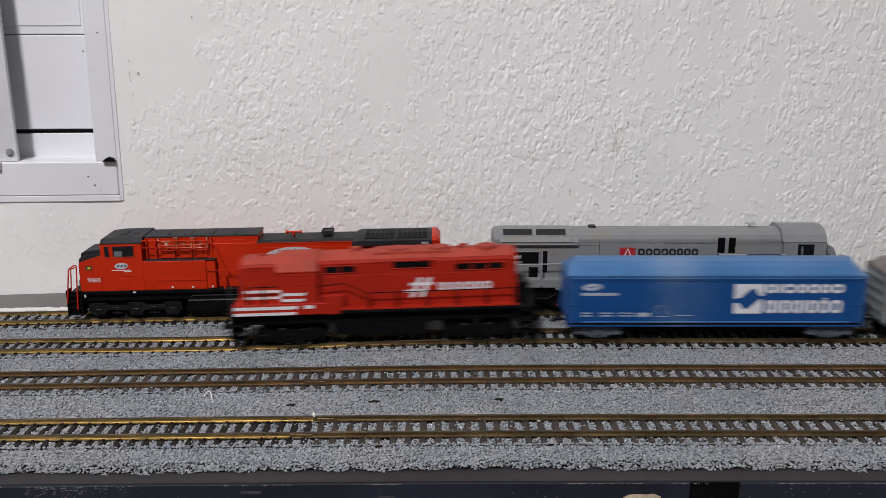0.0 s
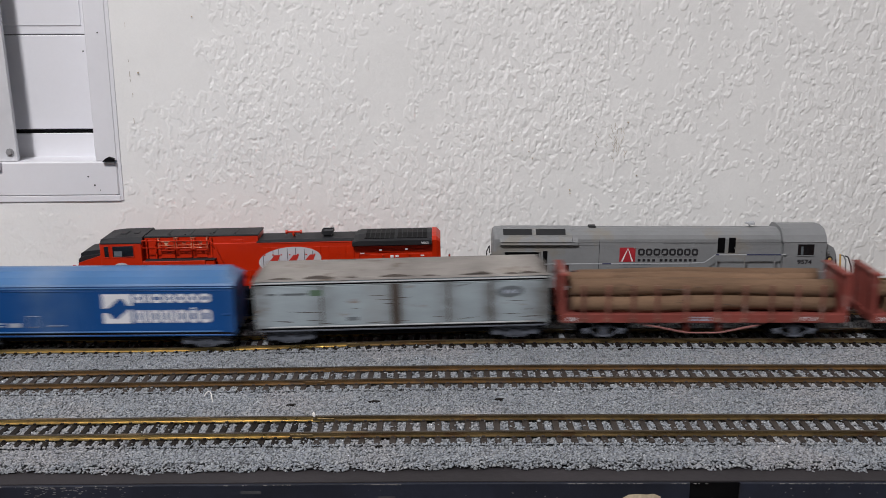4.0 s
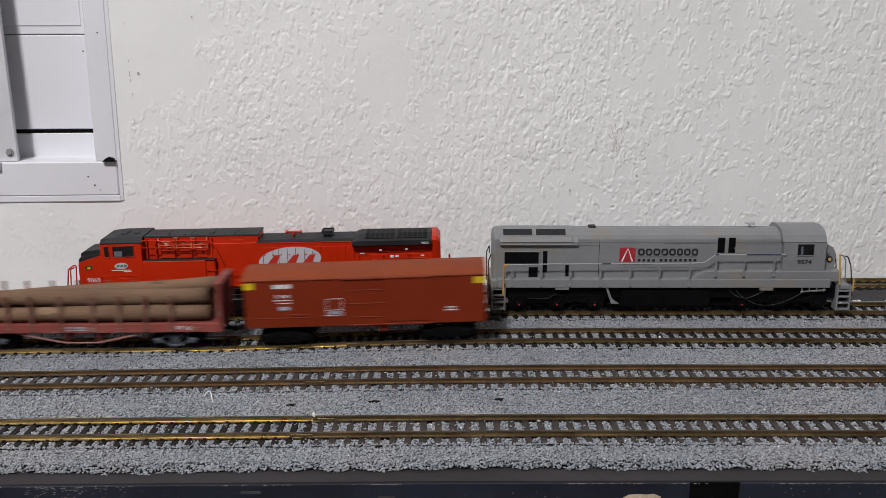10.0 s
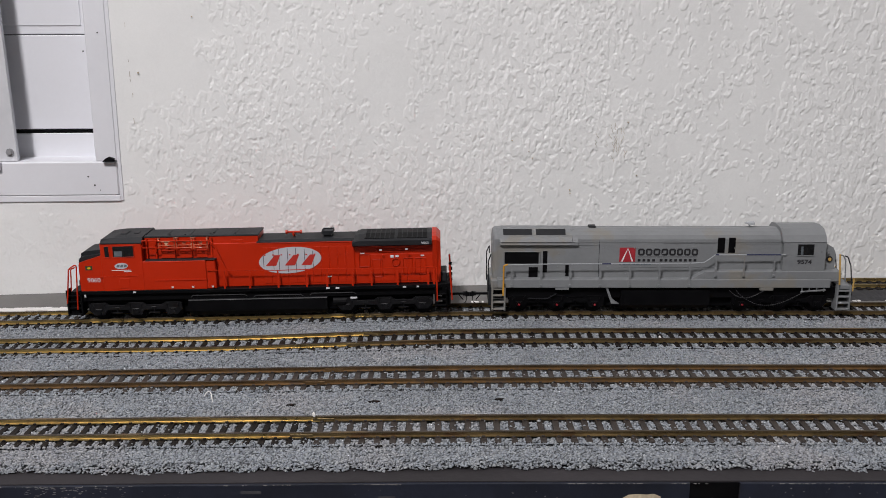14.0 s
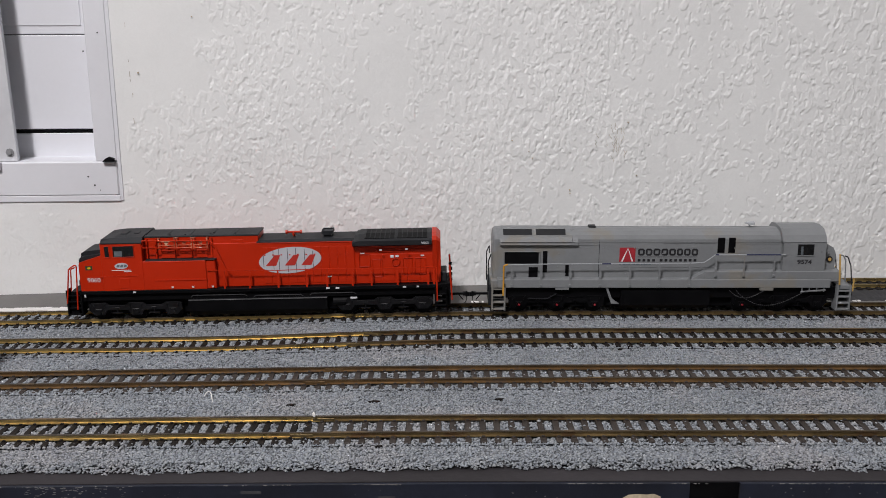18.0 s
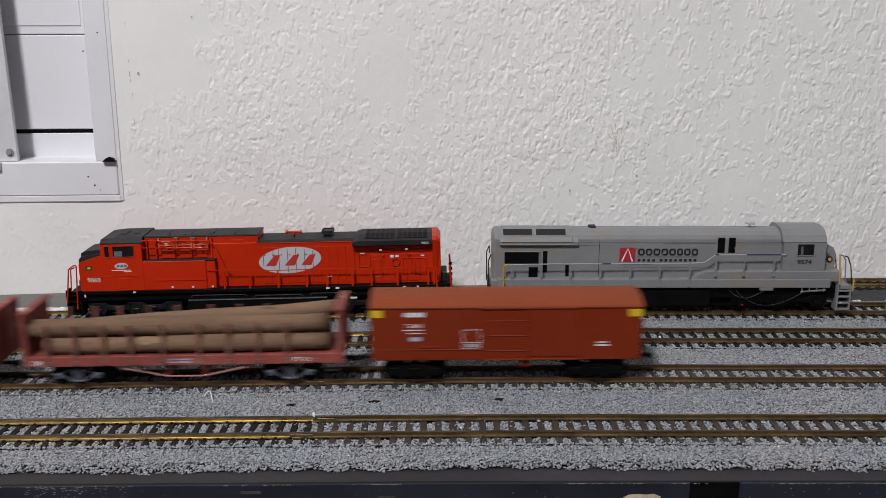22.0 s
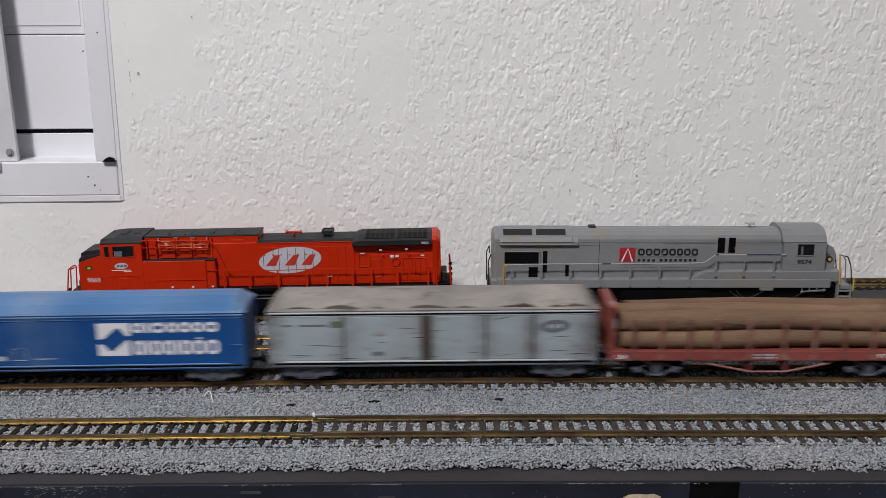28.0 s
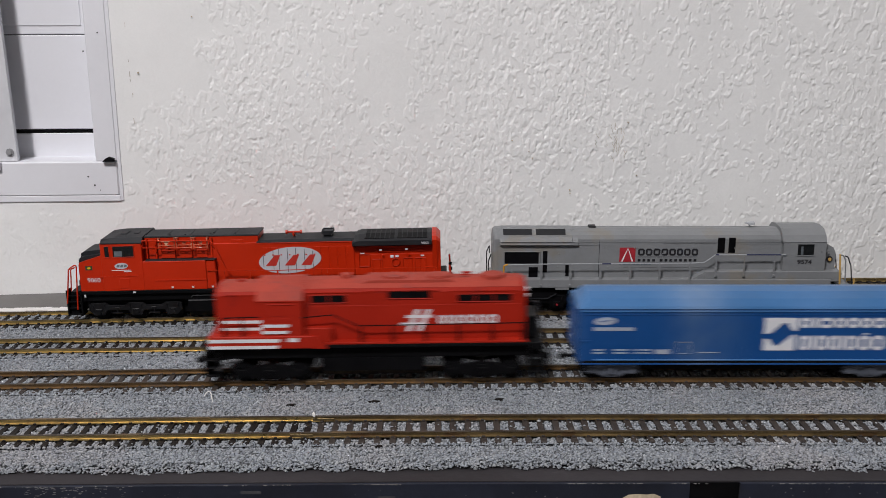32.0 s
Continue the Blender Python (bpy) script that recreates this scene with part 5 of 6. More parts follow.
    # corner rails and steps
    for s in (-1, 1):
        part("corner_rail", wire(new_bm(), [(-103.4, s * 15.7, 12.0), (-103.2, s * 15.7, 31.0), (-100.8, s * 15.7, 31.8)], 0.55, 6), ORANGE, t, "orange-yellow corner handrail")
        part("corner_rail", wire(new_bm(), [(103.4, s * 15.7, 19.0), (102.0, s * 15.7, 38.3)], 0.6, 6), TAN, t, "orange-yellow corner handrail")
        part("end_rail", wire(new_bm(), [(-112.6, s * 12.0, 14), (-112.6, s * 12.0, 33), (-111.0, s * 11, 37), (-111.0, s * 5, 34)], 0.4, 6), CHARCOAL, t)
        part("end_rail", wire(new_bm(), [(107.8, s * 13.0, 20), (106.8, s * 13.0, 34), (105.4, s * 12, 36.6), (103.4, s * 11, 36.8)], 0.45, 6), GREY, t)
        part("corner_rail", wire(new_bm(), [(112.4, s * 14.6, 14.5), (112.6, s * 14.6, 22.5)], 0.5, 6), TAN, t, "orange-yellow corner handrail")
        part("end_rail", wire(new_bm(), [(112.6, s * 12.0, 17), (110.8, s * 12.0, 30), (108.6, s * 12.0, 35.4), (106.8, s * 11.0, 36.0)], 0.38, 6), CHARCOAL, t)
    steps(t, -110.0, 1, 15.6, (2.6, 7.0, 11.4, 15.4), GREY, 7.6)
    steps(t, 103.0, 1, 15.6, (2.6, 6.6, 10.6, 14.4), GREY, 7.8)
    part("front_platform", box(new_bm(), 98.0, 104.4, -15.2, 15.2, 20.6, 26.4, 0.4), GREY, t)
    part("front_step_deck", box(new_bm(), 104.0, 111.6, -14.6, 14.6, 15.6, 18.4, 0.3), GREY, t)
    part("rear_platform", box(new_bm(), -111, -107, -15.2, 15.2, 16.6, 21.6, 0.4), GREY, t)
    part("end_beam", box(new_bm(), -112.2, -110.4, -12, 12, 4.5, 18, 0.4), CHARCOAL, t)
    part("end_beam", box(new_bm(), 110.4, 112.0, -12, 12, 5, 16.5, 0.4), CHARCOAL, t)
    part("brake_strut", prism(new_bm(), [(-40.2, 16.8), (-38.8, 16.8), (-36.0, 9.6), (-31.4, 6.4), (-36.4, 6.4), (-37.4, 9.2)], -14.8, -14.0, "y"), GREY, t)
    part("pipe", wire(new_bm(), [(-88, -14.9, 10.0), (-76, -14.9, 9.8), (-70.5, -14.9, 13.0)], 0.3, 6), CHARCOAL, t)
    bm = new_bm()
    wire(bm, [(80.2, -14.6, 14.0), (95.5, -14.6, 15.2)], 0.5, 5)
    for x in (81, 85.5, 90, 94.5):
        wire(bm, [(x, -14.6, 14.2), (x, -14.6, 17)], 0.4, 5)
    part("ladder_bracket", bm, GREY, t)
    bm = new_bm()
    for x0, x1, deep in ((40, 84, 9.8), (36, 58, 5.0)):
        for i in range(34):
            f, q = i / 34, (i + 0.62) / 34
            ends = [(x0 + (x1 - x0) * u, -15.5, 15.4 - deep * math.sin(math.pi * u ** 0.85)) for u in (f, q)]
            rod(bm, ends[0], ends[1], 0.26 if i % 2 else 0.18, 5)
    part("brake_chain", bm, CHAIN, t, "fine grey chain hanging in loops")
    part("fuel_tank", box(prism(new_bm(), [(-14.6, 15), (-14.6, 5.5), (-10.5, 2.4), (10.5, 2.4), (14.6, 5.5), (14.6, 15)], -30.5, 24.5), -32, 26, -8, 8, 8, 12.5), BLACK, t)
    six_wheel_truck(t, -70.0, 23.4, BLACK, RED_DOT)
    six_wheel_truck(t, 68.0, 23.4, BLACK)
    part("axle_cap", rod(new_bm(), (44.6, -15.8, 6.0), (44.6, -15.1, 6.0), 0.6, 10), RED_DOT, t, "small red axle cap")
    coupler(t, -118.0, -1)
    coupler(t, 112, 1)
    return t


grey_locomotive()

# ---- the moving train: locomotive, two covered wagons, two log wagons, box wagon ----


def freight_locomotive():
    t = thing("locomotive", "faded red four-axle model locomotive with white nose stripes pulling the train", "locomotive")
    part("underframe", box(new_bm(), -82, 82, -12.5, 12.5, 13.0, 19.6, 0.4), BLACK, t)
    bm = new_bm()
    box(bm, -81.6, -27.0, -15.8, 15.8, 19.3, 26.0, 0.4)
    prism(bm, [(-27.2, 19.3), (-27.2, 26.0), (-24.0, 26.0), (-20.5, 20.8), (-20.5, 19.3)], -15.8, 15.8, "y")
    part("front_skirt", bm, WORN_RED, t)
    part("walkway", box(new_bm(), -21, 77, -15.8, 15.8, 19.6, 21.4, 0.2), DARK, t)
    part("walkway_edge", box(new_bm(), -21, 76, -15.95, 15.95, 21.4, 22.4, 0.1), WORN_RED, t)
    hw = 11.0

    def hood(x0, x1, top, side, name):
        p = [(hw, 21.0)] + [(hw * math.cos(a) ** (1 if a < 1.6 else 1) if a < 1.57 else hw * math.cos(a), side + (top - side) * math.sin(a)) for a in (0.0, 0.4, 0.85, 1.25, 1.89, 2.29, 2.74, 3.1416)] + [(-hw, 21.0)]
        return part(name, prism(new_bm(), p, x0, x1), WORN_RED, t)

    bm = new_bm()
    p = [(hw, 21.0)] + [(hw * math.cos(a), 46.2 + 4.6 * math.sin(a)) for a in (0.0, 0.4, 0.85, 1.25, 1.89, 2.29, 2.74, 3.1416)] + [(-hw, 21.0)]
    prism(bm, p, -75.8, -53.5)
    prism(bm, [(y * 0.93, 21 + (z - 21) * 0.97) for y, z in p], -77.8, -75.7)
    part("short_hood", bm, WORN_RED, t)
    hood(-32.2, 73.6, 52.2, 47.0, "long_hood")
    part("hood_end", prism(new_bm(), [(y * 0.93, 21 + (z - 21) * 0.98) for y, z in [(hw, 21.0)] + [(hw * math.cos(a), 47.0 + 5.2 * math.sin(a)) for a in (0.0, 0.4, 0.85, 1.25, 1.89, 2.29, 2.74, 3.1416)] + [(-hw, 21.0)]], 73.5, 75.6), WORN_RED, t)
    cp = [(-15.0, 25.5), (-15.0, 44.4), (-12.4, 48.4), (-7.5, 51.6), (0, 52.8), (7.5, 51.6), (12.4, 48.4), (15.0, 44.4), (15.0, 25.5)]
    cab = part("cab", prism(new_bm(), cp, -54.2, -31.8), WORN_RED, t)
    skin = [(15.1, 44.6), (12.5, 48.6), (7.6, 51.8), (0, 53.0), (-7.6, 51.8), (-12.5, 48.6), (-15.1, 44.6)]
    part("cab_roof", prism(new_bm(), skin + [(y * 0.97, z - 0.6) for y, z in skin[::-1]], -54.6, -31.4), WORN_LIT_ROOF, cab, "dusty faded roof, painted lighter as if lit from above")
    for x0, x1, side, top in ((-75.6, -54.7, 46.2, 4.6), (-31.3, 73.4, 47.0, 5.2)):
        skin = [(11.1 * math.cos(a), side + 0.15 + top * math.sin(a)) for a in (0.4, 0.85, 1.25, 1.89, 2.29, 2.74)]
        part("hood_roof", prism(new_bm(), skin + [(y * 0.96, z - 0.6) for y, z in skin[::-1]], x0, x1), WORN_LIT_ROOF, t, "dusty faded roof, painted lighter as if lit from above")
    part("cab_gutter", box(new_bm(), -54.6, -31.4, -15.3, 15.3, 43.9, 44.5, 0.1), WORN_RED, cab)
    for s in (-1, 1):
        part("window", box(new_bm(), -49.0, -36.5, s * 15.0 - 0.15, s * 15.0 + 0.15, 36.4, 42.2, 0.15), WORN_RED, cab)
        part("window_sill", box(new_bm(), -49.6, -36, s * 15.15 - 0.25, s * 15.15 + 0.25, 42.2, 42.8, 0.1), WORN_RED, cab)
    part("cab_door", box(new_bm(), -48, -38, -15.25, -15.0, 27.5, 35.2, 0.1), WORN_RED, cab)
    for x0, x1, z0, z1, n in ((-27.6, -11.4, 41.8, 46.0, 2), (9.4, 29.4, 43.6, 48.0, 1), (43.0, 68.6, 41.6, 45.6, 3)):
        w = (x1 - x0 + 0.8) / n
        for i in range(n):
            part("grille", box(new_bm(), x0 + i * w, x0 + i * w + w - 0.8, -hw - 0.2, hw + 0.2, z0 + 0.4, z1 - 0.4, 0.1), BLACK, t)
        part("grille_frame", wire(new_bm(), [(x0 - 0.4, -hw - 0.25, z0), (x1 + 0.4, -hw - 0.25, z0), (x1 + 0.4, -hw - 0.25, z1), (x0 - 0.4, -hw - 0.25, z1), (x0 - 0.4, -hw - 0.25, z0)], 0.28, 4), WORN_RED, t)
    for x0, x1, z in ((-73, -54.5, 46.2), (-31, 3.0, 47.0), (-2, 34, 47.4), (38, 72, 47.0)):
        part("roof_trim", box(new_bm(), x0, x1, -hw - 0.2, hw + 0.2, z, z + 0.45), WORN_RED, t)
    for i in range(9):
        x = -29.5 + i * 11.4
        part("hood_door", box(new_bm(), x, x + 10.8, -hw - 0.12, hw + 0.12, 22.2, 40.4, 0.1), WORN_RED, t)
    part("equipment_box", box(new_bm(), -30.0, -18.0, -15.2, -10.5, 22.2, 30.0, 0.3), WORN_RED, t)
    # roof gear
    bm = new_bm()
    prism(bm, [(-4, 50.6), (42, 50.6), (39, 52.4), (0, 52.4)], -7.6, 7.6, "y")
    part("dynamic_brake_blister", bm, WORN_LIT_ROOF, t)
    for x in (12.0, 34.0, 60.0):
        part("roof_fan", rod(rod(new_bm(), (x, 0, 51.0), (x, 0, 52.9), 6.2, 20), (x, 0, 52.9), (x, 0, 53.3), 5.4, 20), WORN_LIT_ROOF, t)
    part("exhaust_stack", box(new_bm(), -14, -9, -2.4, 2.4, 51.5, 54.2, 0.3), WORN_LIT_ROOF, t)
    part("horn", rod(rod(new_bm(), (44, -2, 53.4), (49, -2, 53.4), 0.5, 8), (45, 2, 53.4), (50, 2, 53.4), 0.5, 8), WORN_RED, t)
    part("bell", rod(new_bm(), (-66, 0, 50.4), (-66, 0, 51.8), 1.6, 12), WORN_RED, t)
    # white stripes and plain marks
    for x0, x1, y, z0, z1 in ((-75.6, -54.3, hw + 0.1, 31.5, 33.1), (-75.6, -54.3, hw + 0.1, 27.8, 29.3), (-54.0, -40.0, 15.3, 30.6, 32.2),
                              (-54.0, -40.6, 15.3, 27.2, 28.8), (-81.4, -45.0, 15.9, 22.9, 24.7), (-81.4, -46.4, 15.9, 19.6, 21.2)):
        part("white_stripe", prism(new_bm(), [(x0, z0), (x1, z0), (x1 + 1.0, z1), (x0, z1)], -y - 0.08, -y + 0.2, "y"), LETTER, t)
    part("number_plate_bar", box(new_bm(), -40.2, -34.8, -15.95, -15.7, 23.0, 25.0), LETTER, t)
    sl = 0.42
    for x0, x1, z0, z1 in ((14.6, 27.0, 29.4, 31.0), (17.6, 30.0, 33.4, 35.0)):
        part("badge_stroke", prism(new_bm(), [(x0, z0), (x1, z0), (x1 + 0.7, z1), (x0 + 0.7, z1)], -hw - 0.22, -hw, "y"), LETTER, t)
    for x0 in (17.6, 22.8):
        part("badge_stroke", prism(new_bm(), [(x0, 26.4), (x0 + 2.3, 26.4), (x0 + 2.3 + 11.6 * sl, 38.0), (x0 + 11.6 * sl, 38.0)], -hw - 0.26, -hw, "y"), LETTER, t)
    ring_row([3.7, 3.6, 3.9, 4.4, 3.9, 4.5], 33.2, -hw - 0.16, 30.2, 34.8, 0.95, LETTER, t, 1.25)
    # rails, ends, steps
    for s in (-1, 1):
        y = s * 15.4
        hand_rail(t, [(-73.5, y, 36.0), (-55, y, 36.2)], [(-73, 36), (-64, 36)], BLACK, 0.3, 25.5)
        hand_rail(t, [(-32.5, y, 35.6), (-17.5, y, 37.0), (-5.0, y, 31.0), (75, y, 31.6)], [(x, 31.2) for x in (-4, 11, 27, 43, 59, 74)], BLACK, 0.3, 21.0)
        part("corner_rail", wire(new_bm(), [(-83.5, s * 14, 16), (-83.5, s * 14, 35), (-81.6, s * 14, 36.4)], 0.45, 6), STEEL, t)
        part("corner_rail", wire(new_bm(), [(83.5, s * 14, 16), (83.5, s * 14, 33), (81.6, s * 14, 34)], 0.45, 6), STEEL, t)
    part("end_platform", box(new_bm(), -84.2, -80.4, -15, 15, 17.0, 21.0, 0.3), DARK, t)
    part("end_platform", box(new_bm(), 77.0, 84.2, -15, 15, 17.0, 21.0, 0.3), DARK, t)
    steps(t, -83.8, 1, 15.4, (4.6, 8.8, 13.0), DARK, 6.4)
    steps(t, 83.8, -1, 15.4, (4.6, 8.8, 13.0), DARK, 6.4)
    part("pilot", prism(new_bm(), [(-85.2, 3.4), (-82, 3.4), (-82, 17), (-84.4, 17)], -12.5, 12.5, "y"), DARK, t)
    part("tail_cabinet", box(new_bm(), 76.5, 81.5, -9, 9, 21, 33, 0.6), DARK, t)
    part("marker_lamp", rod(new_bm(), (75.5, -7, 46.8), (77.2, -7, 46.8), 1.1, 10), LETTER, t)
    part("marker_lamp", rod(new_bm(), (75.5, -7, 43.4), (77.2, -7, 43.4), 1.1, 10), LETTER, t)
    part("step_brush", wire(new_bm(), [(-77.5, -15.6, 8.0), (-72, -15.6, 12.5), (-66, -15.6, 13.4)], 0.8, 5), STEEL, t)
    part("fuel_tank", prism(new_bm(), [(-13.6, 13.2), (-13.6, 6.5), (-10, 3.2), (10, 3.2), (13.6, 6.5), (13.6, 13.2)], -24, 26), BLACK, t)
    # the hood behind the cab is a twentieth longer than drawn above
    for ob in t.children:
        for v in ob.data.vertices:
            x = v.co.x / MM
            v.co.x = (x + 1.6 if x < -54 else -30 + (x + 30) * 1.045 if x > -30 else x + 1.6 * (-30 - x) / 24) * MM
    for x in (-50.0, 58.0):
        freight_bogie(t, x, BLACK, False, 14.6)
    coupler(t, -84.5, -1)
    coupler(t, 88.0, 1)
    return t


def covered_wagon(half, wall_mat, roof_mat, edge_mat, label, bogie_x, hip=5.0):
    """A long covered wagon with a faceted roof, side sill and bogies."""
    t = thing("covered_wagon", label, "wagon")
    bm = new_bm()
    box(bm, -half, half, -15.8, 15.8, 10.2, 39.4, 0.5)
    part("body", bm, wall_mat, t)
    prof = [(-16.2, 39.0), (-15.6, 40.2), (-11.5, 43.2), (-6.0, 45.4), (0, 46.2), (6.0, 45.4), (11.5, 43.2), (15.6, 40.2), (16.2, 39.0)]
    bm = new_bm()
    rings = []
    for x, k in ((-half - 0.6, 0.0), (-half + 0.2, 0.25), (-half + hip, 1.0), (half - hip, 1.0), (half - 0.2, 0.25), (half + 0.6, 0.0)):
        rings.append([bm.verts.new((x, y, 39.0 + (z - 39.0) * (k if k else 0.02))) for y, z in prof])
    for a, b in zip(rings, rings[1:]):
        for i in range(len(prof) - 1):
            bm.faces.new((a[i], b[i], b[i + 1], a[i + 1]))
        bm.faces.new((a[-1], b[-1], b[0], a[0]))
    bm.faces.new(rings[0])
    bm.faces.new(rings[-1][::-1])
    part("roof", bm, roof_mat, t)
    # on the blue wagon edge_mat paints a gloss highlight here and on lower_track
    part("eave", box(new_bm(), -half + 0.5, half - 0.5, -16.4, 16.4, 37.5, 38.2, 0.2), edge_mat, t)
    part("upper_track", box(new_bm(), -half + 1, half - 1, -16.1, 16.1, 35.9, 36.5, 0.15), wall_mat, t)
    part("lower_track", box(new_bm(), -half + 8, half - 8, -16.4, 16.4, 11.7, 12.5, 0.2), edge_mat, t)
    part("side_sill", box(new_bm(), -half + 1, half - 1, -16.2, 16.2, 9.4, 10.4, 0.15), wall_mat if wall_mat is BLUE else GREY_BOGIE, t)
    # shade between sill and lower track, built in as a dark strip
    part("shadow_gap", box(new_bm(), -half + 1.5, half - 1.5, -16.05, 16.05, 10.4, 11.6, 0.1), DARK, t, "dark strip drawn as the shade over the sill")
    part("eave_gap", box(new_bm(), -half + 1, half - 1, -16.08, 16.08, 36.6, 37.4, 0.1), DARK if wall_mat is PALE else BLUE, t, "dark strip under the eave")
    part("centre_sill", box(new_bm(), -half + 4, half - 4, -5, 5, 7.2, 10.4, 0.3), BLACK, t)
    part("underside", box(new_bm(), -half + 30, half - 30, -12, 12, 5.5, 9.6, 0.4), BLACK, t)
    for s in (-1, 1):
        for e in (-1, 1):
            part("corner_step", wire(new_bm(), [(e * (half - 1.5), s * 15.6, 10), (e * (half - 1.5), s * 15.6, 6.6), (e * (half - 6.5), s * 15.6, 6.6), (e * (half - 6.5), s * 15.6, 10)], 0.35, 5), DARK, t)
            part("end_ladder", wire(new_bm(), [(e * (half + 0.8), s * 12, 12), (e * (half + 0.8), s * 12, 38)], 0.35, 5), wall_mat, t)
    for e in (-1, 1):
        for z in (16, 22, 28, 34):
            part("end_rib", box(new_bm(), min(e * half, e * (half + 0.9)), max(e * half, e * (half + 0.9)), -13, 13, z, z + 1.0, 0.2), wall_mat, t)
    for x in (-bogie_x, bogie_x):
        freight_bogie(t, x, GREY_BOGIE)
    coupler(t, -half - 2, -1)
    coupler(t, half + 2, 1)
    return t


def blue_wagon():
    t = covered_wagon(83.6, BLUE, BLUE_LIT, BLUE_LIT, "glossy blue covered model wagon with a white block badge", 66)
    y = -16.0

    def p(px, py):
        return (9.6 + (px - 1192) * 0.251, 34.4 - (py - 562) * 0.297)

    part("badge", prism(new_bm(), [p(*q) for q in ((1192, 562), (1192, 591), (1205, 589), (1229, 571), (1237, 571), (1249, 585), (1258, 585), (1258, 562))], y, -15.7, "y"), LETTER, t, "upper half of the white badge")
    part("badge", prism(new_bm(), [p(*q) for q in ((1192, 620), (1255, 620), (1255, 592), (1250, 592), (1223, 611), (1214, 612), (1203, 600), (1192, 599))], y, -15.7, "y"), LETTER, t, "lower half of the white badge")
    ring_row([5.4, 2.0, 7.2, 5.0, 5.8, 5.2, 6.4], 27.4, y + 0.05, 29.2, 34.4, 1.0, LETTER, t, 1.6)
    ring_row([5.2, 2.0, 5.4, 5.0, 2.0, 5.4, 5.8, 6.2], 27.4, y + 0.05, 17.4, 25.0, 0.85, LETTER, t, 1.8)
    bars([2.4], 59.5, y + 0.05, 25.6, 26.3, 1.0, LETTER, t)
    part("oval_mark", ellipse(new_bm(), -70.4, 32.6, 5.6, 2.0, y, -15.7, 24, 0.5), DULL_LETTER, t)
    part("oval_slit", prism(new_bm(), [(-73.5, 32.1), (-67.5, 33.0), (-67.5, 33.4), (-73.5, 32.5)], y - 0.08, -15.7, "y"), BLUE, t)
    bars([20.5], -76.2, y + 0.05, 27.6, 29.3, 1, DULL_LETTER, t)
    for x0, w in ((-76, 5.4), (-65.6, 7.2), (-55, 2.6), (-51.2, 4.0)):
        for z in (15.4, 17.0):
            bars([w], x0, y + 0.05, z, z + 0.7, 1, DULL_LETTER, t)
    bars([7.4], -44.8, y + 0.05, 15.2, 17.6, 1, DULL_LETTER, t)
    bars([10.4], -23.0, y + 0.05, 15.8, 16.2, 1, DULL_LETTER, t)
    part("outline_square", wire(new_bm(), [(-34, y, 15.4), (-27, y, 15.4), (-27, y, 21.6), (-34, y, 21.6), (-34, y, 15.4)], 0.14, 4), DULL_LETTER, t)
    for x in (-2.0, 2.6):
        part("door_post", box(new_bm(), x - 0.4, x + 0.4, -16.05, 16.05, 12.4, 36.0, 0.1), BLUE, t)
    for x in (-80.5, 79.5):
        part("door_pull", box(new_bm(), x - 2, x + 2, -16.2, -15.7, 21.6, 22.4, 0.1), BLUE, t)
    return t


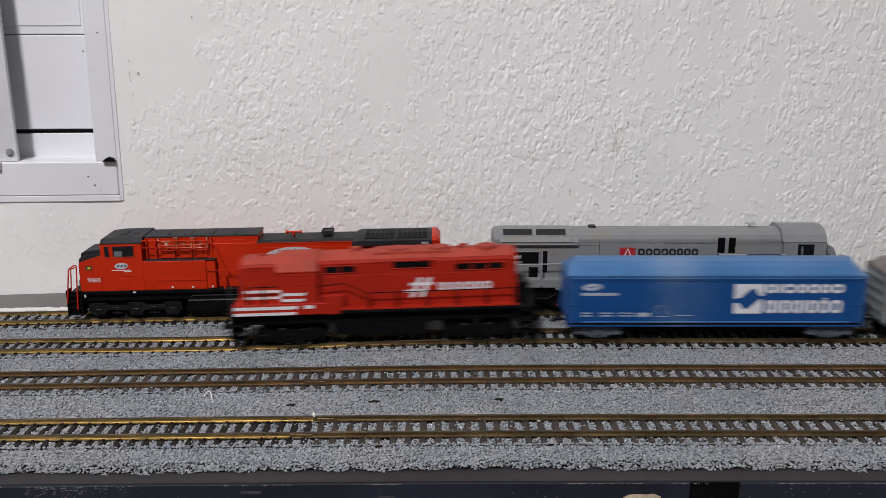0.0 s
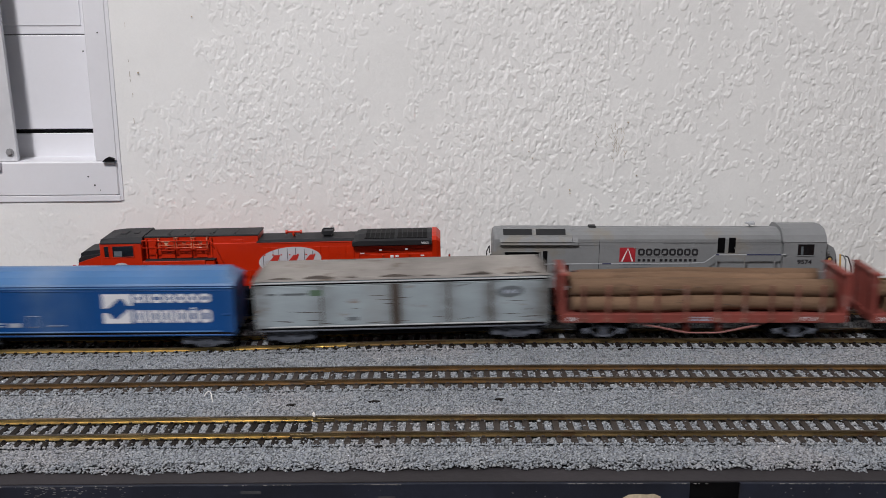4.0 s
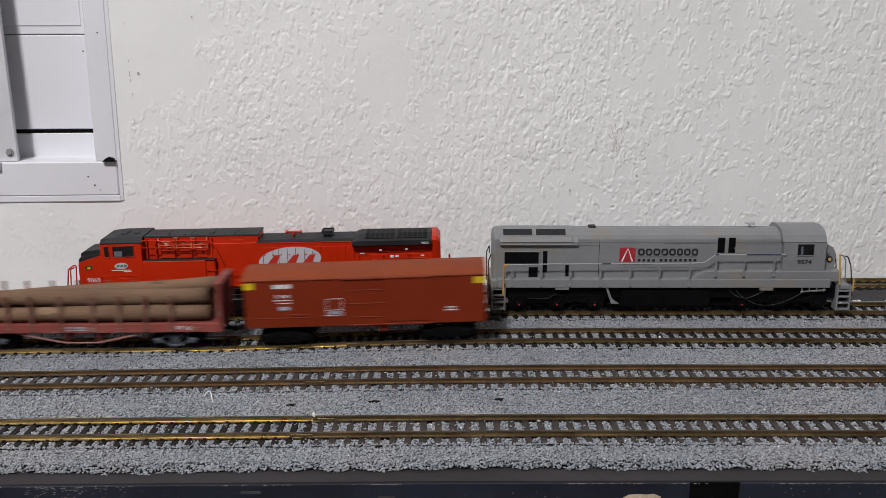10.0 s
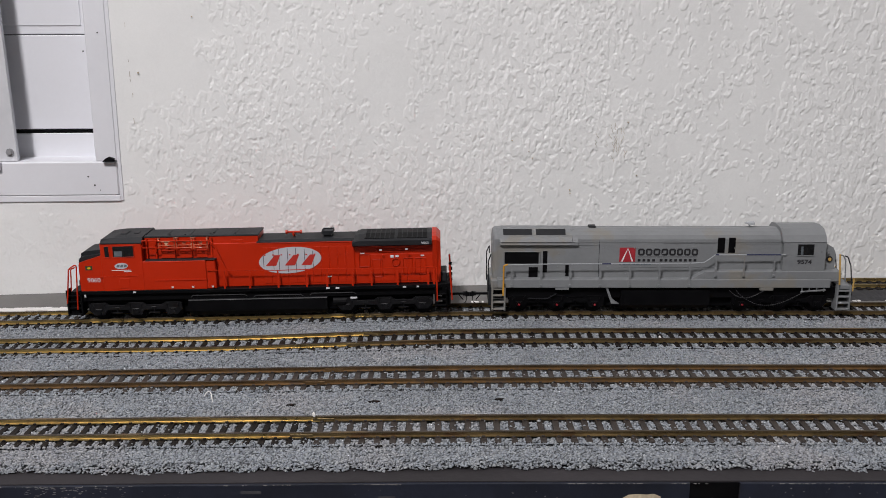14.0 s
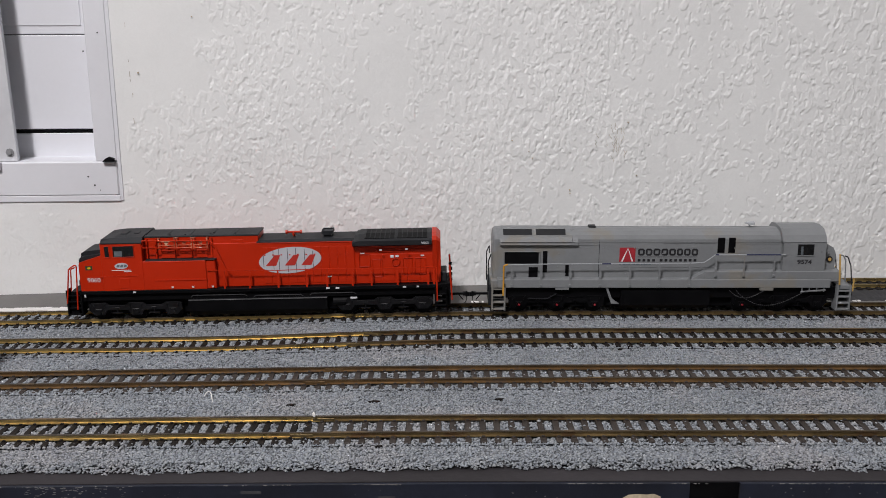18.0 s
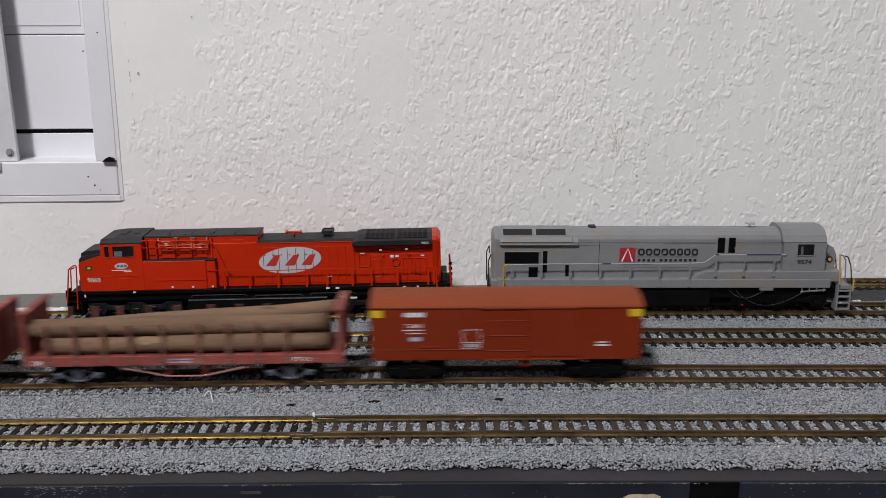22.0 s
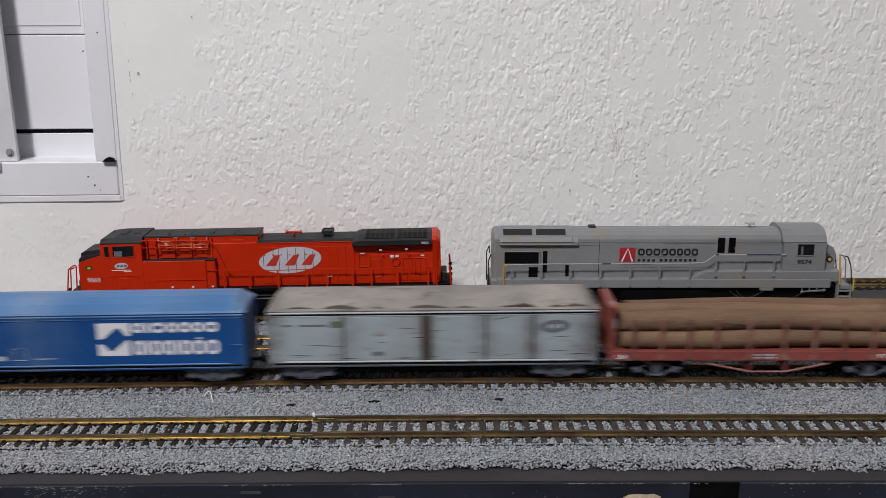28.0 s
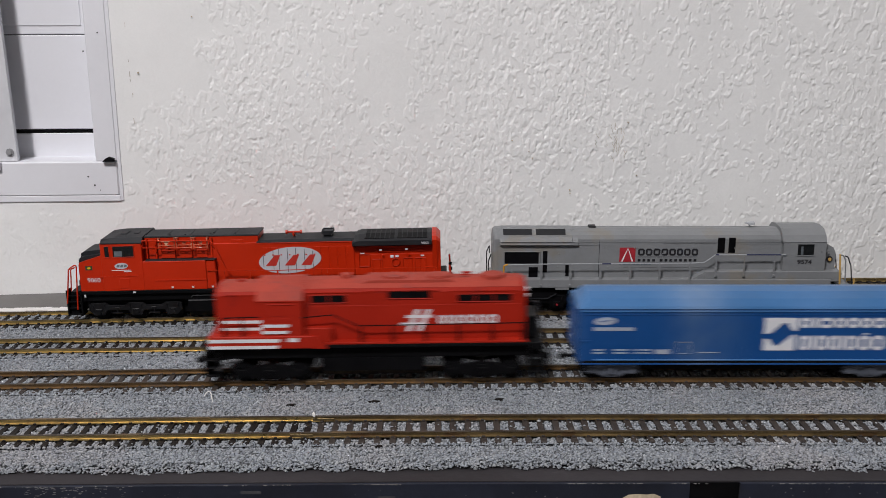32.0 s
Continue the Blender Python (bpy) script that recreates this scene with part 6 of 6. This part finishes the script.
def pale_wagon():
    t = covered_wagon(82.8, PALE, PALE_ROOF, PALE_EDGE, "grimy pale grey-blue covered model wagon with brown stains", 64)
    y = -16.0
    for x, w in ((-3.2, 5.2),):
        part("grimy_post", box(new_bm(), x - w / 2, x + w / 2, -16.0, 16.0, 11.2, 37.8, 0.2), SOOT, t, "brown grimy door post")
    for x in (-45.0, 26.5, 50.5):
        part("door_joint", box(new_bm(), x - 0.5, x + 0.5, -15.95, 15.95, 12.4, 36.2, 0.1), SOOT, t)
    for x0, x1 in ((-80, -46), (-44, -6.5), (0.2, 25.5), (27.5, 49.5), (51.5, 80)):
        part("door_panel", box(new_bm(), x0, x1, -15.98, 15.98, 12.7, 35.8, 0.25), PALE, t)
    part("oval_badge", ellipse(new_bm(), 61.2, 30.0, 7.6, 3.4, y - 0.05, -15.7, 28, 0.3), LETTER_GREY, t, "slate grey oval badge")
    bars([1.7, 1.7, 1.7], 57.4, y - 0.1, 28.9, 31.0, 1.1, DULL_LETTER, t, slant=0.6)
    bars([5.6, 14.4], -76, y, 30.8, 32.0, 3.0, LETTER_GREY, t)
    part("green_patch", box(new_bm(), -51.6, -44.2, y - 0.02, -15.7, 30.2, 33.6), GREEN, t, "small green patch")
    bars([6.5], -31, y, 15.2, 17.4, 1, LETTER_GREY, t)
    rnd_ = random.Random(8)
    for x, w in ((-74, 15), (-55, 19), (-30, 6), (-12, 20), (12, 9), (33, 18), (40, 12), (58, 9), (66, 12)):
        up = rnd_.uniform(0.6, 1.6)
        bm = new_bm()
        pts = [(x, 0.0), (x + w, 0.0), (x + w * 0.8, up * 0.5), (x + w * 0.45, up), (x + w * 0.15, up * 0.6)]
        a = [bm.verts.new((px, -15.75 + q * 1.25 * 0.9, 40.25 + q * 0.92)) for px, q in pts]
        b = [bm.verts.new((px, -15.55 + q * 1.25 * 0.9, 40.05 + q * 0.92)) for px, q in pts]
        bm.faces.new(a)
        bm.faces.new(b[::-1])
        for i in range(5):
            bm.faces.new((a[i], b[i], b[(i + 1) % 5], a[(i + 1) % 5]))
        part("rust_stain", bm, SOOT, t)
    for x, z, w, tilt in ((-66, 21.3, 24, -1.2), (-5, 28, 12, 0.2), (-18, 29.8, 10, -0.3), (-14, 27.2, 11, -0.3), (-12, 24.6, 14, 0.1), (-28, 22.2, 5, 0.2),
                          (-75, 15.6, 14, 0.1), (-70, 14.8, 9, 0.2), (-55, 15.8, 10, 0.0), (-48, 13.9, 11, 0.0), (-20, 13.8, 12, 0.1), (60, 24.6, 10, 0.0),
                          (68, 19.3, 6, 0.2), (55, 16.8, 14, 0.3), (66, 15.0, 13, 0.4), (30, 14.2, 14, 1.6), (30, 33.4, 11, 2.4), (-4, 14.2, 8, 0.2), (18, 16.4, 5, -0.2)):
        h = rnd_.uniform(0.25, 0.55)
        part("stain_streak", prism(new_bm(), [(x, z), (x + w * 0.5, z + tilt * 0.5 - h * 0.6), (x + w, z + tilt), (x + w * 0.5, z + tilt * 0.5 + h * 0.6)], y - 0.03, -15.8, "y"), SOOT, t)
    return t


def log(parent, x0, x1, y, z, r, tilt, seed):
    """A debarked log, uneven along its length."""
    rnd_ = random.Random(seed)
    bm = new_bm()
    rings, n, m = [], 14, 12
    ph = rnd_.uniform(0, 6)
    for i in range(n + 1):
        f = i / n
        x = x0 + (x1 - x0) * f
        cy = y + 0.7 * math.sin(f * 5 + ph)
        cz = z + tilt * (f - 0.5) + 0.5 * math.sin(f * 7 + ph * 2)
        rr = r * (1 + 0.07 * math.sin(f * 9 + ph) + rnd_.uniform(-0.03, 0.03))
        rings.append([bm.verts.new((x, cy + rr * math.cos(a * 6.2832 / m) * rnd_.uniform(0.96, 1.03), cz + rr * math.sin(a * 6.2832 / m) * rnd_.uniform(0.96, 1.03))) for a in range(m)])
    for a, b in zip(rings, rings[1:]):
        for i in range(m):
            f = bm.faces.new((a[i], b[i], b[(i + 1) % m], a[(i + 1) % m]))
            f.smooth = True
    bm.faces.new(rings[0])
    bm.faces.new(rings[-1][::-1])
    ob = part("log", bm, BARK, parent)
    if y < -5:
        for _ in range(2):
            x, up = x0 + (x1 - x0) * rnd_.uniform(0.1, 0.9), rnd_.uniform(0.2, 0.7)
            across = math.sqrt(1 - up * up)
            part("knot", rod(new_bm(), (x, y - 0.8 * r * across, z + 0.8 * r * up), (x + 0.3, y - 1.06 * r * across, z + 1.06 * r * up), 0.75, 7, 0.35), SOOT, ob)
        x = x0 + (x1 - x0) * rnd_.uniform(0.15, 0.6)
        pts = [(x + i * 2.6, y - 1.0 * r, z + rnd_.uniform(-0.3, 0.3)) for i in range(6)]
        part("crack", wire(new_bm(), pts, 0.14, 4), SOOT, ob)
    return ob


def peel(parent, x0, x1, y, z, r, a0, a1):
    """A pale torn patch of bare wood lying on a log's near side, between two angles up its round."""
    bm = new_bm()
    rows = []
    for i in range(7):
        f = i / 6
        wide = 0.35 + 0.65 * math.sin(math.pi * min(1, f * 1.3 + 0.08)) if f < 0.7 else 0.75 - (f - 0.7)
        mid, half = radians((a0 + a1) / 2), radians((a1 - a0) / 2) * wide
        rows.append([bm.verts.new((x0 + (x1 - x0) * f, y - k * r * math.cos(mid + half * q), z + k * r * math.sin(mid + half * q))) for k in (1.05, 0.9) for q in (-1, 0, 1)])
    for a, b in zip(rows, rows[1:]):
        for p_, q_ in ((0, 1), (1, 2), (2, 5), (5, 4), (4, 3), (3, 0)):
            bm.faces.new((a[p_], b[p_], b[q_], a[q_]))
    for a in (rows[0], rows[-1]):
        bm.faces.new([a[i] for i in (0, 1, 2, 5, 4, 3)])
    return part("peeled_patch", bm, BARE, parent, "pale torn patch of bare wood")


LONGER = 1.025


def log_wagon(label, load, seed, broken=False):
    t = thing("log_wagon", label, "wagon", group="log wagons")
    bm = new_bm()
    box(bm, -78.2, 78.2, -15.4, 15.4, 14.4, 16.6, 0.2)
    part("deck", bm, FLAT_RED, t)
    for s in (-1, 1):
        part("side_sill", box(new_bm(), -78.0, 78.0, min(s * 14.2, s * 16.0), max(s * 14.2, s * 16.0), 11.6, 16.8, 0.2), FLAT_RED, t)
    for e in (-1, 1):
        bm = new_bm()
        d = 0.6 if e > 0 else 1.6
        prism(bm, [(e * (77.2 - d), 11.4), (e * (79.0 - d), 11.4), (e * (79.7 - d), 39.4), (e * (77.9 - d), 39.4)], -15.8, 15.8, "y")
        box(bm, min(e * (76.2 - d), e * (80.7 - d)), max(e * (76.2 - d), e * (80.7 - d)), -16.2, 16.2, 39.0, 40.2, 0.15)
        part("bulkhead", bm, FLAT_RED, t)
        for y in (-15.4, 0, 15.4):
            part("bulkhead_post", box(new_bm(), min(e * (78.6 - d), e * (80.2 - d)), max(e * (78.6 - d), e * (80.2 - d)), y - 0.7, y + 0.7, 12, 39.2, 0.15), FLAT_RED, t)
        for s in (-1, 1):
            part("corner_step", wire(new_bm(), [(e * 76, s * 15.6, 11.6), (e * 76, s * 15.6, 7.6), (e * 71.2, s * 15.6, 7.6), (e * 71.2, s * 15.6, 11.6)], 0.35, 5), STEEL, t)
    rnd_ = random.Random(seed)
    for x in (-65.9, -52.6, -38.7, -25.0, -9.2, 8.1, 22.8, 37.7, 51.5, 65.2):
        for s in (-1, 1):
            bm = new_bm()
            lean = rnd_.uniform(-0.8, 0.8)
            top = 13.4 if broken and x > 60 and s < 0 else 33.6
            prism(bm, [(x - 0.75, 12.6), (x + 0.75, 12.6), (x + 0.7 + lean, top), (x - 0.7 + lean, top)], min(s * 15.0, s * 16.4), max(s * 15.0, s * 16.4), "y")
            box(bm, x - 1.3, x + 1.3, min(s * 15.8, s * 16.8), max(s * 15.8, s * 16.8), 12.4, 14.6, 0.2)
            part("stake", bm, STAKE, t)
    for s in (-1, 1):
        part("truss_rod", wire(new_bm(), [(-36, s * 13.4, 11.4), (-30, s * 14.4, 9.8), (-8, s * 14.8, 5.4), (10, s * 14.8, 5.4), (30, s * 14.4, 9.6), (36, s * 13.4, 11.4)], 0.45, 6), TRUSS, t, "faded pink truss rod")
    for x in (-8, 10):
        part("truss_post", box(new_bm(), x - 0.5, x + 0.5, -14.4, 14.4, 5.4, 11.8, 0.2), FLAT_RED, t)
    part("centre_sill", box(new_bm(), -74, 74, -4.5, 4.5, 8.6, 14.4, 0.3), BLACK, t)
    words("CM", 2.3, -74.8, -16.12, 12.7, LETTER, t, name="lettering", stretch=1.05, label="white lettering", bold=0.05)
    words("PT 10", 2.3, 54.5, -16.12, 13.0, LETTER, t, name="lettering", stretch=1.05, label="white lettering", bold=0.05)
    bars([3.0, -0.4, 4.4, 1.8], -6.8, -16.06, 14.4, 15.2, 0.5, DULL_LETTER, t)
    bars([3.6, -0.2, 4.0, 1.8], -6.8, -16.06, 12.9, 13.7, 0.5, DULL_LETTER, t)
    for i, (x0, x1, y, z, r, tilt) in enumerate(load):
        trunk = log(t, x0, x1, y, z, r, tilt, seed * 20 + i)
        if broken and i == 0:
            peel(trunk, -22, -10, y, z, r, 5, 58)
    # the whole wagon is a fortieth longer than drawn above
    for ob in list(t.children) + [c for o in t.children for c in o.children]:
        if ob.parent is t:
            ob.location.x *= LONGER
        for v in ob.data.vertices:
            v.co.x *= LONGER
    for x in (-55.2, 53.4):
        freight_bogie(t, x, GREY_BOGIE, True, 9.8)
    coupler(t, -81, -1)
    coupler(t, 81, 1)
    return t


LOAD_NEAR = [(-69, 72, -9.6, 21.8, 5.0, 0.6), (-71, 70, 0.4, 21.8, 5.0, 0), (-70, 71, 10.2, 21.8, 4.8, 0), (-75.5, 71.5, -9.0, 30.8, 4.9, 1.2),
             (-68, 74.5, 1.2, 31.2, 4.3, 9.0)]
LOAD_FAR = [(-72, 73, -9.6, 21.8, 5.0, 0), (-70, 72, 0.4, 21.8, 5.0, 0), (-70, 71, 10.2, 21.8, 4.8, 0), (-72.5, 72.5, -9.0, 30.8, 5.0, -0.4),
            (-74, 66, 0.8, 32.6, 4.2, -0.8), (-66, 70, 9.0, 33.0, 4.0, 0.6)]


def box_wagon():
    t = thing("box_wagon", "clean oxide-red model box wagon with yellow corner plates", "wagon")
    bm = new_bm()
    box(bm, -68.6, 67.2, -15.8, 15.8, 12.1, 40.4, 0.4)
    part("body", bm, OXIDE, t)
    prof = [(-16.2, 39.8)] + [(-16.2 * math.cos(a), 40.3 + 3.7 * math.sin(a)) for a in (0.0, 0.25, 0.55, 0.9, 1.25, 1.571, 1.89, 2.24, 2.59, 2.89, 3.1416)] + [(16.2, 39.8)]
    part("roof", prism(new_bm(), prof, -69.2, 67.8), OXIDE_LIT, t)
    part("eave", box(new_bm(), -69.0, 67.6, -16.25, 16.25, 39.6, 40.2, 0.1), OXIDE, t)
    part("sliding_door", box(box(new_bm(), 10.5, 35.5, -16.2, -15.7, 14.2, 39.4, 0.15), 10.2, 10.9, -16.5, -15.7, 13.6, 39.6, 0.1), OXIDE, t)
    part("door_track", box(new_bm(), -13, 36, -16.7, -15.7, 39.3, 40.0, 0.15), OXIDE, t)
    part("door_track", box(new_bm(), -11, 36, -16.5, -15.7, 12.2, 13.0, 0.15), OXIDE, t)
    for z in (16.8, 24.8, 32.6, 38.4):
        part("side_rung", box(new_bm(), -9.8, 9.6, -16.1, -15.7, z, z + 0.6, 0.15), OXIDE, t)
    part("lower_rib", box(new_bm(), -68.5, -11, -16.05, -15.7, 17.6, 18.1, 0.1), OXIDE, t)
    part("tool_box", box(new_bm(), -44, -32, -16.1, -15.7, 18.8, 20.0, 0.1), OXIDE, t)
    for x0, x1 in ((-68.5, -62.8), (60.8, 67.1)):
        part("corner_plate", box(new_bm(), x0 - 0.1, x1 + 0.1, -16.0, -15.5, 35.0, 38.8), YELLOW, t, "yellow corner plate")
    y = -15.85
    bars([1.3, 1.5, 1.7, 1.5, 1.4, 1.7], -52.0, y, 35.2, 37.6, 0.2, LETTER, t)
    words("715548", 1.9, -51.3, y - 0.02, 29.7, LETTER, t, stretch=1.02, label="white wagon number", bold=0.03)
    bars([3.6, 3.6, 1.4], -52, y, 28.0, 28.6, 0.5, LETTER, t)
    bars([2.2, 3.4, 1.0], -50.0, y, 26.4, 26.9, 0.5, LETTER, t)
    bars([5.6], -49.2, y, 22.5, 24.6, 0.5, DULL_LETTER, t)
    part("outline_square", wire(new_bm(), [(-22.4, y, 18.7), (-13.9, y, 18.7), (-13.9, y, 28.3), (-22.4, y, 28.3), (-22.4, y, 18.7)], 0.17, 4), LETTER, t)
    part("outline_line", wire(new_bm(), [(-22.4, y, 21.8), (-13.9, y, 21.8)], 0.15, 4), LETTER, t)
    bars([6.0], -21.0, y, 19.3, 21.0, 0.5, DULL_LETTER, t)
    bars([5.0], 45.0, y, 21.2, 21.8, 0.5, LETTER, t)
    bars([6.4], 44.4, y, 19.5, 20.3, 0.5, LETTER, t)
    for e in (-1, 1):
        for z in (18, 24, 30, 36):
            part("end_rib", box(new_bm(), min(e * 66.6 - 0.8, e * 66.6 + e * 2 - 0.8), max(e * 66.6 - 0.8, e * 66.6 + e * 2 - 0.8), -13, 13, z, z + 1.2, 0.2), OXIDE, t)
        part("brake_stand", wire(new_bm(), [(e * 70 - 0.8, -9, 13), (e * 70 - 0.8, -9, 31)], 0.4, 6), DARK, t)
        part("hose", wire(new_bm(), [(e * 66, -12, 13), (e * 67.5, -12, 9.5), (e * 71, -11, 6.5), (e * 73.5, -11, 6.0)], 0.35, 5), STEEL, t)
    part("centre_sill", box(new_bm(), -64, 64, -4.5, 4.5, 8.6, 13.6, 0.3), BLACK, t)
    part("brake_lever", prism(new_bm(), [(5.8, 12.6), (12.2, 12.6), (10.6, 8.4), (8.0, 7.6)], -14.4, -13.6, "y"), OXIDE, t)
    part("brake_gear", box(new_bm(), -6, 6, -9, 9, 9.2, 13.4, 0.4), OXIDE, t)
    for x in (-47.0, 45.5):
        freight_bogie(t, x, BLACK, False, 10.8)
    coupler(t, -71, -1)
    coupler(t, 71, 1)
    return t


# each vehicle's distance behind the box wagon when the train is pulled and, with the couplers' slack taken up, when it is pushed
TRAIN = [(box_wagon(), 0.0, 0.0),
         (log_wagon("weathered red log wagon with one log raised on its load", LOAD_NEAR, 3, True), -164.1, -164.1),
         (log_wagon("weathered red log wagon with two small logs on top", LOAD_FAR, 7), -339.6, -340.2),
         (pale_wagon(), -509.0, -509.0), (blue_wagon(), -687.4, -687.1), (freight_locomotive(), -879.2, -876.9)]

# train's place along the tracks: seconds and millimetres of the box wagon's middle
OUT = [(0.0, 841.5), (1.0, 752.5), (2.0, 662.8), (3.0, 573.5), (6.0, 312.0), (7.0, 225.2), (8.0, 134.6), (9.0, 46.2), (10.0, -42.3),
       (11.0, -130.0), (12.0, -216.0), (13.0, -303.0), (13.5, -343.0), (14.0, -374.0), (14.6, -399.0), (15.2, -408.0)]
BACK = [(16.2, -408.0), (16.8, -392.0), (17.4, -365.0), (18.0, -323.0), (18.3, -299.0), (18.5, -281.0), (18.8, -253.5), (19.0, -234.4), (20.0, -144.6), (21.0, -56.2), (22.0, 32.7),
        (22.4, 67.5), (22.5, 75.5), (22.6, 83.0), (22.7, 85.4), (22.8, 85.8), (22.9, 88.5), (23.0, 96.0), (23.2, 109.0), (23.5, 133.0), (24.0, 176.8),
        (25.0, 259.0), (28.0, 504.2), (29.0, 587.5), (30.0, 671.0), (31.0, 753.3), (32.0, 838.8)]


def place(t):
    """Where the box wagon's middle is at t, and how far over it is from track C to track B."""
    knots = OUT + BACK
    s = float(np.interp(t, [k[0] for k in knots], [k[1] for k in knots]))
    w = min(max((t - 14.7) / 2.0, 0.0), 1.0)
    return s, w * w * (3 - 2 * w)


def spot(x, w):
    a, b = on_line("C", x), on_line("B", x)
    m = pose(0, 0, 0, 0, line_tilt("C", x) * (1 - w) + line_tilt("B", x) * w, 0)
    m.translation = a.translation * (1 - w) + b.translation * w
    return m


def motions():
    times = sorted(set([k[0] for k in OUT + BACK] + [0.5 * i for i in range(65)] + [14.7 + 0.2 * i for i in range(11)]))
    for ob, pulled, pushed in TRAIN:
        rows = []
        for t in times:
            s, w = place(t)
            rows.append((t, spot(s + pulled * (1 - w) + pushed * w, w)))
        walk(ob, rows)
    ticks = [i * 2 / 30 for i in range(481)]
    riders = {row[0].name for row in TRAIN}
    for ob, x, r in ROLLING:
        if ob.parent.parent.name in riders:
            walk(ob, [(t, pose(x * MM, 0, r * MM, 0, math.degrees((place(t)[0] - 841.5) / r), 0)) for t in ticks])


motions()
